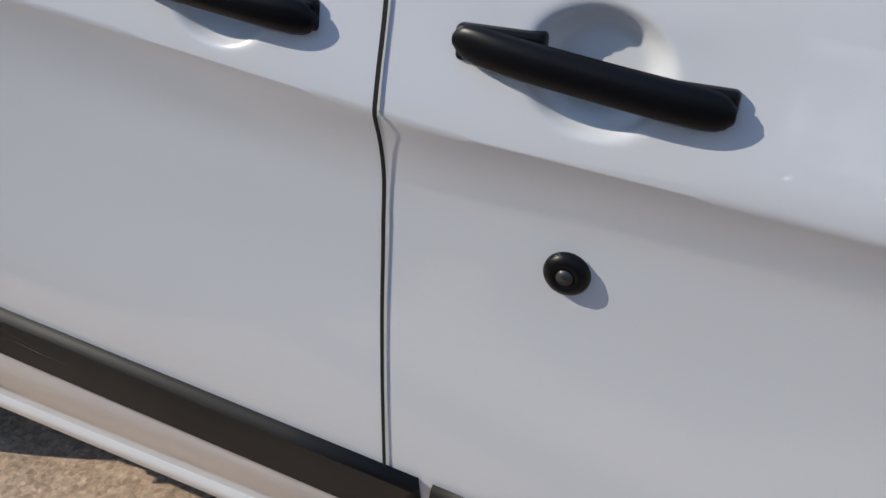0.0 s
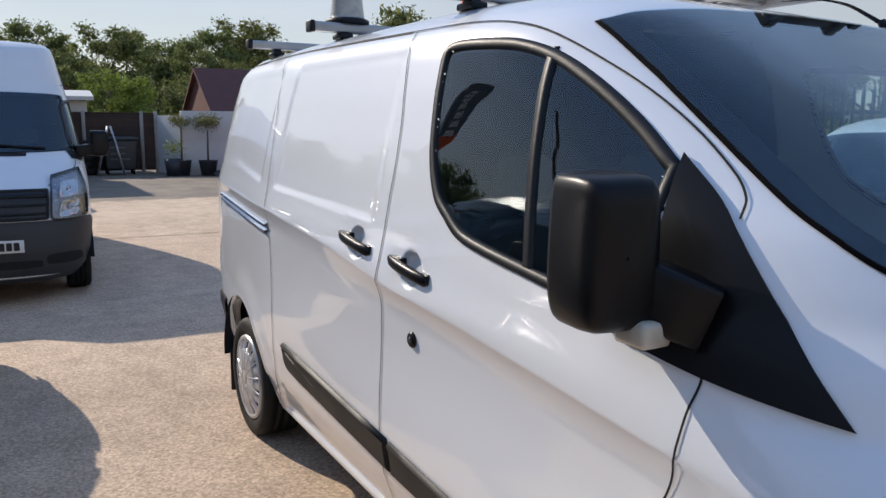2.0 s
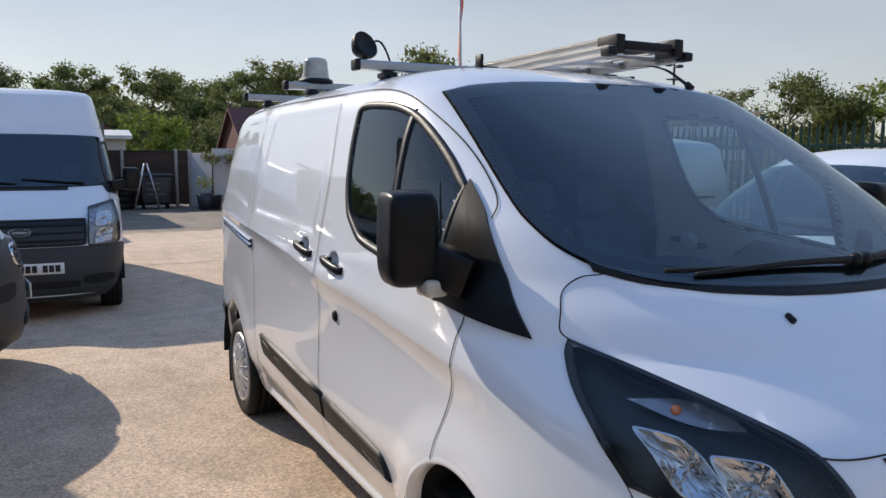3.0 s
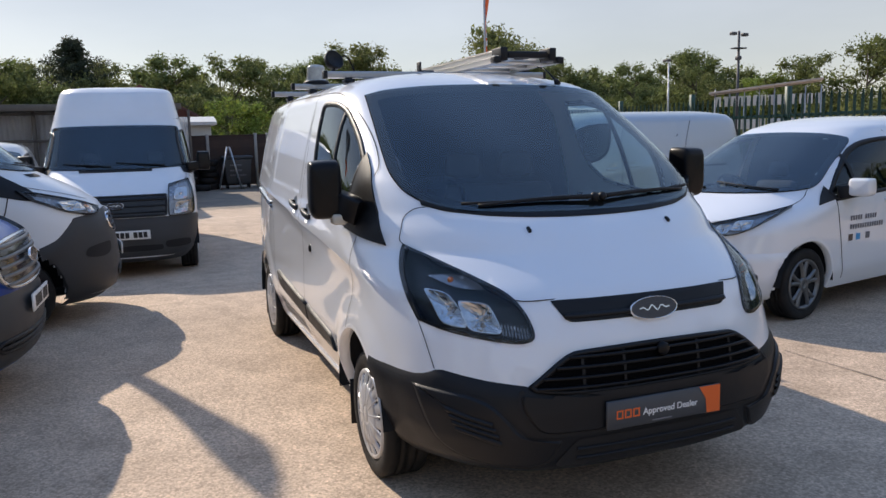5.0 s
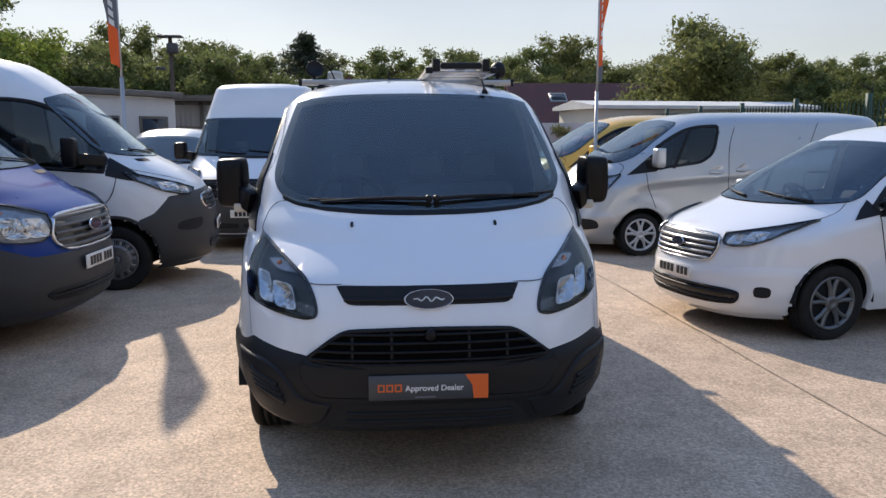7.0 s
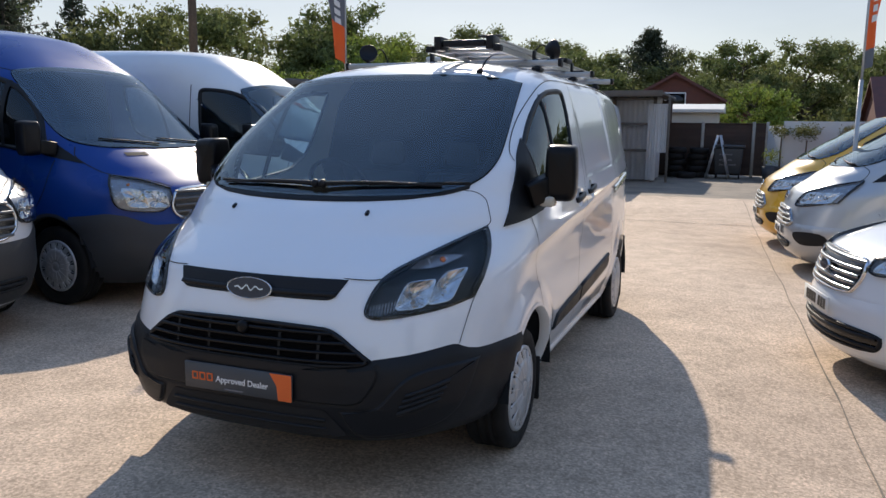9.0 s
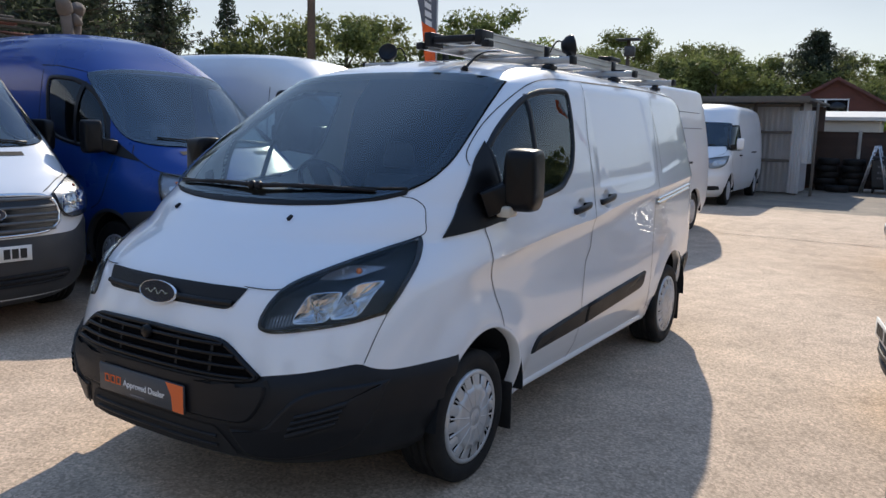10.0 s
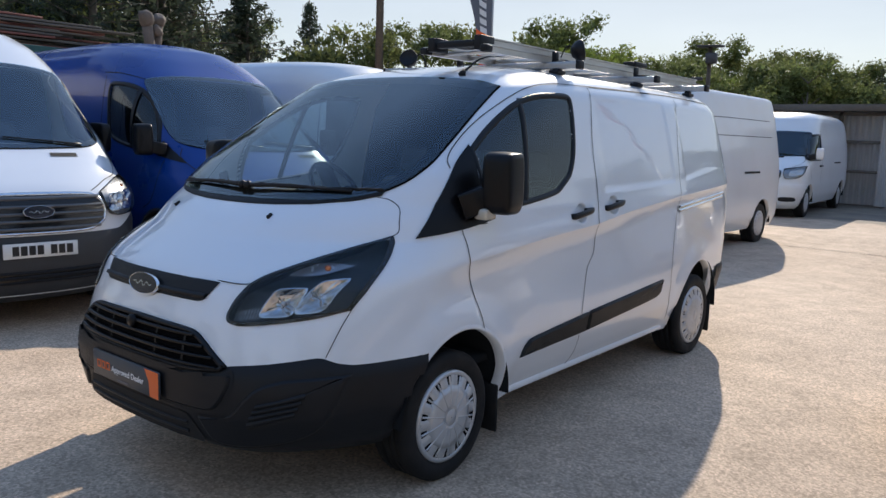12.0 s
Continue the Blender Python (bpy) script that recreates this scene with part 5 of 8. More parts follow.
def build_van(v, at):
    """A parked vehicle from its measures."""
    sh = v["shell"]
    top = sh.side[-1][0]
    t = thing(v["name"], v["label"], v.get("category", "van"), m=at)
    paint = v["paint"]
    win = [stretch(w) for w in v["windows"]]
    scr = stretch(mirrored(v["screen"]))
    holes = [shrink(w, 0.014) for w in win]
    shole = shrink(scr, 0.03)
    zlo = v.get("z0", 0.26)
    r, wr, wb = v.get("arch_r", 0.40), v["wheel_r"], v["wheelbase"]
    bm = sh.body(levels_of(zlo, top - 0.16, top - 0.0005, 0.034), front=34, step=0.036, back=8)

    def gone(c):
        if abs(c.y) > 0.5 and c.x < 0.3 and any(inside((c.x, c.z), h) for h in holes):
            return True
        if abs(c.x - sh.x(c.y, c.z)) < 0.12 and inside((c.y, c.z), shole):
            return True
        return abs(c.y) > 0.6 and (math.hypot(c.x, c.z - wr) < r + 0.01 or math.hypot(c.x + wb, c.z - wr) < r + 0.01)

    cut(bm, gone)
    fix_normals(bm)
    part("body", bm, paint, t)
    part("underbody", sh.floor(zlo + 0.02), DARK_IN, t)
    arch(t, sh, 0.0, wr, r, v.get("arch_paint", paint), flare=0.034, z_min=zlo)
    arch(t, sh, -wb, wr, r, paint, flare=0.034, z_min=zlo)
    for x in (0.0, -wb):
        for s in (1, -1):
            wheel(t, x, s * (sh.w(0.6) - 0.03), wr - 0.004, wr, v.get("tyre", 0.22), v["rim"], v.get("wheels", "cover"), v.get("dark_rims", False))
    for s in (1, -1):
        sp = lambda x, z, o=0.0, s=s: sh.side_point(x, z, s, o)
        for w in win:
            bm = bmesh.new()
            fill(bm, shrink(w, 0.01), lambda x, z: sp(x, z, -0.003), 6)
            face_out(bm, (0, s, 0))
            g = part("side_window", bm, GLASS_DARK, t, "dark tinted side window")
            g.visible_shadow = False
            bm = bmesh.new()
            sheet(bm, [[sp(*p, -0.003) for p in w], [sp(*p, 0.008) for p in shrink(w, 0.003)], [sp(*p, 0.008) for p in shrink(w, 0.036)], [sp(*p, -0.02) for p in shrink(w, 0.037)]], closed=True)
            fix_normals(bm)
            part("window_rubber", bm, PLASTIC, g)
        for q in v.get("bars", ()):
            bm = bmesh.new()
            sheet(bm, [[sp(q[0] + (q[2] - q[0]) * k + d, q[1] + (q[3] - q[1]) * k, 0.010) for d in (-0.02, 0.02)] for k in np.linspace(0, 1, 10)])
            fix_normals(bm)
            part("window_bar", bm, PLASTIC, t)
        for gap in v.get("gaps", ()):
            bm = bmesh.new()
            band(bm, spline(gap, 6, False), sp, 0.010)
            fix_normals(bm)
            part("door_gap", bm, SEAM, t)
        for st in v.get("strips", ()):
            ol = stretch(st, 4)
            bm = bmesh.new()
            fill(bm, shrink(ol, 0.01), lambda x, z: sp(x, z, 0.014), 3)
            rim(bm, ol, lambda x, z: sp(x, z, 0), lambda x, z: sp(x, z, 0.014))
            sheet(bm, [[sp(*p, 0.014) for p in ol], [sp(*p, 0.014) for p in shrink(ol, 0.01)]], closed=True)
            fix_normals(bm)
            part("rubbing_strip", bm, v.get("strip_paint", TRIM), t)
        if "sail" in v:
            ol = stretch(v["sail"], 4)
            bm = bmesh.new()
            fill(bm, ol, lambda x, z: sp(x, z, 0.006), 4)
            fix_normals(bm)
            part("corner_panel", bm, PLASTIC, t)
        for hx, hz in v.get("handles", ()):
            bm = bmesh.new()
            box(bm, hx - 0.11, hx + 0.11, -0.03, 0.03, hz - 0.018, hz + 0.018, 0.012, 3, Matrix.Translation((0, s * (sh.y(hx, hz) + 0.012), 0)))
            part("door_handle", bm, v.get("handle_paint", PLASTIC), t)
        if "rail" in v:
            x0, x1, z = v["rail"]
            bm = bmesh.new()
            sheet(bm, [[sp(x0 + (x1 - x0) * k, z + dz, 0.006) for dz in (-0.018, 0.018)] for k in np.linspace(0, 1, 8)])
            fix_normals(bm)
            part("slide_rail", bm, SEAM, t)
        mx, my, mz, mw, md, mh = v["mirror"]
        m = door_mirror(t, s, (mx, s * my, mz), (mw, md, mh), (mx + v.get("arm_dx", 0.08), s * (sh.y(mx, mz - mh * 0.3) - 0.02), mz - mh * 0.3), v.get("mirror_paint", MIRROR_BLACK))
        headlamp(t, sh, stretch(v["lamp"], 5), s, v["bowls"], v.get("turn"), 0.006, LAMP_PALE)
    bm = bmesh.new()
    fill(bm, shrink(scr, 0.003), lambda y, z: sh.front_point(y, z, 0.011), 10)
    face_out(bm, (1, 0, 0.5))
    ws = part("windscreen", bm, v.get("glass", GLASS_FLEET), t, "windscreen with dark edge")
    ws.visible_shadow = False
    bm = bmesh.new()
    sheet(bm, [[sh.front_point(*p, 0.0025) for p in scr], [sh.front_point(*p, 0.007) for p in shrink(scr, 0.006)], [sh.front_point(*p, 0.006) for p in shrink(scr, 0.04)]], closed=True)
    fix_normals(bm)
    part("screen_band", bm, SCREEN_EDGE, ws)
    zs = min(p[1] for p in v["screen"])
    xd = sh.xf(zs)
    cabin(t, sh, zs - 0.05, max(p[1] for p in v["screen"]) + 0.1, xd - 0.14, v.get("bulk", xd - 1.7), sh.w(zs) - 0.12, (-0.45, 0.45), -0.4)
    zb, ybig = v["bumper_top"], v.get("bumper_reach", 0.86)
    bm = bmesh.new()
    rows = []
    z0 = v.get("bumper_low", 0.20)
    for k in range(11):
        row = []
        for i in range(-30, 31):
            s = 1 if i >= 0 else -1
            a = math.pi / 2 * abs(i) / 30 * ybig
            zt = float(np.interp(abs(i) / 30, [p[0] for p in zb], [p[1] for p in zb]))
            z = z0 + (zt - z0) * k / 10
            n = sh.n(z)
            c, q = math.cos(a) ** (2 / n), math.sin(a) ** (2 / n)
            tuck = 0.06 * (1 - min(1, (z - z0) / 0.10)) ** 1.5
            lip = 0.014 if k < 10 else 0.0
            row.append((sh.xf(z) - sh.L + sh.L * c + (lip - tuck) * math.cos(a), s * (sh.w(z) * q + (lip - tuck * 0.6) * math.sin(a)), z))
        rows.append(row)
    sheet(bm, rows)
    cut(bm, lambda c: abs(c.y) > 0.6 and math.hypot(c.x, c.z - wr) < r + 0.005)
    fix_normals(bm)
    bp = part("bumper", bm, v["bumper_paint"], t, "moulded front bumper")
    for g in v["grilles"]:
        ol = stretch(mirrored(g["line"]), 5)
        zc = (g["line"][0][1] + g["line"][-1][1]) / 2
        off = g.get("off", 0.018)
        bm = bmesh.new()
        fill(bm, ol, lambda y, z: sh.front_point(y, z, off), 5, centre=(0, zc))
        fix_normals(bm)
        gr = part("grille", bm, g.get("back", GLOSS_BLACK), t, "barred front grille")
        bm = bmesh.new()
        sheet(bm, [[sh.front_point(*p, off - 0.02) for p in ol], [sh.front_point(*p, off + 0.010) for p in shrink(ol, 0.004)], [sh.front_point(*p, off + 0.010) for p in shrink(ol, g.get("edge", 0.018))], [sh.front_point(*p, off) for p in shrink(ol, g.get("edge", 0.018) + 0.004)]], closed=True)
        fix_normals(bm)
        part("grille_surround", bm, g.get("rim", PLASTIC), gr)
        ys = [abs(p[0]) for p in ol]
        zz0, zz1 = min(p[1] for p in ol), max(p[1] for p in ol)
        nb = g.get("bars", 0)
        for k in range(nb):
            z = zz0 + (zz1 - zz0) * (k + 0.75) / (nb + 0.5)
            wide = max([abs(p[0]) for p in ol if abs(p[1] - z) < 0.03] or [max(ys) * 0.8]) - 0.03
            bm = bmesh.new()
            sheet(bm, [[sh.front_point(y, z + dz, off + o) for dz, o in ((0.012, 0.0), (0.010, 0.012), (-0.008, 0.014), (-0.012, 0.0))] for y in np.linspace(-wide, wide, 17)])
            fix_normals(bm)
            part("grille_bar", bm, g.get("bar", PLASTIC), gr)
    for bn in v.get("dark_patches", ()):
        for s in (1, -1):
            ol = [np.array((p[0] * s, p[1])) for p in stretch(bn, 4)]
            bm = bmesh.new()
            fill(bm, ol, lambda y, z: sh.front_point(y, z, 0.018), 3)
            fix_normals(bm)
            part("bumper_vent", bm, SEAM, bp)
    if "badge" in v:
        z, rx = v["badge"]
        oval_badge(t, Matrix.Translation(sh.front_point(0, z, v.get("badge_off", 0.03))) @ Matrix.Rotation(radians(-8), 4, "Y"), rx, rx * 0.43)
    pz = v["plate"]
    plate(t, Matrix.Translation((sh.front_point(0, pz, 0.035).x, v.get("plate_y", 0), pz)), PLATE_WHITE, (0.045, 0.045, 0.045, 0.045, 0, 0.045, 0.045, 0.045))
    for hv in v.get("bonnet_vents", ()):
        for s in (1, -1):
            y0, y1, z = hv
            bm = bmesh.new()
            sheet(bm, [[sh.front_point(s * y, zz, 0.004) for zz in (z - 0.014, z + 0.014)] for y in np.linspace(y0, y1, 8)])
            fix_normals(bm)
            part("bonnet_vent", bm, SEAM, t)
    for y0, y1 in v.get("wipers", ((-0.05, -0.62), (0.6, 0.0))):
        bm = bmesh.new()
        line = [sh.front_point(y0 + (y1 - y0) * k, zs + 0.03 + 0.05 * k, 0.022) for k in np.linspace(0, 1, 9)]
        tube(bm, line, 0.009, 0.007)
        part("wiper", bm, PLASTIC, t)
    for s in (1, -1) if "bonnet_gap" in v else ():
        bm = bmesh.new()
        band(bm, [np.array((p[0] * s, p[1])) for p in spline(v["bonnet_gap"], 6, False)], lambda y, z, o: sh.front_point(y, z, o), 0.009)
        fix_normals(bm)
        part("bonnet_gap", bm, SEAM, t)
    return t


def place(x, y, heading):
    return pose(x, y, rise(y, x), 0, 0, heading)


TRANSIT = dict(
    shell=Shell(
        side=[(0.18, 0.86), (0.30, 0.92), (0.45, 0.97), (0.7, 0.985), (1.1, 0.99), (1.3, 0.98), (1.6, 0.955), (1.9, 0.915), (2.15, 0.875), (2.28, 0.83), (2.38, 0.73), (2.45, 0.56), (2.485, 0.33), (2.50, 0.0)],
        nose=[(0.18, 0.86), (0.3, 0.98), (0.5, 1.02), (0.75, 1.0), (0.95, 0.96), (1.01, 0.92), (1.07, 0.85), (1.18, 0.66), (1.30, 0.43), (1.38, 0.30), (1.55, 0.06), (1.98, -0.46), (2.08, -0.62), (2.25, -0.90), (2.38, -1.15), (2.46, -1.5), (2.50, -2.1)],
        round_=[(0.2, 2.6), (0.7, 2.6), (1.0, 2.9), (1.15, 2.7), (1.38, 3.8), (2.0, 3.6), (2.45, 2.8)],
        rear=[(0.18, -4.75), (0.6, -4.82), (2.2, -4.78), (2.38, -4.6), (2.50, -4.2)]),
    wheelbase=3.75, wheel_r=0.345, rim=0.215, arch_r=0.42,
    windows=[[(-0.06, 1.40), (-0.06, 1.40), (-0.22, 1.62), (-0.45, 1.83), (-0.72, 1.96), (-1.02, 1.99), (-1.09, 1.96), (-1.10, 1.85), (-1.06, 1.60), (-1.0, 1.46), (-0.80, 1.38), (-0.45, 1.33), (-0.10, 1.30), (-0.10, 1.30)]],
    bars=[(-0.62, 1.92, -0.52, 1.36)],
    screen=[(0, 2.075), (0.45, 2.06), (0.72, 2.02), (0.765, 1.97), (0.80, 1.75), (0.835, 1.50), (0.81, 1.40), (0.65, 1.355), (0.3, 1.34), (0, 1.335)],
    lamp=[(0.50, 1.01), (0.50, 1.01), (0.53, 0.90), (0.60, 0.835), (0.72, 0.83), (0.84, 0.86), (0.875, 0.95), (0.855, 1.05), (0.80, 1.12), (0.80, 1.12), (0.66, 1.08)],
    bowls=((0.76, 0.94, 0.055, 0.07), (0.63, 0.93, 0.07, 0.065)),
    turn=[(0.66, 1.04), (0.74, 1.07), (0.80, 1.08), (0.80, 1.03), (0.70, 1.01)],
    grilles=[dict(line=[(0, 1.02), (0.40, 1.01), (0.49, 0.97), (0.53, 0.88), (0.50, 0.79), (0.38, 0.735), (0, 0.725)], bars=5, bar=GRILLE_DULL, rim=CHROME, edge=0.016),
             dict(line=[(0, 0.46), (0.55, 0.46), (0.60, 0.42), (0.52, 0.37), (0, 0.365)], bars=1)],
    bumper_top=[(0, 0.715), (0.45, 0.72), (0.62, 0.80), (0.75, 0.82), (1, 0.78)], bumper_paint=GREY_PLASTIC, arch_paint=GREY_PLASTIC, bumper_reach=0.92,
    badge=(0.885, 0.11), badge_off=0.05, plate=0.615, mirror=(-0.06, 1.09, 1.43, 0.16, 0.12, 0.29),
    sail=[(-0.05, 1.42), (-0.05, 1.42), (0.30, 1.22), (0.30, 1.22), (-0.08, 1.29), (-0.08, 1.29)],
    gaps=[[(0.05, 1.25), (-0.02, 1.05), (-0.16, 0.85), (-0.30, 0.78)], [(-1.20, 2.05), (-1.20, 1.5), (-1.16, 0.9), (-1.15, 0.4)], [(-2.45, 2.05), (-2.45, 1.3), (-2.43, 0.4)], [(0.02, 1.45), (-0.30, 1.78), (-0.55, 1.97), (-0.95, 2.07), (-1.25, 2.09)]],
    handles=[(-1.02, 1.17), (-1.40, 1.17)], strips=[[(-0.52, 0.52), (-0.52, 0.52), (-1.14, 0.58), (-1.14, 0.58), (-1.14, 0.45), (-1.14, 0.45), (-0.52, 0.42), (-0.52, 0.42)], [(-1.22, 0.58), (-1.22, 0.58), (-3.25, 0.60), (-3.25, 0.60), (-3.25, 0.46), (-3.25, 0.46), (-1.22, 0.45), (-1.22, 0.45)]],
    bonnet_vents=[(0.30, 0.52, 1.295)], bonnet_gap=[(0.45, 1.03), (0.62, 1.10), (0.80, 1.15), (0.86, 1.27), (0.82, 1.36)])

build_van(dict(TRANSIT, name="blue_panel_van", label="glossy dark blue panel van with grey bumper parked in a row", paint=BLUE), place(-2.26, -3.55, 87))
build_van(dict(TRANSIT, name="white_panel_van", label="white high-roof panel van with silver-barred grille", paint=WHITE, mirror=(-0.24, 0.985, 1.43, 0.10, 0.20, 0.28)), place(0.0, -3.96, 85))

BOXER = dict(
    name="grey_nosed_van", label="white panel van with a deep dark grey nose", paint=WHITE_DULL,
    shell=Shell(
        side=[(0.18, 0.88), (0.30, 0.94), (0.45, 0.98), (0.7, 1.0), (1.1, 1.005), (1.3, 1.0), (1.6, 0.985), (1.9, 0.945), (2.15, 0.91), (2.26, 0.88), (2.36, 0.83), (2.42, 0.73), (2.45, 0.50), (2.46, 0.0)],
        nose=[(0.18, 0.82), (0.3, 0.92), (0.5, 0.95), (0.75, 0.93), (0.95, 0.88), (1.08, 0.80), (1.18, 0.66), (1.28, 0.48), (1.37, 0.30), (1.5, 0.14), (2.0, -0.42), (2.10, -0.55), (2.25, -0.76), (2.36, -0.95), (2.42, -1.2), (2.46, -1.9)],
        round_=[(0.2, 2.7), (0.7, 2.6), (1.1, 2.7), (1.4, 3.0), (2.0, 3.4), (2.46, 2.8)],
        rear=[(0.18, -4.4), (0.6, -4.46), (2.2, -4.42), (2.38, -4.3), (2.46, -3.9)]),
    wheelbase=3.45, wheel_r=0.34, rim=0.21, arch_r=0.42, dark_rims=True,
    windows=[[(-0.02, 1.36), (-0.02, 1.36), (-0.18, 1.60), (-0.42, 1.83), (-0.68, 1.95), (-0.98, 1.985), (-1.06, 1.95), (-1.06, 1.80), (-1.04, 1.50), (-1.0, 1.36), (-0.85, 1.30), (-0.45, 1.25), (-0.06, 1.22), (-0.06, 1.22)]],
    screen=[(0, 2.05), (0.5, 2.035), (0.78, 1.98), (0.82, 1.92), (0.86, 1.70), (0.88, 1.50), (0.84, 1.42), (0.65, 1.385), (0.3, 1.37), (0, 1.365)],
    lamp=[(0.56, 1.035), (0.56, 1.035), (0.62, 0.985), (0.74, 0.975), (0.88, 1.03), (0.945, 1.14), (0.94, 1.225), (0.94, 1.225), (0.85, 1.16), (0.72, 1.09)],
    bowls=((0.82, 1.065, 0.06, 0.04), (0.71, 1.03, 0.04, 0.03)),
    grilles=[dict(line=[(0, 0.98), (0.40, 0.97), (0.52, 0.93), (0.50, 0.84), (0.38, 0.78), (0, 0.775)], bars=4, rim=CHROME, edge=0.014), dict(line=[(0, 0.48), (0.40, 0.48), (0.46, 0.43), (0.40, 0.37), (0, 0.365)], bars=1)],
    bumper_top=[(0, 1.02), (0.40, 1.01), (0.52, 0.985), (0.66, 0.97), (0.82, 0.80), (1, 0.70)], bumper_paint=GREY_PLASTIC, arch_paint=GREY_PLASTIC, bumper_reach=0.92,
    dark_patches=[[(0.60, 0.72), (0.82, 0.70), (0.84, 0.62), (0.70, 0.60), (0.60, 0.64)]],
    plate=0.60, arm_dx=0.26, mirror=(-0.33, 1.13, 1.44, 0.14, 0.12, 0.29), sail=[(-0.02, 1.38), (-0.02, 1.38), (0.26, 1.20), (0.22, 1.14), (-0.05, 1.20), (-0.05, 1.20)],
    gaps=[[(0.06, 1.20), (0.0, 1.0), (-0.14, 0.84)], [(-1.16, 2.02), (-1.16, 1.4), (-1.14, 0.4)], [(-2.45, 2.02), (-2.45, 1.3), (-2.43, 0.4)]],
    handles=[(-1.0, 1.12), (-1.34, 1.12)], bonnet_gap=[(0.55, 1.11), (0.78, 1.20), (0.90, 1.28), (0.86, 1.37)], bonnet_vents=[(0.50, 0.70, 1.345)])
build_van(BOXER, place(-4.80, -3.06, 98))

OLD = dict(
    name="high_roof_van", label="white high-roof van with black grille and grey bumper", paint=WHITE_DULL, glass=GLASS_SCREEN,
    shell=Shell(
        side=[(0.18, 0.84), (0.30, 0.90), (0.45, 0.955), (0.7, 0.97), (1.1, 0.97), (1.3, 0.955), (1.6, 0.91), (1.95, 0.845), (2.15, 0.80), (2.30, 0.77), (2.40, 0.745), (2.445, 0.70), (2.47, 0.55), (2.482, 0.3), (2.487, 0.0)],
        nose=[(0.18, 0.78), (0.3, 0.87), (0.5, 0.90), (0.75, 0.88), (0.98, 0.82), (1.04, 0.76), (1.15, 0.56), (1.28, 0.30), (1.36, 0.16), (1.5, 0.03), (1.93, -0.36), (1.98, -0.41), (2.2, -0.57), (2.38, -0.72), (2.445, -0.86), (2.475, -1.1), (2.487, -1.6)],
        round_=[(0.2, 3.2), (0.7, 3.2), (1.1, 3.2), (1.4, 4.2), (2.0, 4.8), (2.487, 5.2)],
        rear=[(0.18, -4.3), (0.6, -4.36), (2.2, -4.32), (2.42, -4.25), (2.487, -3.9)]),
    wheelbase=3.3, wheel_r=0.335, rim=0.205, arch_r=0.41,
    windows=[[(-0.05, 1.42), (-0.05, 1.42), (-0.30, 1.72), (-0.46, 1.84), (-0.95, 1.87), (-1.0, 1.84), (-1.0, 1.5), (-0.98, 1.30), (-0.93, 1.26), (-0.10, 1.26), (-0.10, 1.26)]],
    screen=[(0, 1.92), (0.5, 1.915), (0.76, 1.905), (0.795, 1.88), (0.83, 1.65), (0.87, 1.42), (0.86, 1.365), (0.7, 1.35), (0.3, 1.34), (0, 1.34)],
    lamp=[(0.62, 1.13), (0.62, 1.13), (0.60, 0.80), (0.62, 0.765), (0.86, 0.765), (0.90, 0.80), (0.90, 1.05), (0.86, 1.19), (0.86, 1.19)],
    bowls=((0.755, 0.86, 0.075, 0.07), (0.76, 1.02, 0.07, 0.06)),
    grilles=[dict(line=[(0, 1.03), (0.56, 1.03), (0.595, 1.02), (0.585, 0.79), (0.56, 0.77), (0, 0.77)], bars=3, edge=0.02)],
    bumper_top=[(0, 0.765), (0.6, 0.765), (0.75, 0.765), (1, 0.74)], bumper_paint=GREY_PLASTIC, bumper_reach=0.92, arch_paint=WHITE_DULL,
    dark_patches=[[(0.56, 0.46), (0.82, 0.46), (0.82, 0.38), (0.56, 0.38)], [(0.05, 0.42), (0.50, 0.42), (0.50, 0.36), (0.05, 0.36)]],
    badge=(0.91, 0.10), badge_off=0.05, plate=0.56, plate_y=0.12, mirror=(-0.16, 1.10, 1.42, 0.17, 0.12, 0.26), sail=[(-0.03, 1.42), (-0.03, 1.42), (0.10, 1.28), (0.10, 1.28), (-0.08, 1.24), (-0.08, 1.24)],
    gaps=[[(0.05, 1.24), (0.0, 1.0), (-0.14, 0.80)], [(-1.10, 1.95), (-1.10, 1.4), (-1.08, 0.4)], [(-4.2, 2.05), (-1.3, 2.05), (-0.6, 2.0)], [(-4.2, 1.78), (-1.3, 1.78)]],
    handles=[(-0.95, 1.14)], rail=(-2.35, -3.05, 1.20), bonnet_vents=[(0.0, 0.44, 1.325)], bonnet_gap=[(0.60, 1.06), (0.84, 1.20), (0.86, 1.33)])
build_van(OLD, place(-7.67, -2.12, -2.4))

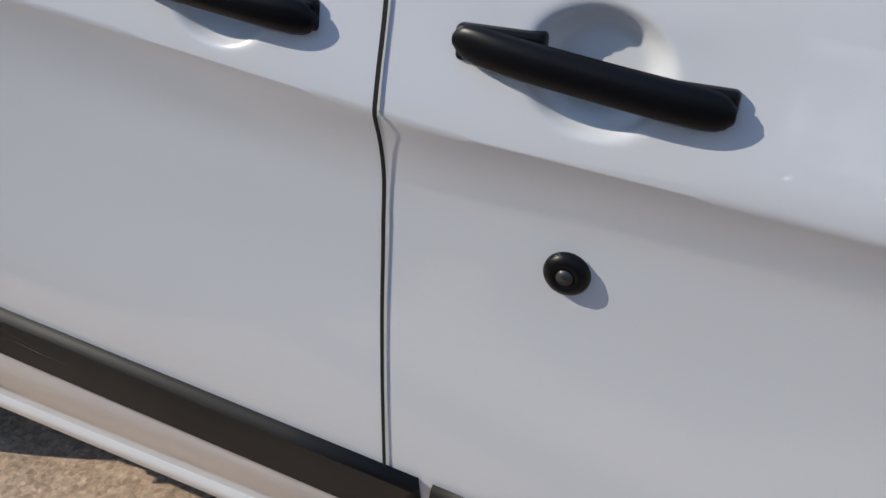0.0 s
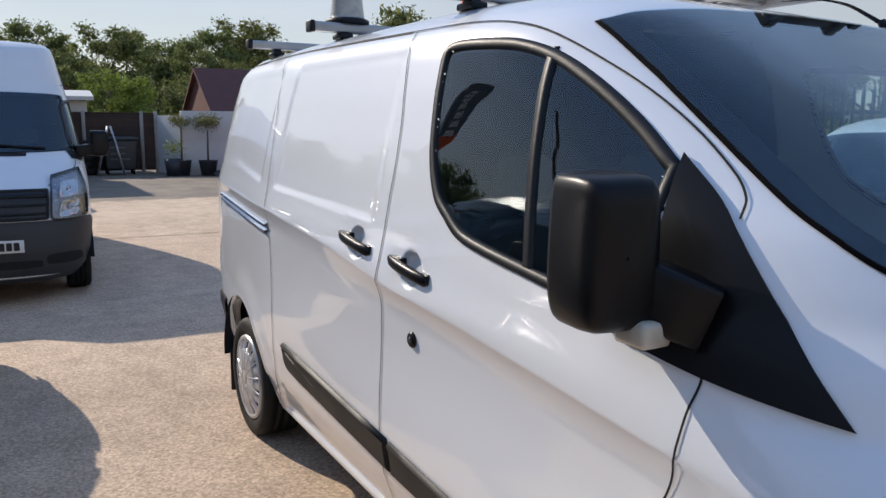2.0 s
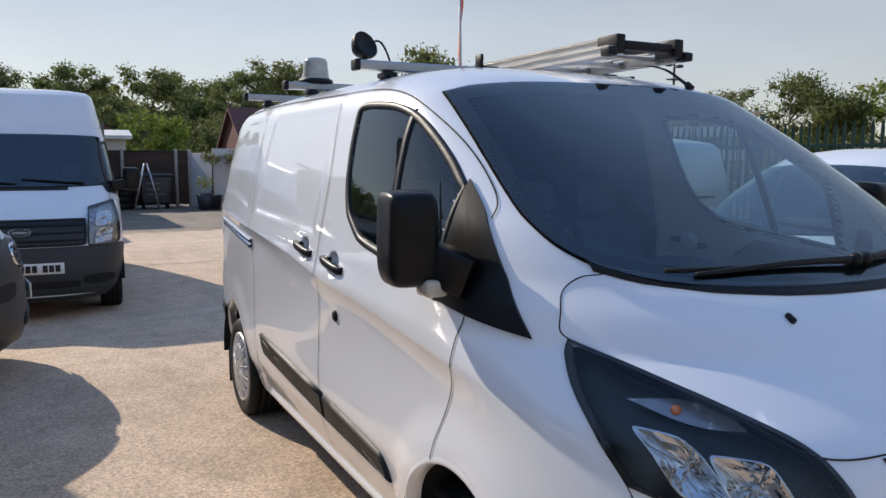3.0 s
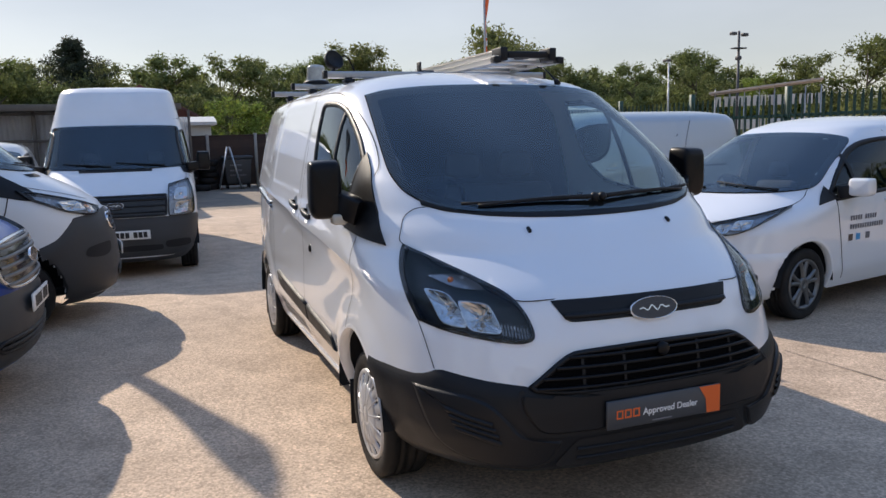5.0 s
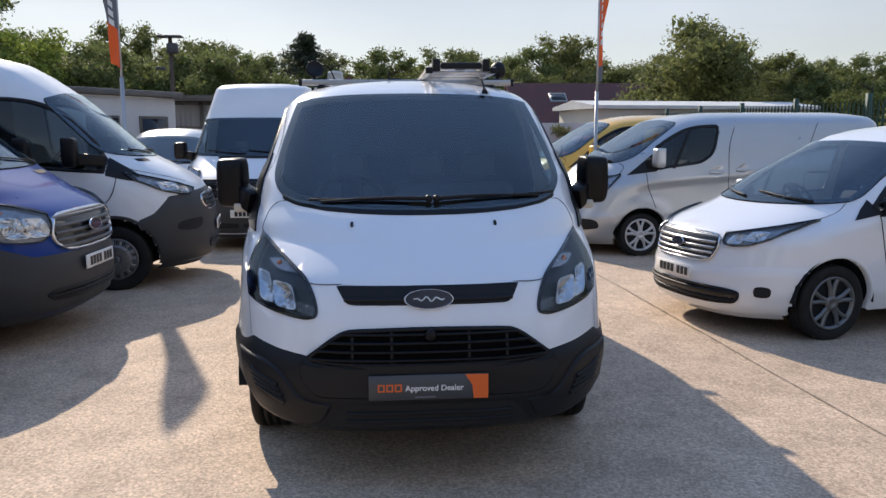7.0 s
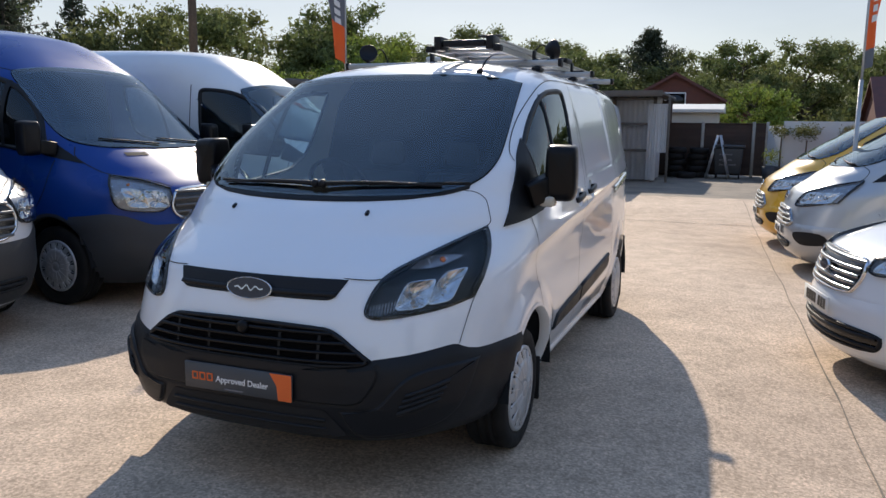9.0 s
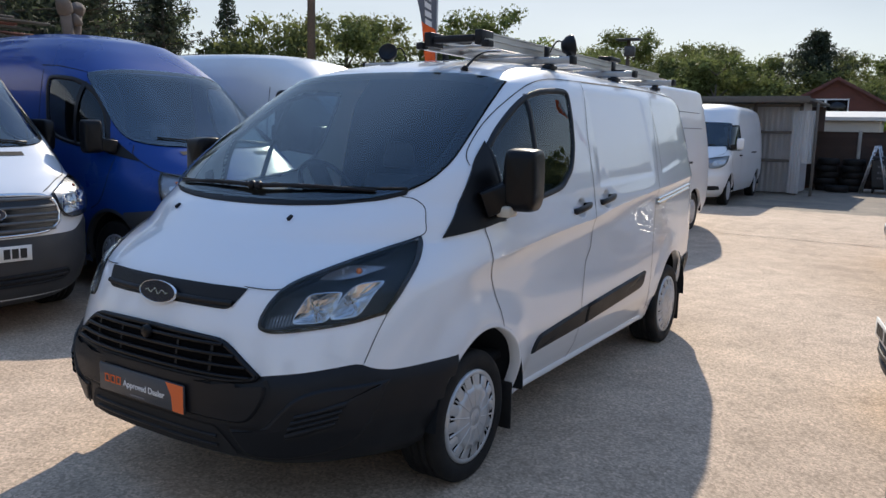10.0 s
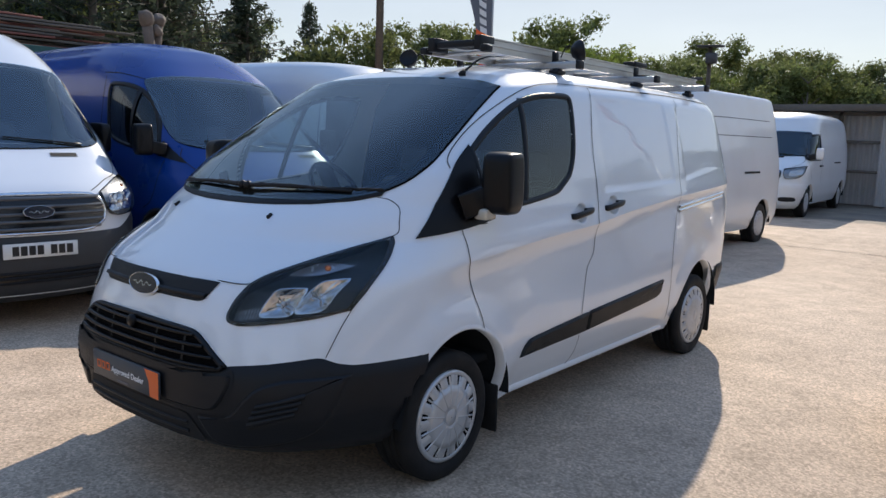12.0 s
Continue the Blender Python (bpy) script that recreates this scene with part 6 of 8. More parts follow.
SPRINTER = dict(
    OLD, name="distant_white_van", label="white high-roof van parked beside a lean-to shed", paint=WHITE_DULL,
    shell=Shell(
        side=[(0.18, 0.84), (0.30, 0.90), (0.45, 0.955), (0.7, 0.985), (1.1, 0.985), (1.3, 0.97), (1.6, 0.94), (1.95, 0.88), (2.15, 0.83), (2.26, 0.77), (2.34, 0.66), (2.38, 0.5), (2.40, 0.25), (2.405, 0.0)],
        nose=[(0.18, 0.86), (0.3, 0.95), (0.5, 0.98), (0.75, 0.96), (0.98, 0.90), (1.06, 0.82), (1.15, 0.66), (1.28, 0.36), (1.36, 0.20), (1.5, 0.04), (1.93, -0.45), (2.0, -0.52), (2.2, -0.72), (2.3, -0.90), (2.38, -1.25), (2.405, -1.8)],
        round_=[(0.2, 3.0), (0.7, 3.0), (1.1, 3.0), (1.4, 3.8), (2.0, 4.2), (2.4, 4.0)],
        rear=[(0.18, -4.6), (0.6, -4.66), (2.2, -4.62), (2.32, -4.5), (2.405, -4.2)]),
    wheelbase=3.66, bumper_paint=WHITE_DULL, badge=(0.93, 0.08),
    lamp=[(0.58, 1.06), (0.58, 1.06), (0.60, 0.92), (0.66, 0.86), (0.84, 0.88), (0.92, 0.98), (0.93, 1.14), (0.93, 1.14), (0.78, 1.10)],
    bowls=((0.76, 0.97, 0.06, 0.05), (0.85, 1.0, 0.05, 0.05)),
    grilles=[dict(line=[(0, 1.05), (0.48, 1.04), (0.55, 1.0), (0.52, 0.82), (0.46, 0.79), (0, 0.785)], bars=3, bar=CHROME, edge=0.02)], gaps=[[(0.05, 1.24), (0.0, 1.0), (-0.14, 0.80)], [(-1.10, 1.95), (-1.10, 1.4), (-1.08, 0.4)]], rail=(-2.5, -3.3, 1.20), mirror_paint=WHITE_DULL, plate_y=0)
build_van(SPRINTER, place(-15.95, -2.50, 2))

CONNECT = dict(
    name="small_white_van", label="white small van with dark alloy wheels and door writing", paint=WHITE,
    shell=Shell(
        side=[(0.14, 0.78), (0.24, 0.84), (0.38, 0.89), (0.6, 0.905), (0.9, 0.91), (1.0, 0.905), (1.15, 0.88), (1.4, 0.815), (1.6, 0.745), (1.70, 0.68), (1.76, 0.57), (1.80, 0.36), (1.815, 0.0)],
        nose=[(0.14, 0.78), (0.24, 0.88), (0.38, 0.91), (0.6, 0.90), (0.80, 0.84), (0.88, 0.77), (0.96, 0.62), (1.04, 0.43), (1.11, 0.25), (1.2, 0.07), (1.40, -0.34), (1.62, -0.80), (1.70, -0.98), (1.76, -1.22), (1.80, -1.52), (1.815, -1.95)],
        round_=[(0.2, 2.5), (0.6, 2.4), (0.85, 2.5), (1.05, 2.5), (1.3, 3.2), (1.8, 3.2)],
        rear=[(0.14, -3.42), (0.5, -3.5), (1.1, -3.5), (1.6, -3.42), (1.815, -3.0)]),
    wheelbase=2.66, wheel_r=0.315, rim=0.215, arch_r=0.375, tyre=0.205, wheels="alloy", dark_rims=True, z0=0.22,
    windows=[[(-0.34, 1.13), (-0.34, 1.13), (-0.55, 1.31), (-0.80, 1.475), (-1.05, 1.565), (-1.40, 1.60), (-1.50, 1.57), (-1.49, 1.30), (-1.46, 1.14), (-1.41, 1.10), (-0.9, 1.07), (-0.40, 1.04), (-0.40, 1.04)]],
    bars=[(-0.72, 1.41, -0.70, 1.06)],
    screen=[(0, 1.655), (0.42, 1.64), (0.62, 1.60), (0.665, 1.55), (0.72, 1.40), (0.77, 1.22), (0.755, 1.165), (0.62, 1.14), (0.3, 1.125), (0, 1.12)],
    lamp=[(0.43, 0.855), (0.43, 0.855), (0.46, 0.79), (0.52, 0.765), (0.64, 0.785), (0.72, 0.83), (0.775, 0.91), (0.79, 0.985), (0.79, 0.985), (0.70, 0.935), (0.56, 0.885)],
    bowls=((0.65, 0.845, 0.05, 0.035), (0.545, 0.82, 0.045, 0.032)),
    grilles=[dict(line=[(0, 0.86), (0.36, 0.85), (0.43, 0.80), (0.42, 0.70), (0.36, 0.625), (0, 0.615)], bars=5, bar=GRILLE_SILVER, rim=CHROME, edge=0.010, off=0.014), dict(line=[(0, 0.43), (0.46, 0.43), (0.62, 0.40), (0.56, 0.30), (0, 0.29)], bars=2)],
    bumper_top=[(0, 0.60), (0.4, 0.60), (0.6, 0.62), (1, 0.62)], bumper_paint=WHITE, bumper_low=0.16, bumper_reach=0.9,
    dark_patches=[[(0.70, 0.45), (0.76, 0.45), (0.76, 0.38), (0.70, 0.38)]],
    badge=(0.745, 0.085), badge_off=0.04, plate=0.515, mirror=(-0.56, 1.02, 1.13, 0.20, 0.12, 0.16), mirror_paint=WHITE,
    sail=[(-0.33, 1.145), (-0.33, 1.145), (-0.15, 0.985), (-0.15, 0.985), (-0.41, 1.03), (-0.41, 1.03)],
    gaps=[[(-0.39, 1.02), (-0.41, 0.9), (-0.46, 0.7), (-0.51, 0.50), (-0.57, 0.3)], [(-1.46, 1.62), (-1.46, 1.1), (-1.42, 0.6), (-1.44, 0.3)], [(-2.6, 1.6), (-2.55, 1.0), (-2.3, 0.5)]],
    handles=[(-1.28, 0.98), (-1.62, 0.98)], handle_paint=WHITE, rail=(-2.5, -3.2, 0.95), bonnet_gap=[(0.41, 0.875), (0.60, 0.915), (0.77, 1.0), (0.75, 1.12)], bulk=-1.55)


def settle(z):
    return z - 0.04 * soft(0.8, 1.15, z)


for table in (CONNECT["shell"].side, CONNECT["shell"].nose):
    table[:] = [(settle(z), v) for z, v in table]
for k in (0, 1):
    CONNECT["shell"].tables[k] = ([p[0] for p in (CONNECT["shell"].side, CONNECT["shell"].nose)[k]], CONNECT["shell"].tables[k][1])
CONNECT["screen"] = [(y, settle(z)) for y, z in CONNECT["screen"]]
CONNECT["windows"] = [[(x, settle(z)) for x, z in w] for w in CONNECT["windows"]]
CONNECT_AT = place(-2.46, 3.30, -78.5)
conn = build_van(CONNECT, CONNECT_AT)
# door writing of the small van: numbers and address as plain bars, two social marks as plain squares
for s in (1, -1):
    for zz, x0, cells in ((0.845, -0.60, 11), (0.765, -0.60, 14)):
        for k in range(cells):
            if k == 5 and cells == 11:
                continue
            bm = bmesh.new()
            x = x0 - 0.040 * k
            sheet(bm, [[CONNECT["shell"].side_point(x + d, zz + h, s, 0.003) for d in (0.0, -0.028)] for h in (-0.022, 0.022)])
            fix_normals(bm)
            part("writing_bar", bm, PRINT_GREY, conn)
    for x, m in ((-0.62, NAVY), (-0.74, mat("sky_blue_vinyl", (0.05, 0.3, 0.6), 0.4)), (-0.90, PRINT_GREY)):
        bm = bmesh.new()
        sheet(bm, [[CONNECT["shell"].side_point(x + d, 0.67 + h, s, 0.003) for d in (0.035, -0.035)] for h in (-0.03, 0.03)])
        fix_normals(bm)
        part("door_mark", bm, m, conn)

CUSTOM = dict(
    name="silver_panel_van", label="pale silver panel van with body-coloured bumper", paint=SILVER,
    shell=VAN, wheelbase=2.9, wheel_r=0.30, rim=0.215, arch_r=0.375, tyre=0.21, wheels="alloy",
    windows=[[tuple(p) for p in VAN_WINDOW[::3]]], bars=[(-0.685, 1.70, -0.425, 1.20)],
    screen=[(0, 1.858), (0.3, 1.852), (0.60, 1.825), (0.665, 1.79), (0.70, 1.73), (0.735, 1.62), (0.785, 1.40), (0.765, 1.335), (0.69, 1.285), (0.56, 1.262), (0.3, 1.253), (0, 1.25)],
    lamp=[(0.535, 0.952), (0.535, 0.952), (0.495, 0.890), (0.478, 0.828), (0.50, 0.798), (0.54, 0.790), (0.68, 0.812), (0.862, 0.866), (0.862, 0.866), (0.868, 0.96), (0.815, 1.125), (0.815, 1.125), (0.66, 1.03)],
    bowls=((0.775, 0.905, 0.060, 0.062), (0.640, 0.893, 0.075, 0.062)),
    grilles=[dict(line=[(0, 0.776), (0.34, 0.768), (0.43, 0.728), (0.54, 0.622), (0.48, 0.55), (0, 0.545)], bars=4, bar=GRILLE_SILVER, rim=GRILLE_SILVER, edge=0.012), dict(line=[(0, 0.40), (0.42, 0.40), (0.5, 0.36), (0.42, 0.31), (0, 0.305)], bars=1)],
    bumper_top=[(0, 0.60), (0.5, 0.60), (1, 0.60)], bumper_paint=SILVER, bumper_low=0.15, bumper_reach=0.9,
    dark_patches=[[(0.60, 0.50), (0.84, 0.52), (0.84, 0.40), (0.66, 0.38)]], badge=(0.893, 0.10), badge_off=0.02, plate=0.485,
    mirror=(-0.17, 1.035, 1.35, 0.155, 0.12, 0.26), mirror_paint=SILVER, sail=[(-0.262, 1.487), (-0.262, 1.487), (0.205, 1.112), (0.205, 1.112), (-0.19, 1.166), (-0.19, 1.166)],
    gaps=[[(-0.045, 1.15), (-0.06, 0.97), (-0.115, 0.85), (-0.185, 0.66)], [(-1.39, 1.84), (-1.26, 1.5), (-1.228, 1.10), (-1.25, 0.84), (-1.27, 0.27)], [(-2.66, 1.86), (-2.47, 1.5), (-2.37, 0.95), (-2.43, 0.34)]],
    handles=[(-1.055, 1.142), (-1.44, 1.170)], handle_paint=SILVER, rail=(-2.43, -3.4, 1.13), bonnet_gap=[(0.545, 0.950), (0.72, 1.075), (0.795, 1.135), (0.775, 1.225), (0.66, 1.292)], bulk=-1.25)
build_van(CUSTOM, place(-6.85, 3.30, -86))
build_van(dict(CUSTOM, name="yellow_van", label="yellow van with pale bonnet parked in a row", paint=YELLOW, bumper_paint=YELLOW, mirror_paint=YELLOW, handle_paint=YELLOW), place(-9.1, 3.05, -86))

build_van(dict(CONNECT, name="silver_small_van", label="small silver van parked behind the row", paint=SILVER, bumper_paint=GREY_PLASTIC, mirror_paint=GREY_PLASTIC, handle_paint=SILVER), place(-10.9, -4.35, 4))

# ---- round the yard ----
FENCE_WOOD = mat("fence_wood", (0.060, 0.038, 0.030), 0.85, vary=0.25, grain=0.15, scale=2.5, fine=60, bump=0.3, rand=0.15)
CONCRETE_POST = mat("concrete_post", (0.33, 0.31, 0.28), 0.9, vary=0.15, scale=6, grain=0.1, fine=80, bump=0.2)
WALL_WHITE = mat("white_render", (0.62, 0.63, 0.64), 0.85, vary=0.06, scale=1.5, grain=0.04, fine=90, bump=0.15, dirt=((0.35, 0.34, 0.31), 0.35))
SHEET_CLEAR = mat("corrugated_plastic", (0.70, 0.69, 0.69), 0.5, vary=0.08, scale=1.0, dirt=((0.36, 0.33, 0.30), 0.6))
ROOF_FELT = mat("roof_felt", (0.12, 0.115, 0.11), 0.9, vary=0.2, scale=2, grain=0.1, fine=50)
TIMBER = mat("grey_timber", (0.12, 0.105, 0.09), 0.85, vary=0.2, scale=3, grain=0.15, fine=60, bump=0.3)
BRICK = mat("red_brick", (0.14, 0.055, 0.045), 0.9, vary=0.15, scale=3, grain=0.15, fine=40, bump=0.3)
ROOF_TILE = mat("roof_tile", (0.13, 0.055, 0.05), 0.8, vary=0.2, scale=2, grain=0.15, fine=30, bump=0.3)
GREEN_STEEL = mat("green_steel", (0.016, 0.06, 0.045), 0.45, vary=0.15, scale=3, rand=0.1)
POLE_WOOD = mat("pole_wood", (0.10, 0.075, 0.055), 0.9, vary=0.2, scale=3, grain=0.2, fine=40, bump=0.3)
STEEL_GREY = mat("galvanised", (0.42, 0.43, 0.44), 0.45, metal=0.6, vary=0.12, scale=5)
BIN_GREY = mat("bin_plastic", (0.045, 0.048, 0.052), 0.55, vary=0.1, scale=4)
FLAG_GREY = mat("flag_slate", (0.13, 0.14, 0.165), 0.8, vary=0.05, scale=3)
FLAG_ORANGE = mat("flag_orange", (0.80, 0.12, 0.02), 0.8, vary=0.05, scale=3)
POT = mat("dark_pot", (0.03, 0.033, 0.04), 0.5, vary=0.1)
GREY_ROOF = mat("pale_roof", (0.60, 0.60, 0.58), 0.7, vary=0.08, scale=2)


def see_through(m, share):
    """Thin plastic: part of the light goes straight through, part is scattered to the far side."""
    n, l = m.node_tree.nodes, m.node_tree.links
    clear, far, a, b = (n.new("ShaderNode" + k) for k in ("BsdfTransparent", "BsdfTranslucent", "MixShader", "MixShader"))
    far.inputs[0].default_value = (0.7, 0.69, 0.68, 1)
    a.inputs[0].default_value, b.inputs[0].default_value = 0.4, share
    l.new(n["Principled BSDF"].outputs[0], a.inputs[1])
    l.new(far.outputs[0], a.inputs[2])
    l.new(a.outputs[0], b.inputs[1])
    l.new(clear.outputs[0], b.inputs[2])
    l.new(b.outputs[0], n["Material Output"].inputs[0])


CLEAR_SHEET = mat("clear_corrugated_plastic", (0.78, 0.78, 0.79), 0.35, vary=0.05, scale=1.5, dirt=((0.45, 0.43, 0.40), 0.35))
see_through(SHEET_CLEAR, 0.3)
see_through(CLEAR_SHEET, 0.25)


def leaf_mat(name, color):
    """Foliage that takes light on both faces and lets a little through, each leaf a shade of its own."""
    m = bpy.data.materials.new(name)
    m.use_nodes = True
    n, l = m.node_tree.nodes, m.node_tree.links
    p = n["Principled BSDF"]
    geo, info = n.new("ShaderNodeNewGeometry"), n.new("ShaderNodeObjectInfo")
    hsv = n.new("ShaderNodeHueSaturation")
    hsv.inputs["Color"].default_value = (*color, 1)
    for src, dst, lo, hi in ((geo.outputs["Random Per Island"], "Value", 0.55, 1.5), (info.outputs["Random"], "Hue", 0.475, 0.52)):
        r = n.new("ShaderNodeMapRange")
        l.new(src, r.inputs["Value"])
        r.inputs["To Min"].default_value, r.inputs["To Max"].default_value = lo, hi
        l.new(r.outputs[0], hsv.inputs[dst])
    l.new(hsv.outputs[0], p.inputs["Base Color"])
    p.inputs["Roughness"].default_value = 0.65
    p.inputs["Specular IOR Level"].default_value = 0.25
    thin = n.new("ShaderNodeBsdfTranslucent")
    l.new(hsv.outputs[0], thin.inputs[0])
    mix = n.new("ShaderNodeMixShader")
    mix.inputs[0].default_value = 0.4
    l.new(p.outputs[0], mix.inputs[1])
    l.new(thin.outputs[0], mix.inputs[2])
    l.new(mix.outputs[0], n["Material Output"].inputs[0])
    m.diffuse_color = (*color, 1)
    return m


LEAF = leaf_mat("leaf_green", (0.155, 0.180, 0.062))
LEAF_FRESH = leaf_mat("leaf_fresh", (0.19, 0.24, 0.05))
LEAF_OLIVE = leaf_mat("leaf_olive", (0.16, 0.15, 0.06))
LEAF_DARK = leaf_mat("needle_dark", (0.055, 0.07, 0.045))
BARK = mat("bark", (0.10, 0.08, 0.06), 0.9, vary=0.25, scale=4, grain=0.2, fine=40, bump=0.4)


def leaves(name, clumps, per, size, seed, material, parent, flat=0.5):
    """Many small pointed leaves round clump centres: (x, y, z, radius)."""
    rng = np.random.default_rng(seed)
    vs, fs = [], []
    for cx, cy, cz, cr in clumps:
        k = int(per * cr * cr)
        d = rng.normal(size=(k, 3))
        d /= np.linalg.norm(d, axis=1)[:, None]
        r = cr * rng.uniform(0.05, 1.45, k) ** 0.7
        c = np.array((cx, cy, cz)) + d * r[:, None] * np.array((1, 1, 0.8))
        a = rng.normal(size=(k, 3))
        a /= np.linalg.norm(a, axis=1)[:, None]
        b = np.cross(a, d + 0.6 * rng.normal(size=(k, 3)))
        b /= np.maximum(np.linalg.norm(b, axis=1), 1e-6)[:, None]
        s = size * rng.uniform(0.6, 1.4, k)[:, None]
        i0 = len(vs)
        leaf = np.stack([c - a * s * 0.8 + b * s * flat, c + a * s, c - a * s * 0.6 - b * s * flat], axis=1)
        vs.extend(map(tuple, leaf.reshape(-1, 3)))
        fs.extend((i0 + 3 * i, i0 + 3 * i + 1, i0 + 3 * i + 2) for i in range(k))
    me = bpy.data.meshes.new(name)
    me.from_pydata(vs, [], fs)
    me.materials.append(material)
    ob = new(name, me)
    ob.parent = parent
    return ob


def broad_tree(name, label, h, spread, seed, material=LEAF, per=225, size=0.115, bare=0.10, clump=1.0):
    """A tree with a tapered trunk, limbs and a crown of leaf clumps."""
    rng = random.Random(seed)
    t = thing(name, label, "tree")
    bm = bmesh.new()
    cyl(bm, (0, 0, -0.1), (0.05, 0.03, h * bare), 0.20 * h / 8, 0.14 * h / 8, 9)
    cyl(bm, (0.05, 0.03, h * bare), (0.1, -0.05, h * 0.75), 0.14 * h / 8, 0.04, 8)
    clumps = []
    for k in range(int(30 * clump)):
        a, u = rng.uniform(0, 2 * math.pi), rng.random()
        z = h * (bare + (0.96 - bare) * u)
        reach = spread * math.sqrt(max(0.05, 1 - ((u - 0.42) / 0.62) ** 2)) * rng.uniform(0.35, 0.85)
        p = (reach * math.cos(a), reach * math.sin(a), z)
        cyl(bm, (0.06, 0, max(h * bare * 0.8, z - reach * 0.7)), p, 0.06 * h / 8, 0.015, 5, caps=False)
        r = rng.uniform(0.17, 0.30) * spread
        clumps.append((*p, r))
        for j in range(3):
            q = rng.uniform(0, 2 * math.pi)
            clumps.append((p[0] + r * 0.9 * math.cos(q), p[1] + r * 0.9 * math.sin(q), p[2] + rng.uniform(-0.5, 0.6) * r, r * rng.uniform(0.45, 0.75)))
    part("trunk", bm, BARK, t)
    leaves("crown", clumps, per, size, seed, material, t)
    leaves("inner_leaves", [(x, y, z - 0.1 * r, r * 0.62) for x, y, z, r in clumps], 62, 0.26, seed + 1, material, t)
    return t


def conifer(name, label, h, spread, seed, per=190):
    rng = random.Random(seed)
    t = thing(name, label, "tree")
    bm = bmesh.new()
    cyl(bm, (0, 0, -0.1), (0, 0, h), 0.16 * h / 8, 0.02, 8)
    clumps = []
    n = 84
    for k in range(n):
        u = k / n
        z = h * (0.12 + 0.86 * u)
        a = k * 2.4 + rng.uniform(-0.4, 0.4)
        reach = spread * (1 - u) ** 0.75 * rng.uniform(0.7, 1.1) + 0.1
        tip = (reach * math.cos(a), reach * math.sin(a), z + reach * rng.uniform(0.0, 0.35))
        cyl(bm, (0, 0, z), tip, 0.035, 0.01, 4, caps=False)
        for f in (0.3, 0.55, 0.8, 1.0):
            clumps.append((tip[0] * f, tip[1] * f, z + (tip[2] - z) * f - 0.1, 0.16 + 0.055 * spread * (1.35 - f)))
    part("trunk", bm, BARK, t)
    leaves("crown", clumps, per, 0.13, seed, LEAF_DARK, t, 0.35)
    return t


oaks = [broad_tree("broadleaf_tree", "tall broadleaf tree in full spring leaf", 8.6, 4.2, 3, LEAF), broad_tree("broadleaf_tree", "rounded broadleaf tree in spring leaf", 7.4, 4.6, 8, LEAF, clump=1.2), broad_tree("broadleaf_tree", "bright fresh green broadleaf tree", 7.0, 3.8, 21, LEAF_FRESH)]
firs = [conifer("conifer_tree", "dark feathery conifer with drooping branches", 9.5, 3.0, 5), conifer("conifer_tree", "dark narrow conifer among the trees", 8.0, 2.2, 14)]
rng = random.Random(11)
used = set()


def plant(kind, x, y, s, turn=None):
    stock = oaks + firs
    t = stock[kind]
    m = Matrix.Translation((x, y, 0)) @ Matrix.Rotation(rng.uniform(0, 6.28) if turn is None else turn, 4, "Z")
    if kind not in used:
        used.add(kind)
        t.matrix_basis = m
        t.scale = (s, s, s)
        return t
    c = copy_thing(t, m)
    c.scale = (s, s, s * rng.uniform(0.92, 1.06))
    return c


for k in range(46):
    # woods beyond the far fence
    u = k / 45
    plant(rng.choice((0, 0, 1, 1, 1)), -58 - rng.uniform(0, 12), -52 + 104 * u + rng.uniform(-1, 1), rng.uniform(0.88, 1.06))
for k in range(16):
    plant(rng.choice((0, 1, 0)), -49 - rng.uniform(0, 4), -40 + 80 * k / 15 + rng.uniform(-1.5, 1.5), rng.uniform(0.6, 0.8))
for k in range(20):
    # beyond the green fence
    plant(rng.choice((0, 1, 2, 2)), -40 + 56 * k / 19 + rng.uniform(-1, 1), 33 + rng.uniform(-2, 5), rng.uniform(0.60, 0.84))
plant(1, -33, 14.5, 0.94, 0.6)
plant(2, -31.5, 2.0, 0.5)
tall_fir = conifer("conifer_tree", "broad dark conifer rising over the woods", 9.7, 6.5, 31, 330)
tall_fir.matrix_basis = Matrix.Translation((-62, -6.0, 0))
for x, y, k, s in ((-9.6, -17.2, 3, 0.92), (-9.0, -16.5, 4, 0.95), (-11.6, -19.5, 3, 0.85), (-6.5, -15.0, 3, 0.90), (-3.5, -16.0, 3, 0.98), (0, -15.5, 4, 1.05), (3, -17, 3, 0.95), (-21.3, -21.5, 1, 0.76), (-25, -23, 4, 0.80), (-29, -24, 0, 0.86), (-34, -26, 0, 0.94), (-24, -17, 2, 0.6), (-30, -18, 2, 0.65)):
    plant(k, x, y, s)
for x, y, k, s in ((-36.2, -19.9, 0, 0.97), (-39.3, -24.6, 1, 1.12), (-33.0, -16.2, 2, 0.92), (-38.0, -15.0, 1, 0.86)):
    plant(k, x, y, s)
for k in range(11):
    # beyond the shed
    plant(rng.choice((0, 1, 1, 2)), -44 + rng.uniform(-3, 3), -30 + 22 * k / 10 + rng.uniform(-1, 1), rng.uniform(0.77, 0.93))
for k in range(14):
    # dark trees behind the row of vans
    plant(rng.choice((3, 4, 1, 0)), -15.5 + 17.5 * k / 13 + rng.uniform(-0.6, 0.6), -21 - rng.uniform(0, 3), rng.uniform(0.7, 1.0))
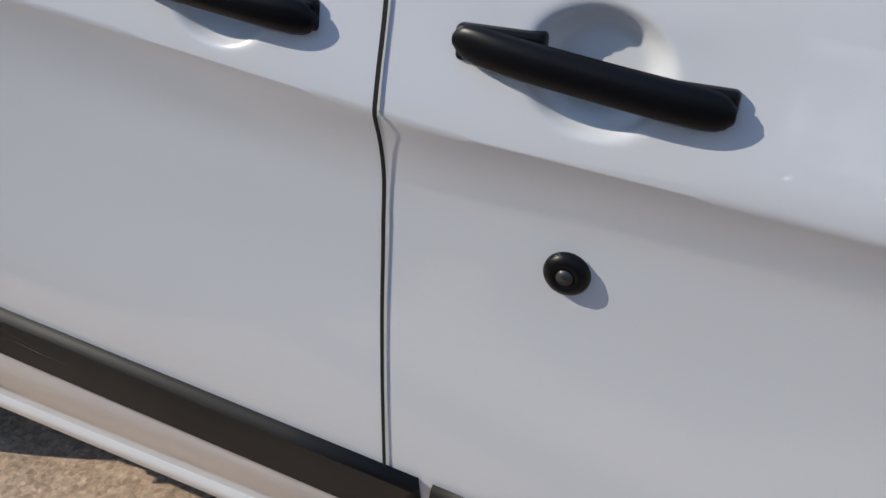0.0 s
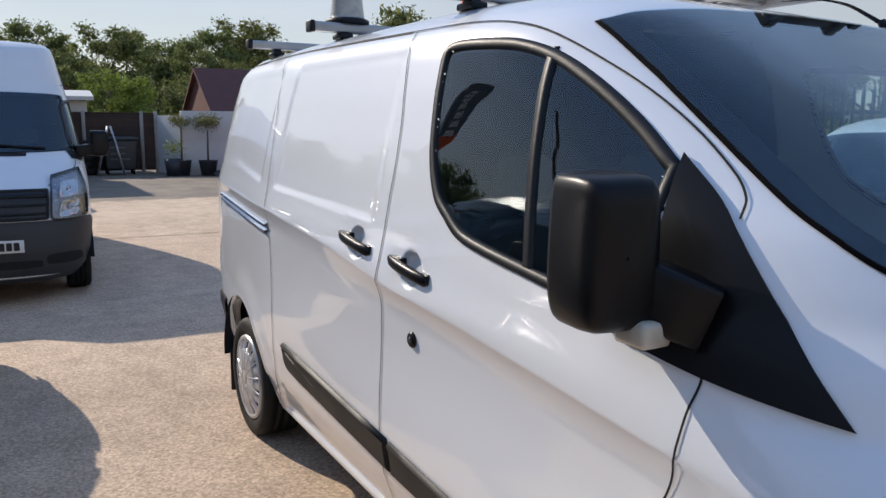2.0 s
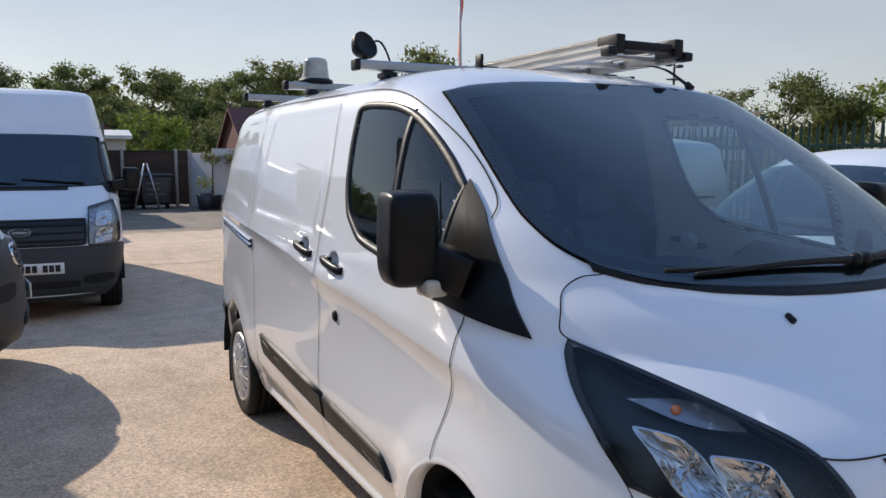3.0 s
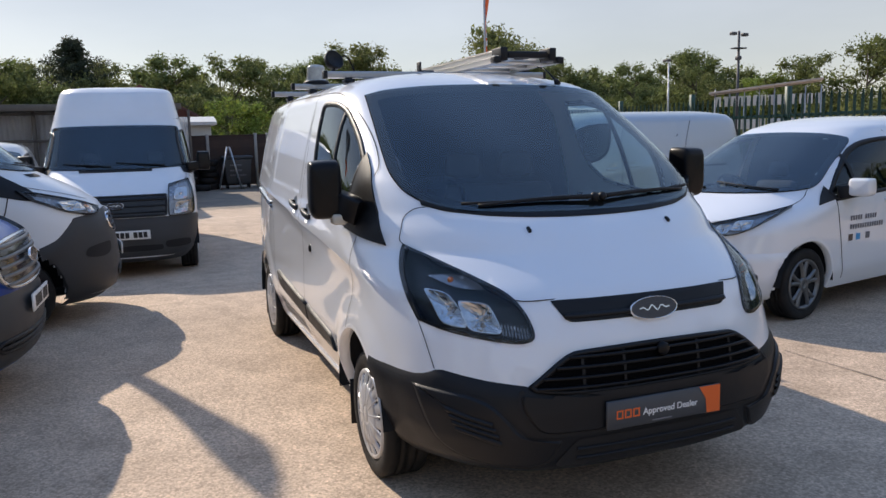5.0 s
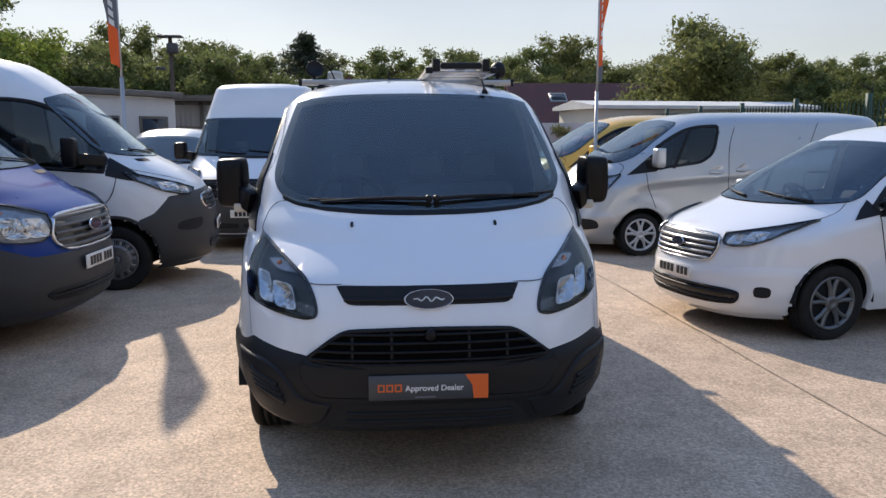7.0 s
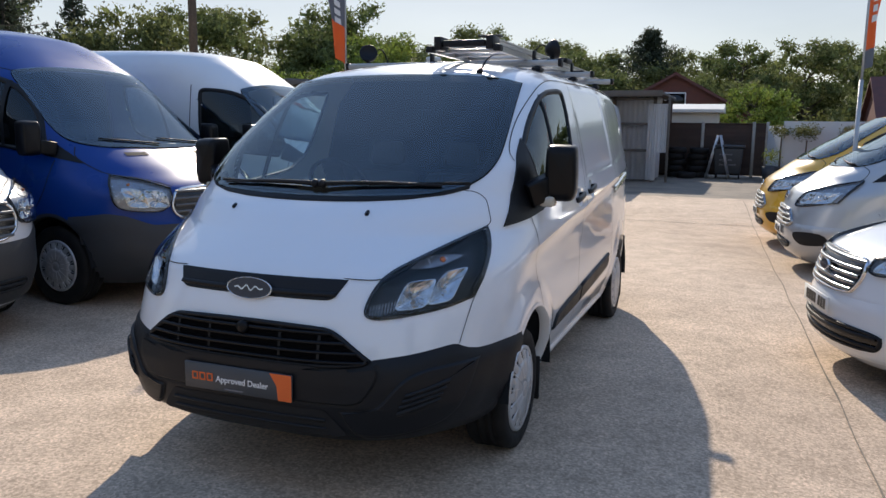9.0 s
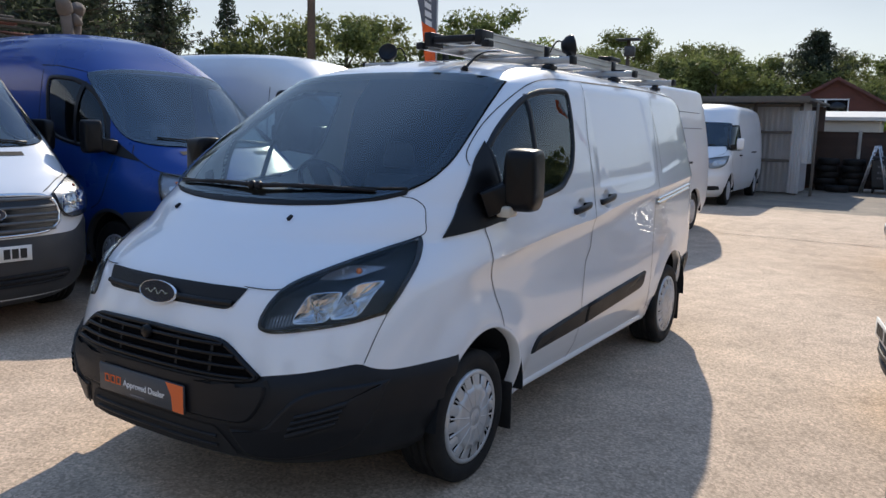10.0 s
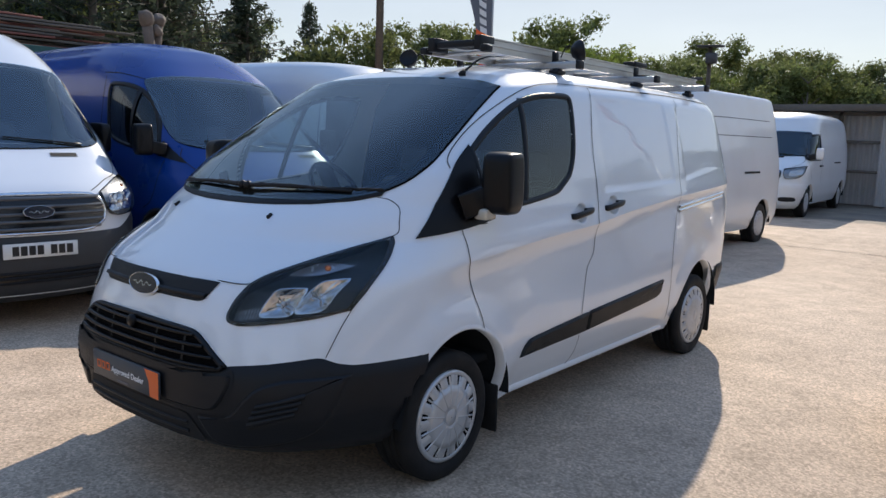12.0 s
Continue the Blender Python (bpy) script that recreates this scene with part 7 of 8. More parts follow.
# seven unseen trees behind the camera, added only to show in reflections
for x, y, k, s in ((9, -18, 3, 0.9), (14, -16, 0, 0.8), (22, -10, 1, 0.9), (26, 0, 0, 0.9), (24, 10, 1, 0.85), (16, 20, 0, 0.9), (6, 24, 1, 0.9)):
    plant(k, x, y, s)

lone = plant(4, -19.6, -22.5, 0.86)
lone.scale = (0.66, 0.66, 0.88)
plant(0, -17.4, -24.5, 0.74)
plant(1, -23.0, -24.5, 0.74)
plant(3, -15.6, -21.8, 0.70)

# undergrowth in front of the woods
clumps = []
for k in range(90):
    clumps.append((-46 + rng.uniform(-1.5, 1.5), -42 + 84 * k / 89, rng.uniform(0.6, 1.6), rng.uniform(1.0, 1.7)))
for k in range(50):
    clumps.append((-40 + 54 * k / 49, 27.5 + rng.uniform(-1, 1), rng.uniform(0.5, 1.4), rng.uniform(0.9, 1.5)))
wood = []
for k in range(150):
    # the closed wood behind the first trees
    wood.append((-66 + rng.uniform(-2, 2), -60 + 120 * k / 149, rng.uniform(1.0, 6.2), rng.uniform(1.6, 2.5)))
for k in range(60):
    clumps.append((-28 + 32 * k / 59, -25 + rng.uniform(-1, 1), rng.uniform(0.8, 3.4), rng.uniform(1.0, 1.6)))
hedge = thing("undergrowth", "dense green scrub along the edge of the woods", "undergrowth", kind="stuff")
leaves("foliage", clumps, 170, 0.14, 77, LEAF, hedge)
far_wood = thing("far_wood", "closed wall of green woodland beyond the yard", "woodland", kind="stuff")
leaves("foliage", wood, 150, 0.24, 78, LEAF, far_wood)


def wall_run(name, p0, p1, h, thick, material, label, category):
    a, b = Vector((*p0, 0)), Vector((*p1, 0))
    bm = bmesh.new()
    box(bm, 0, (b - a).length, -thick / 2, thick / 2, 0, h, 0.006, 1)
    ob = link(name, bm, material, smooth=False)
    ob.matrix_basis = Matrix.Translation(a) @ (b - a).to_track_quat("X", "Z").to_matrix().to_4x4()
    return tagged(ob, label, category, kind="structure")


# brown panel fence with concrete posts
FX = -24.6
fence = thing("panel_fence", "dark brown timber panel fence between concrete posts", "fence")
FENCE_POSTS = (-2.84, -1.23, 0.38, 2.01, 2.43)
for y, y2 in zip(FENCE_POSTS, FENCE_POSTS[1:] + (None,)):
    bm = bmesh.new()
    box(bm, FX - 0.06, FX + 0.06, y - 0.05, y + 0.05, 0, 1.88, 0.01, 1)
    part("post", bm, CONCRETE_POST, fence)
    if y2:
        for j in range(13):
            bm = bmesh.new()
            z = 0.08 + j * 0.1315
            vs = [bm.verts.new(p) for p in ((FX + 0.012, y + 0.05, z), (FX + 0.012, y2 - 0.05, z), (FX - 0.004, y2 - 0.05, z + 0.1425), (FX - 0.004, y + 0.05, z + 0.1425), (FX - 0.012, y + 0.05, z), (FX - 0.012, y2 - 0.05, z))]
            bm.faces.new(vs[:4])
            bm.faces.new((vs[4], vs[5], vs[1], vs[0]))
            part("board", bm, FENCE_WOOD, fence, smooth=False)
        bm = bmesh.new()
        box(bm, FX - 0.03, FX + 0.03, y + 0.05, y2 - 0.05, 1.80, 1.835, 0.004, 1)
        part("capping", bm, FENCE_WOOD, fence)
wall_run("wall_white", (-23.05, 2.87), (-22.4, 9.5), 1.89, 0.2, WALL_WHITE, "white rendered garden wall with faint stains", "wall")
wall_run("wall_return", (-24.45, 2.50), (-23.13, 2.90), 1.75, 0.12, WALL_WHITE, "short white rendered wall between fence and garden wall", "wall")

# lean-to shed with corrugated sheets
shed = thing("lean_to_shed", "lean-to shed of grimy translucent corrugated sheets on timber posts", "shed")
for k in range(11):
    y0 = -0.85 - 1.22 * k
    bm = bmesh.new()
    rows = [[], []]
    for i in range(33):
        y = y0 - 1.2 * i / 32
        x = -21.05 + 0.022 * math.sin(i * math.pi / 2)
        rows[0].append((x, y, 0.05))
        rows[1].append((x, y, 2.55 + 0.0 * k))
    sheet(bm, rows)
    part("wall_sheet", bm, SHEET_CLEAR, shed, "grimy pale corrugated sheet")
    bm = bmesh.new()
    box(bm, -21.0, -20.9, y0 - 0.05, y0 + 0.05, 0, 2.7, 0.006, 1)
    part("post", bm, TIMBER, shed)
for z in (0.95, 1.75, 2.5):
    bm = bmesh.new()
    box(bm, -20.96, -20.90, -14.0, -0.80, z - 0.04, z + 0.04, 0.004, 1)
    part("rail", bm, TIMBER, shed)
bm = bmesh.new()
box(bm, -25.0, -20.5, -14.3, -0.6, 2.62, 2.70, 0.01, 1, Matrix.Rotation(0, 4, "Y"))
part("roof", bm, ROOF_FELT, shed, "dark felt roof")
bm = bmesh.new()
box(bm, -20.52, -20.46, -14.3, -0.6, 2.56, 2.74, 0.006, 1)
part("fascia", bm, TIMBER, shed)
bm = bmesh.new()
rows = [[], []]
for i in range(41):
    x = -21.0 - 1.9 * i / 40
    y = -0.85 + 0.02 * math.sin(i * math.pi / 2)
    rows[0].append((x, y, 0.05))
    rows[1].append((x, y, 2.6))
sheet(bm, rows)
part("end_sheet", bm, SHEET_CLEAR, shed)
for k in range(2):
    bm = bmesh.new()
    sheet(bm, [[(-20.72 + 0.018 * math.sin(i * math.pi / 2), -1.02 + 0.31 * k + 0.29 * i / 16, z) for i in range(17)] for z in (0.9 if k else 0.05, 2.35)])
    part("clear_sheet", bm, CLEAR_SHEET, shed, "clear corrugated sheet catching the light")
bm = bmesh.new()
box(bm, -20.75, -20.68, -0.44, -0.37, 0, 2.55, 0.006, 1)
part("post", bm, TIMBER, shed)
bm = bmesh.new()
box(bm, -24.95, -24.85, -14.2, -0.7, 0, 2.6)
part("back_wall", bm, FENCE_WOOD, shed)

# low block building beside it
site = thing("site_cabin", "low pale grey flat-roofed cabin with dark windows", "cabin", m=pose(-15.2, -9.1, 0, 0, 0, 60))
bm = bmesh.new()
box(bm, -3.0, 3.0, -2.5, 2.5, 0, 2.45, 0.02, 1)
part("wall", bm, mat("cabin_grey", (0.52, 0.51, 0.50), 0.8, vary=0.08, scale=1.5, grain=0.05, fine=30), site)
bm = bmesh.new()
box(bm, -3.15, 3.15, -2.65, 2.65, 2.46, 2.60, 0.02, 1)
part("roof", bm, ROOF_FELT, site)
for y in (-0.2, 1.3):
    bm = bmesh.new()
    box(bm, 2.98, 3.04, y, y + 0.9, 0.95, 2.0, 0.01, 1)
    w = part("window", bm, TIMBER, site)
    bm = bmesh.new()
    box(bm, 3.03, 3.05, y + 0.06, y + 0.84, 1.01, 1.94)
    part("pane", bm, GLOSS_BLACK, w)


def house(name, label, at, w, d, eave, ridge, wall_m, windows=(), lights=()):
    """A gabled house, its gable along +x."""
    t = thing(name, label, "house", m=at)
    bm = bmesh.new()
    vs = [bm.verts.new(p) for x in (0, -d) for p in ((x, -w / 2, 0), (x, w / 2, 0), (x, w / 2, eave), (x, 0, ridge), (x, -w / 2, eave))]
    bm.faces.new(vs[:5])
    bm.faces.new(vs[5:][::-1])
    bm.faces.new((vs[1], vs[6], vs[7], vs[2]))
    bm.faces.new((vs[0], vs[4], vs[9], vs[5]))
    part("wall", bm, wall_m, t, smooth=False)
    bm = bmesh.new()
    for s in (1, -1):
        k = (ridge - eave) / (w / 2)
        rows = []
        n = 18
        for i in range(n):
            for lift, f in ((0.07, i / n), (0.03, (i + 0.98) / n)):
                y = s * (w / 2 + 0.3) * f
                rows.append([(x, y, ridge + 0.05 - abs(y) * k + lift) for x in (0.25, -d - 0.25)])
        sheet(bm, rows)
        sheet(bm, [[(0.25, s * (w / 2 + 0.3) * f, ridge + 0.1 - (w / 2 + 0.3) * f * k + o) for f in (0, 1)] for o in (0, -0.14)])
    part("roof", bm, ROOF_TILE, t, "dark red tiled roof", smooth=False)
    for y, z, ww, hh in windows:
        bm = bmesh.new()
        box(bm, -0.02, 0.05, y - ww / 2, y + ww / 2, z, z + hh, 0.01, 1)
        f = part("window", bm, PRINT_WHITE, t, "white-framed window")
        for q in (-1, 1):
            bm = bmesh.new()
            box(bm, 0.045, 0.056, y + q * ww / 4 - ww / 4 + 0.05, y + q * ww / 4 + ww / 4 - 0.05, z + 0.06, z + hh - 0.06)
            part("pane", bm, GLOSS_BLACK, f)
    for x, y in lights:
        bm = bmesh.new()
        k = (ridge - eave) / (w / 2)
        box(bm, -0.5, 0.5, -0.45, 0.45, 0, 0.10, 0.02, 1, Matrix.Translation((x, y, ridge - abs(y) * k + 0.10)) @ Matrix.Rotation(math.copysign(math.atan(k), -y), 4, "X"))
        r = part("roof_light", bm, STEEL_GREY, t)
        bm = bmesh.new()
        box(bm, -0.42, 0.42, -0.37, 0.37, 0.10, 0.108, 0, 1, Matrix.Translation((x, y, ridge - abs(y) * k + 0.10)) @ Matrix.Rotation(math.copysign(math.atan(k), -y), 4, "X"))
        part("pane", bm, GLOSS_BLACK, r)
    return t


house("gabled_house", "red-brick gabled house behind the fence", pose(-36, -1.6, 0), 6.6, 9, 2.4, 4.25, BRICK, windows=((-0.45, 2.55, 1.9, 0.85),))
house("bungalow", "bungalow with a long dark red roof and rooflight", pose(-42, 7.7, 0, 0, 0, -90), 6.5, 12, 2.15, 4.3, BRICK, lights=((-2.6, 1.4), ))

# white-roofed mobile homes
for x, y, l, w, h, turn, label in ((-27.95, -0.80, 3.1, 1.7, 2.46, 90, "pale caravan with an overhanging white roof"), (-25, 11.6, 9.0, 3.2, 2.6, 100, "long cream mobile home with a pale roof")):
    c = thing("mobile_home", label, "mobile home", m=pose(x, y, 0, 0, 0, turn))
    bm = bmesh.new()
    box(bm, -l / 2, l / 2, -w / 2, w / 2, 0.3, h - 0.22, 0.03, 2)
    part("wall", bm, mat("cream_panel", (0.5, 0.48, 0.43), 0.7, vary=0.05, scale=2), c)
    bm = bmesh.new()
    vs = [bm.verts.new(p) for xx in (-l / 2 - 0.2, l / 2 + 0.2) for p in ((xx, -w / 2 - 0.2, h - 0.22), (xx, -w / 2 - 0.2, h - 0.10), (xx, 0, h + 0.12), (xx, w / 2 + 0.2, h - 0.10), (xx, w / 2 + 0.2, h - 0.22))]
    bm.faces.new(vs[:5])
    bm.faces.new(vs[5:][::-1])
    for i in range(5):
        j = (i + 1) % 5
        bm.faces.new((vs[i], vs[i + 5], vs[j + 5], vs[j]))
    fix_normals(bm)
    part("roof", bm, GREY_ROOF, c, smooth=False)
    for q in (-0.3, 0.25):
        bm = bmesh.new()
        box(bm, l * q - 0.5, l * q + 0.5, -w / 2 - 0.02, w / 2 + 0.02, 1.1, 1.8, 0.02, 1)
        part("window", bm, GLOSS_BLACK, c)

# green palisade fence
pal = thing("palisade_fence", "tall green steel palisade fence with pointed pales", "fence")
PY = 9.6
pale = bpy.data.meshes.new("pale")
bm = bmesh.new()
sec = [(-0.034, 0.0), (-0.012, 0.022), (0.012, 0.022), (0.034, 0.0)]
rows = [[(x, y, z) for x, y in sec] for z in (0.05, 2.08)] + [[(x * 0.25, y, 2.20) for x, y in sec]]
sheet(bm, rows)
bm.to_mesh(pale)
bm.free()
pale.materials.append(GREEN_STEEL)
for k in range(206):
    x = -30 + 0.16 * k
    ob = new("pale", pale)
    ob.parent = pal
    ob.location = (x, PY, 0)
for k in range(13):
    bm = bmesh.new()
    box(bm, -30.05 + 2.75 * k - 0.05, -30.05 + 2.75 * k + 0.05, PY + 0.06, PY + 0.16, 0, 2.35, 0.006, 1)
    part("post", bm, GREEN_STEEL, pal)
for z in (0.45, 1.80):
    bm = bmesh.new()
    box(bm, -30.1, 3.1, PY + 0.025, PY + 0.065, z - 0.03, z + 0.03)
    part("rail", bm, GREEN_STEEL, pal)

# rack of pale panels behind the green fence
rack = thing("storage_rack", "open rack of pale panels under a thin sheet roof", "rack", m=pose(-17.8, 18.6, 0, 0, 0, 46) @ Matrix.Diagonal((0.56, 0.56, 1, 1)))
bm = bmesh.new()
box(bm, -3.2, 3.2, -1.2, 1.2, 2.95, 3.02, 0.01, 1, Matrix.Rotation(radians(-3), 4, "Y"))
part("roof", bm, mat("sheet_roof", (0.5, 0.42, 0.36), 0.7, vary=0.15, scale=2), rack)
for k in range(8):
    bm = bmesh.new()
    box(bm, -3.0 + 0.85 * k - 0.04, -3.0 + 0.85 * k + 0.04, -1.0, -0.92, 0, 2.95)
    part("upright", bm, STEEL_GREY, rack)
for k in range(14):
    for z in (1.55, 2.35):
        bm = bmesh.new()
        box(bm, -2.95 + 0.43 * k, -2.65 + 0.43 * k, -0.9, -0.86, z, z + 0.34, 0.004, 1)
        part("panel", bm, GREY_ROOF, rack)


CAMERA_GREY = mat("camera_grey", (0.06, 0.06, 0.065), 0.5, vary=0.2, scale=8)


def pole(name, label, x, y, h, r, material, heads=()):
    t = thing(name, label, "pole", m=pose(x, y, 0))
    bm = bmesh.new()
    cyl(bm, (0, 0, 0), (0, 0, h), r, r * 0.75, 12)
    part("mast", bm, material, t)
    for hx, hy, hz, sx, sy, sz in heads:
        bm = bmesh.new()
        box(bm, hx - sx / 2, hx + sx / 2, hy - sy / 2, hy + sy / 2, hz - sz / 2, hz + sz / 2, min(sx, sy, sz) * 0.2, 2)
        part("fitting", bm, CAMERA_GREY, t)
    return t


pole("camera_mast", "slim dark mast with security cameras on top", -22.8, 21.8, 5.6, 0.07, CAMERA_GREY, ((0, 0, 4.9, 0.3, 0.6, 0.05), (0.05, 0.25, 5.45, 0.2, 0.26, 0.13), (-0.05, -0.25, 5.5, 0.2, 0.26, 0.13), (0, 0, 4.5, 0.2, 0.2, 0.16)))
pole("lamp_mast", "pale lamp post with a small fitting", -24.4, 19.5, 4.6, 0.045, STEEL_GREY, ((-0.12, 0, 4.55, 0.4, 0.16, 0.10),))
pole("telegraph_pole", "weathered wooden telegraph pole", -9.6, -8.8, 8.5, 0.095, POLE_WOOD)
pole("camera_post", "wooden post with a floodlight and camera", -26.6, -8.0, 5.2, 0.10, POLE_WOOD, ((0, 0.0, 5.2, 0.5, 0.9, 0.07), (0.1, 0.1, 4.75, 0.3, 0.4, 0.4), (0.2, -0.35, 4.0, 0.3, 0.35, 0.12)))


def feather_flag(label, x, y, turn, base, top, narrow, wide, bands):
    """A feather flag: the pole bends over at the top and carries a wedge of cloth, narrow below; bands: (up to, cloth) from the bottom."""
    t = thing("feather_flag", label, "flag", m=pose(x, y, rise(y, x), 0, 0, turn))
    knee = top - 0.16
    arc = [(wide * (1 - math.cos(k * math.pi / 16)) ** 0.9 if k else 0.0, 0, knee + 0.16 * math.sin(k * math.pi / 16)) for k in range(9)]
    bm = bmesh.new()
    cyl(bm, (0, 0, 0), (0, 0, base - 0.1), 0.030, 0.026, 10)
    cyl(bm, (0, 0, 0), (0, 0, 0.05), 0.22, 0.20, 16)
    part("pole", bm, STEEL_GREY, t)
    bm = bmesh.new()
    tube(bm, [(0, 0, base - 0.3), (0, 0, base + 0.5), (0, 0, knee)] + arc[1:], 0.016, 0.007, 8)
    part("rod", bm, STEEL_GREY, t, "slim rod bent over at the top")
    rows = []
    for i in range(41):
        u = i / 40
        w = narrow + (wide - narrow) * u
        row = []
        for k in range(9):
            f = k / 8
            roof = between(w * f, [p[0] for p in arc], [p[2] for p in arc])
            z = base + 0.07 * f * (1 - u) + (roof - base) * u
            row.append((0.014 + w * f, 0.035 * math.sin(f * 5 + u * 7) * f, z))
        rows.append(row)
    first = 0
    for upto, cloth in bands:
        last = int(round(40 * upto))
        bm = bmesh.new()
        sheet(bm, rows[first:last + 1])
        c = part("cloth", bm, cloth, t)
        first = last
    for i in range(7):
        bm = bmesh.new()
        k0 = 14 + 3 * i
        for q in (1, -1):
            sheet(bm, [[Vector(rows[r][2 + j]) + Vector((0, q * 0.006, 0)) for j in range(4)] for r in (k0, k0 + 1, k0 + 2)])
        part("cloth_bar", bm, PRINT_WHITE, c)
    return t


feather_flag("feather flag, slate cloth with an orange foot, on a pole", -6.42, -3.56, -10, 2.50, 4.08, 0.17, 0.62, ((0.34, FLAG_ORANGE), (1.0, FLAG_GREY)))
feather_flag("feather flag, orange cloth with a slate foot, on a pole", -7.42, 3.12, 150, 2.40, 4.15, 0.17, 0.62, ((0.16, FLAG_GREY), (1.0, FLAG_ORANGE)))

# clutter along the far fence
lad = thing("step_ladder", "open aluminium step ladder by the fence", "ladder", m=pose(-23.62, 0.96, 0, 0, 0, 86) @ Matrix.Diagonal((0.97, 0.9, 0.83, 1)))
for s in (1, -1):
    bm = bmesh.new()
    for q in (-0.22, 0.22):
        cyl(bm, (s * 0.38, q * 1.1, 0), (s * 0.04, q, 1.72), 0.025, 0.025, 6)
    part("frame_side", bm, ALU, lad)
    for k in range(6):
        bm = bmesh.new()
        f = (k + 0.7) / 6.6
        x = s * (0.38 - 0.34 * f)
        box(bm, x - 0.035, x + 0.035, -0.24, 0.24, 1.72 * f - 0.012, 1.72 * f + 0.012, 0.003, 1)
        part("tread", bm, ALU, lad)
bn = thing("wheeled_bin", "large dark grey four-wheeled waste bin", "bin", m=pose(-24.12, 1.27, 0) @ Matrix.Diagonal((0.80, 0.80, 0.90, 1)))
bm = bmesh.new()
vs = []
box(bm, -0.42, 0.42, -0.58, 0.58, 0.18, 1.12, 0.05, 3)
for v in bm.verts:
    k = 0.85 + 0.15 * (v.co.z - 0.18) / 0.94
    v.co.x *= k
    v.co.y *= k
part("tub", bm, BIN_GREY, bn)
bm = bmesh.new()
box(bm, -0.46, 0.46, -0.64, 0.64, 1.12, 1.24, 0.05, 3)
part("lid", bm, BIN_GREY, bn)
for x in (-0.3, 0.3):
    for y in (-0.45, 0.45):
        bm = bmesh.new()
        cyl(bm, (x, y - 0.03, 0.09), (x, y + 0.03, 0.09), 0.09, 0.09, 14)
        part("castor", bm, RUBBER, bn)
for z, cells in ((0.86, 6), (0.66, 6), (0.48, 8)):
    bm = bmesh.new()
    for k in range(cells):
        box(bm, 0.40 + 0.02 * (z - 0.5), 0.424 + 0.02 * (z - 0.5), -0.34 + 0.085 * k, -0.285 + 0.085 * k, z, z + 0.06)
    part("bin_bars", bm, PRINT_GREY, bn, smooth=False)
for sx, sy, count in ((-24.1, -0.42, 5), (-24.1, 0.30, 5), (-23.45, -0.05, 1)):
    stack = thing("tyre_stack", "stack of worn black tyres by the fence", "tyres", "stacked tyres")
    for k in range(count):
        bm = bmesh.new()
        lathe(bm, [(0.19, -0.09), (0.28, -0.10), (0.315, -0.07), (0.32, 0), (0.315, 0.07), (0.28, 0.10), (0.19, 0.09), (0.18, 0)], 28, "Z", closed=True)
        fix_normals(bm)
        ob = part("tyre", bm, RUBBER, stack)
        ob.location = (sx + 0.03 * math.sin(k * 2.3), sy + 0.03 * math.cos(k * 3.1), 0.10 + 0.20 * k)


def ball_tree(x, y, h, r, seed, pot=True):
    t = thing("potted_tree", "clipped round-headed tree in a dark pot by the wall", "potted tree", "potted trees by the wall", m=pose(x, y, 0))
    bm = bmesh.new()
    lathe(bm, [(0.001, 0.0), (0.20, 0.0), (0.27, 0.42), (0.29, 0.45), (0.25, 0.45), (0.24, 0.38), (0.001, 0.38)], 20, "Z")
    fix_normals(bm)
    part("pot", bm, POT, t)
    bm = bmesh.new()
    cyl(bm, (0, 0, 0.36), (0.02, 0.01, h - r), 0.03, 0.022, 8)
    part("stem", bm, BARK, t)
    rg = random.Random(seed)
    cl = [(0, 0, h - r * 0.4, r * 0.8)] + [(r * 0.6 * math.cos(a), r * 0.6 * math.sin(a), h - r * 0.4 + rg.uniform(-0.25, 0.3) * r, r * 0.5) for a in [rg.uniform(0, 6.28) for _ in range(8)]]
    leaves("crown", cl, 2600, 0.032, seed, LEAF_OLIVE, t)


for x, y, h, r, sd in ((-22.75, 2.80, 1.72, 0.30, 1), (-22.5, 3.50, 1.72, 0.40, 2), (-22.35, 4.75, 1.72, 0.38, 3), (-22.2, 6.2, 1.75, 0.40, 5)):
    ball_tree(x, y, h, r, sd)
sh_ = thing("potted_shrub", "small golden shrub in a tall dark pot", "potted shrub", m=pose(-22.7, 2.55, 0))
bm = bmesh.new()
lathe(bm, [(0.001, 0.0), (0.20, 0.0), (0.26, 0.5), (0.24, 0.5), (0.001, 0.45)], 20, "Z")
part("pot", bm, POT, sh_)
leaves("crown", [(0, 0, 0.75, 0.3), (0.1, 0.1, 0.9, 0.2), (-0.1, -0.05, 0.85, 0.2)], 1200, 0.04, 9, LEAF_FRESH, sh_)
tr = thing("plant_trough", "dark plastic troughs and sacks against the wall", "trough", m=pose(-22.2, 4.95, 0))
for k, (y, w, h, tilt) in enumerate(((0, 0.9, 0.5, 0), (-1.1, 0.5, 0.45, 14))):
    bm = bmesh.new()
    box(bm, -0.2, 0.2, y - w / 2, y + w / 2, 0, h, 0.04, 2, Matrix.Rotation(radians(tilt), 4, "X") if tilt else None)
    part("trough_box", bm, POT, tr)

# green container with boards on top, pollarded trunk, all behind the row of vans
con = thing("shipping_container", "dark green corrugated container", "container", m=pose(-3.4, -12.9, 0, 0, 0, 3))
bm = bmesh.new()
box(bm, -4.6, 3.4, -1.15, 1.15, 0.1, 2.95, 0.02, 1)
part("box", bm, GREEN_STEEL, con)
bm = bmesh.new()
rows = [[], []]
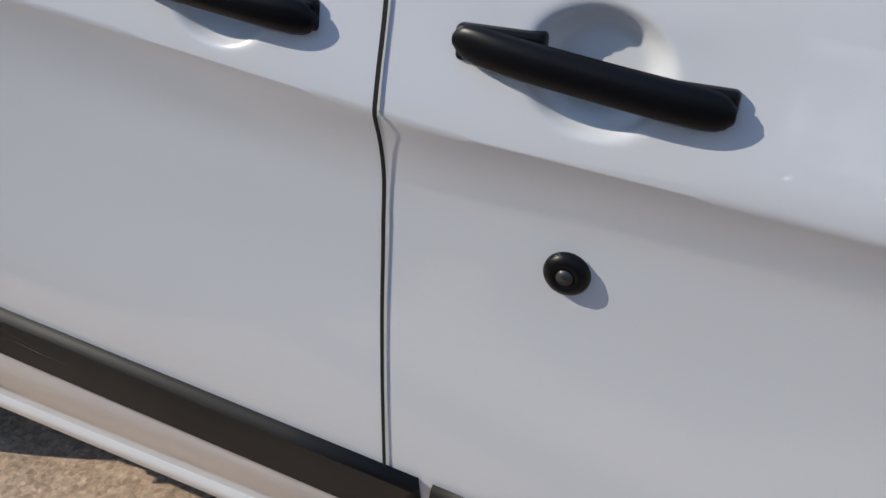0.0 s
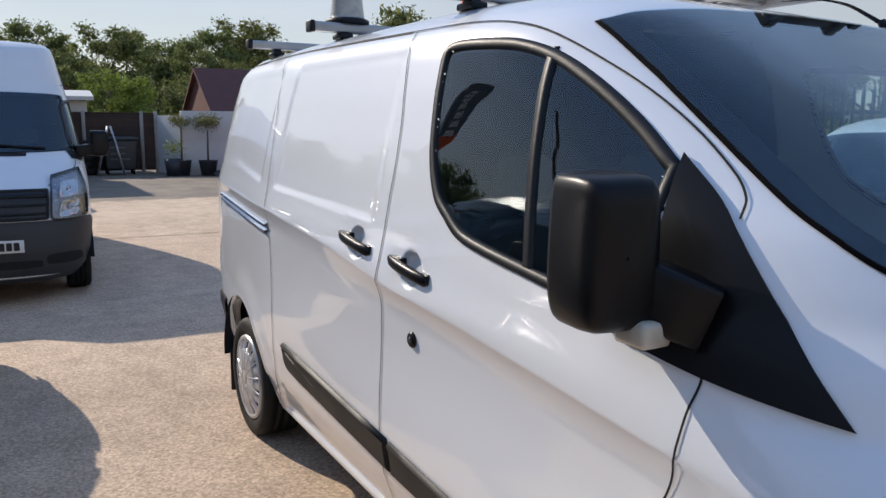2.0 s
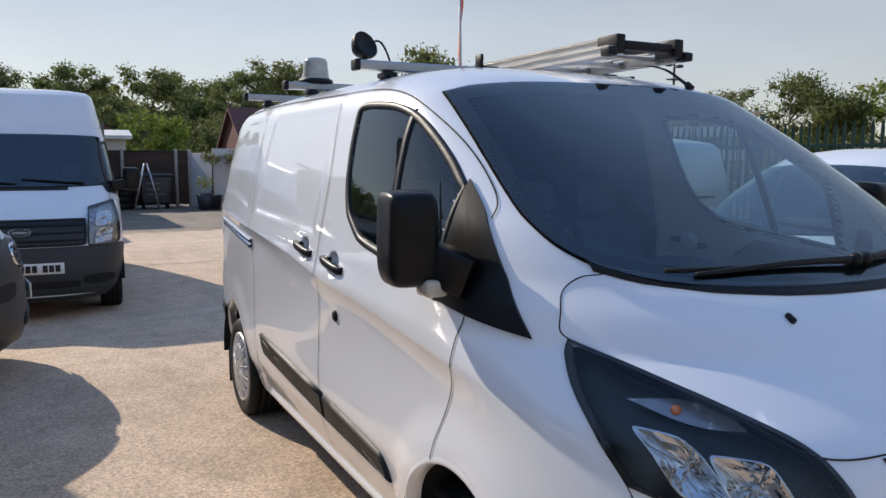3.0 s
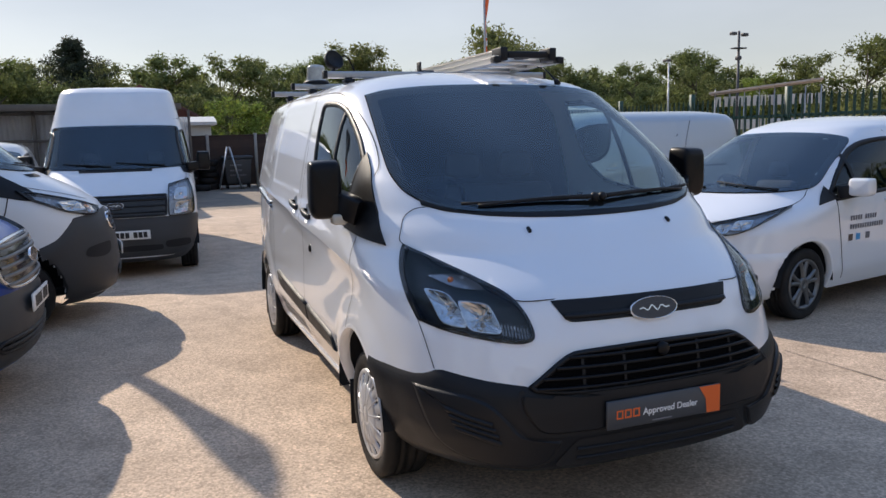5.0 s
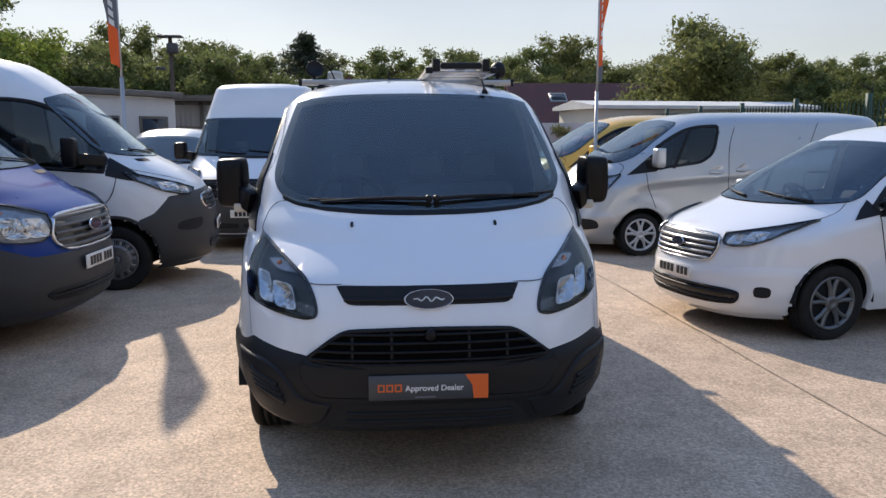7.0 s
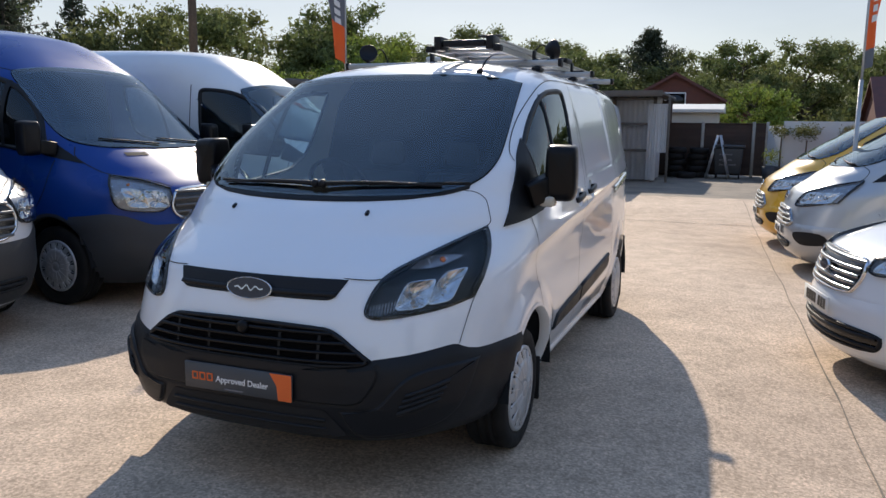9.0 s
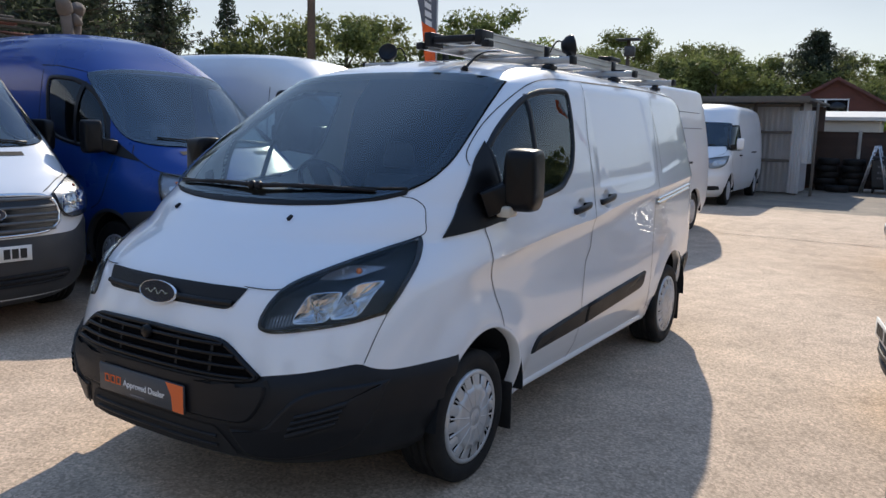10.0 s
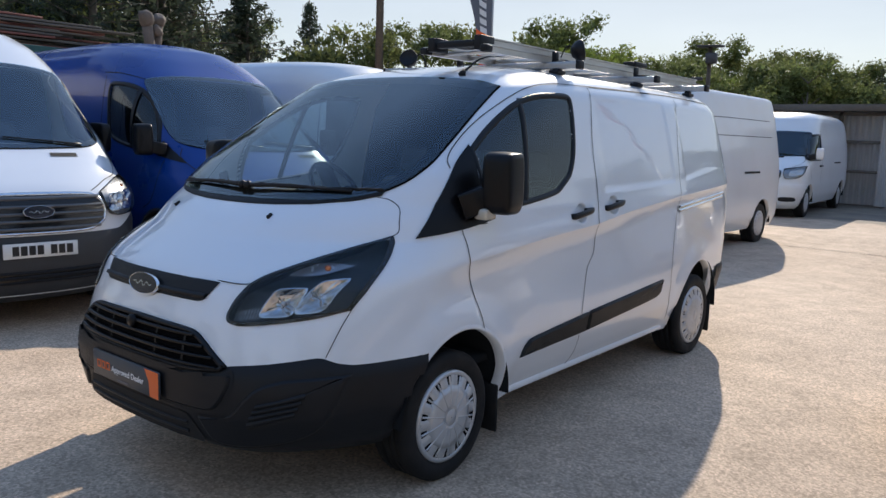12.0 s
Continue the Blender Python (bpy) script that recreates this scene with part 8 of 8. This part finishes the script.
for i in range(241):
    x = -4.55 + 7.9 * i / 240
    y = 1.17 + 0.03 * (1 if (i // 3) % 2 else -0.2)
    rows[0].append((x, y, 0.25))
    rows[1].append((x, y, 2.8))
sheet(bm, rows)
part("side_sheet", bm, GREEN_STEEL, con, smooth=False)
rg = random.Random(4)
boards = thing("board_pile", "pile of weathered boards on the container roof", "boards")
for k in range(40):
    bm = bmesh.new()
    L = rg.uniform(2.4, 4.8)
    box(bm, -L / 2, L / 2, -0.12, 0.12, -0.02, 0.02, 0.004, 1)
    ob = part("board", bm, TIMBER if k % 3 else mat("red_board", (0.22, 0.08, 0.06), 0.8, vary=0.2), boards)
    ob.matrix_basis = pose(-3.2 + rg.uniform(-0.8, 0.8), -12.9 + (k % 4 - 1.5) * 0.45, 2.975 + 0.058 * (k // 4), 0, 0, 3 + rg.uniform(-6, 6))
stump = thing("pollarded_trunk", "bare pollarded tree trunk with knobbly ends", "tree trunk", m=pose(-5.75, -11.2, 0) @ Matrix.Diagonal((1, 1, 1.13, 1)))
bm = bmesh.new()
cyl(bm, (0, 0, 0), (0, 0, 2.7), 0.20, 0.15, 12)
for q in (-1, 1):
    cyl(bm, (0.05 * q, 0.05 * q, 2.4), (0.17 * q, 0.08 * q, 3.12), 0.10, 0.08, 12)
    bmesh.ops.create_icosphere(bm, subdivisions=3, radius=0.13, matrix=Matrix.Translation((0.19 * q, 0.09 * q, 3.20)))
    bmesh.ops.create_icosphere(bm, subdivisions=2, radius=0.09, matrix=Matrix.Translation((0.08 * q, -0.06 * q, 3.02)))
for v in bm.verts:
    v.co += 0.06 * noise.noise_vector(v.co * 7)
part("trunk", bm, mat("pale_bark", (0.15, 0.12, 0.10), 0.9, vary=0.2, scale=5, bump=0.4), stump)

# red car far back
car_sh = Shell(
    side=[(0.14, 0.72), (0.25, 0.80), (0.5, 0.84), (0.85, 0.83), (1.0, 0.78), (1.2, 0.68), (1.38, 0.56), (1.45, 0.4), (1.48, 0.0)],
    nose=[(0.14, 0.70), (0.3, 0.78), (0.6, 0.76), (0.72, 0.66), (0.80, 0.4), (0.92, -0.15), (1.0, -0.35), (1.36, -0.95), (1.44, -1.2), (1.48, -1.6)],
    round_=[(0.2, 2.4), (0.7, 2.4), (1.0, 2.8), (1.48, 2.8)], rear=[(0.14, -2.9), (0.5, -3.0), (1.0, -2.95), (1.48, -2.3)])
build_van(dict(
    name="red_hatchback", label="small dull red hatchback by the far wall", category="car", shell=car_sh, paint=RED, wheelbase=2.45, wheel_r=0.29, rim=0.19, arch_r=0.34, tyre=0.18, z0=0.20,
    windows=[[(-0.45, 0.95), (-0.45, 0.95), (-0.95, 1.30), (-1.3, 1.36), (-1.35, 1.3), (-1.33, 0.97), (-1.33, 0.97)]], screen=[(0, 1.35), (0.4, 1.33), (0.5, 1.28), (0.58, 1.08), (0.55, 1.0), (0, 0.97)],
    lamp=[(0.42, 0.68), (0.46, 0.58), (0.66, 0.58), (0.72, 0.68), (0.66, 0.74)], bowls=((0.57, 0.65, 0.06, 0.05),), grilles=[dict(line=[(0, 0.70), (0.34, 0.69), (0.36, 0.60), (0, 0.59)], bars=2)],
    bumper_top=[(0, 0.5), (1, 0.5)], bumper_paint=PLASTIC, bumper_low=0.16, plate=0.42, mirror=(-0.5, 0.92, 1.0, 0.16, 0.1, 0.12)), place(-18.2, 5.6, -25))
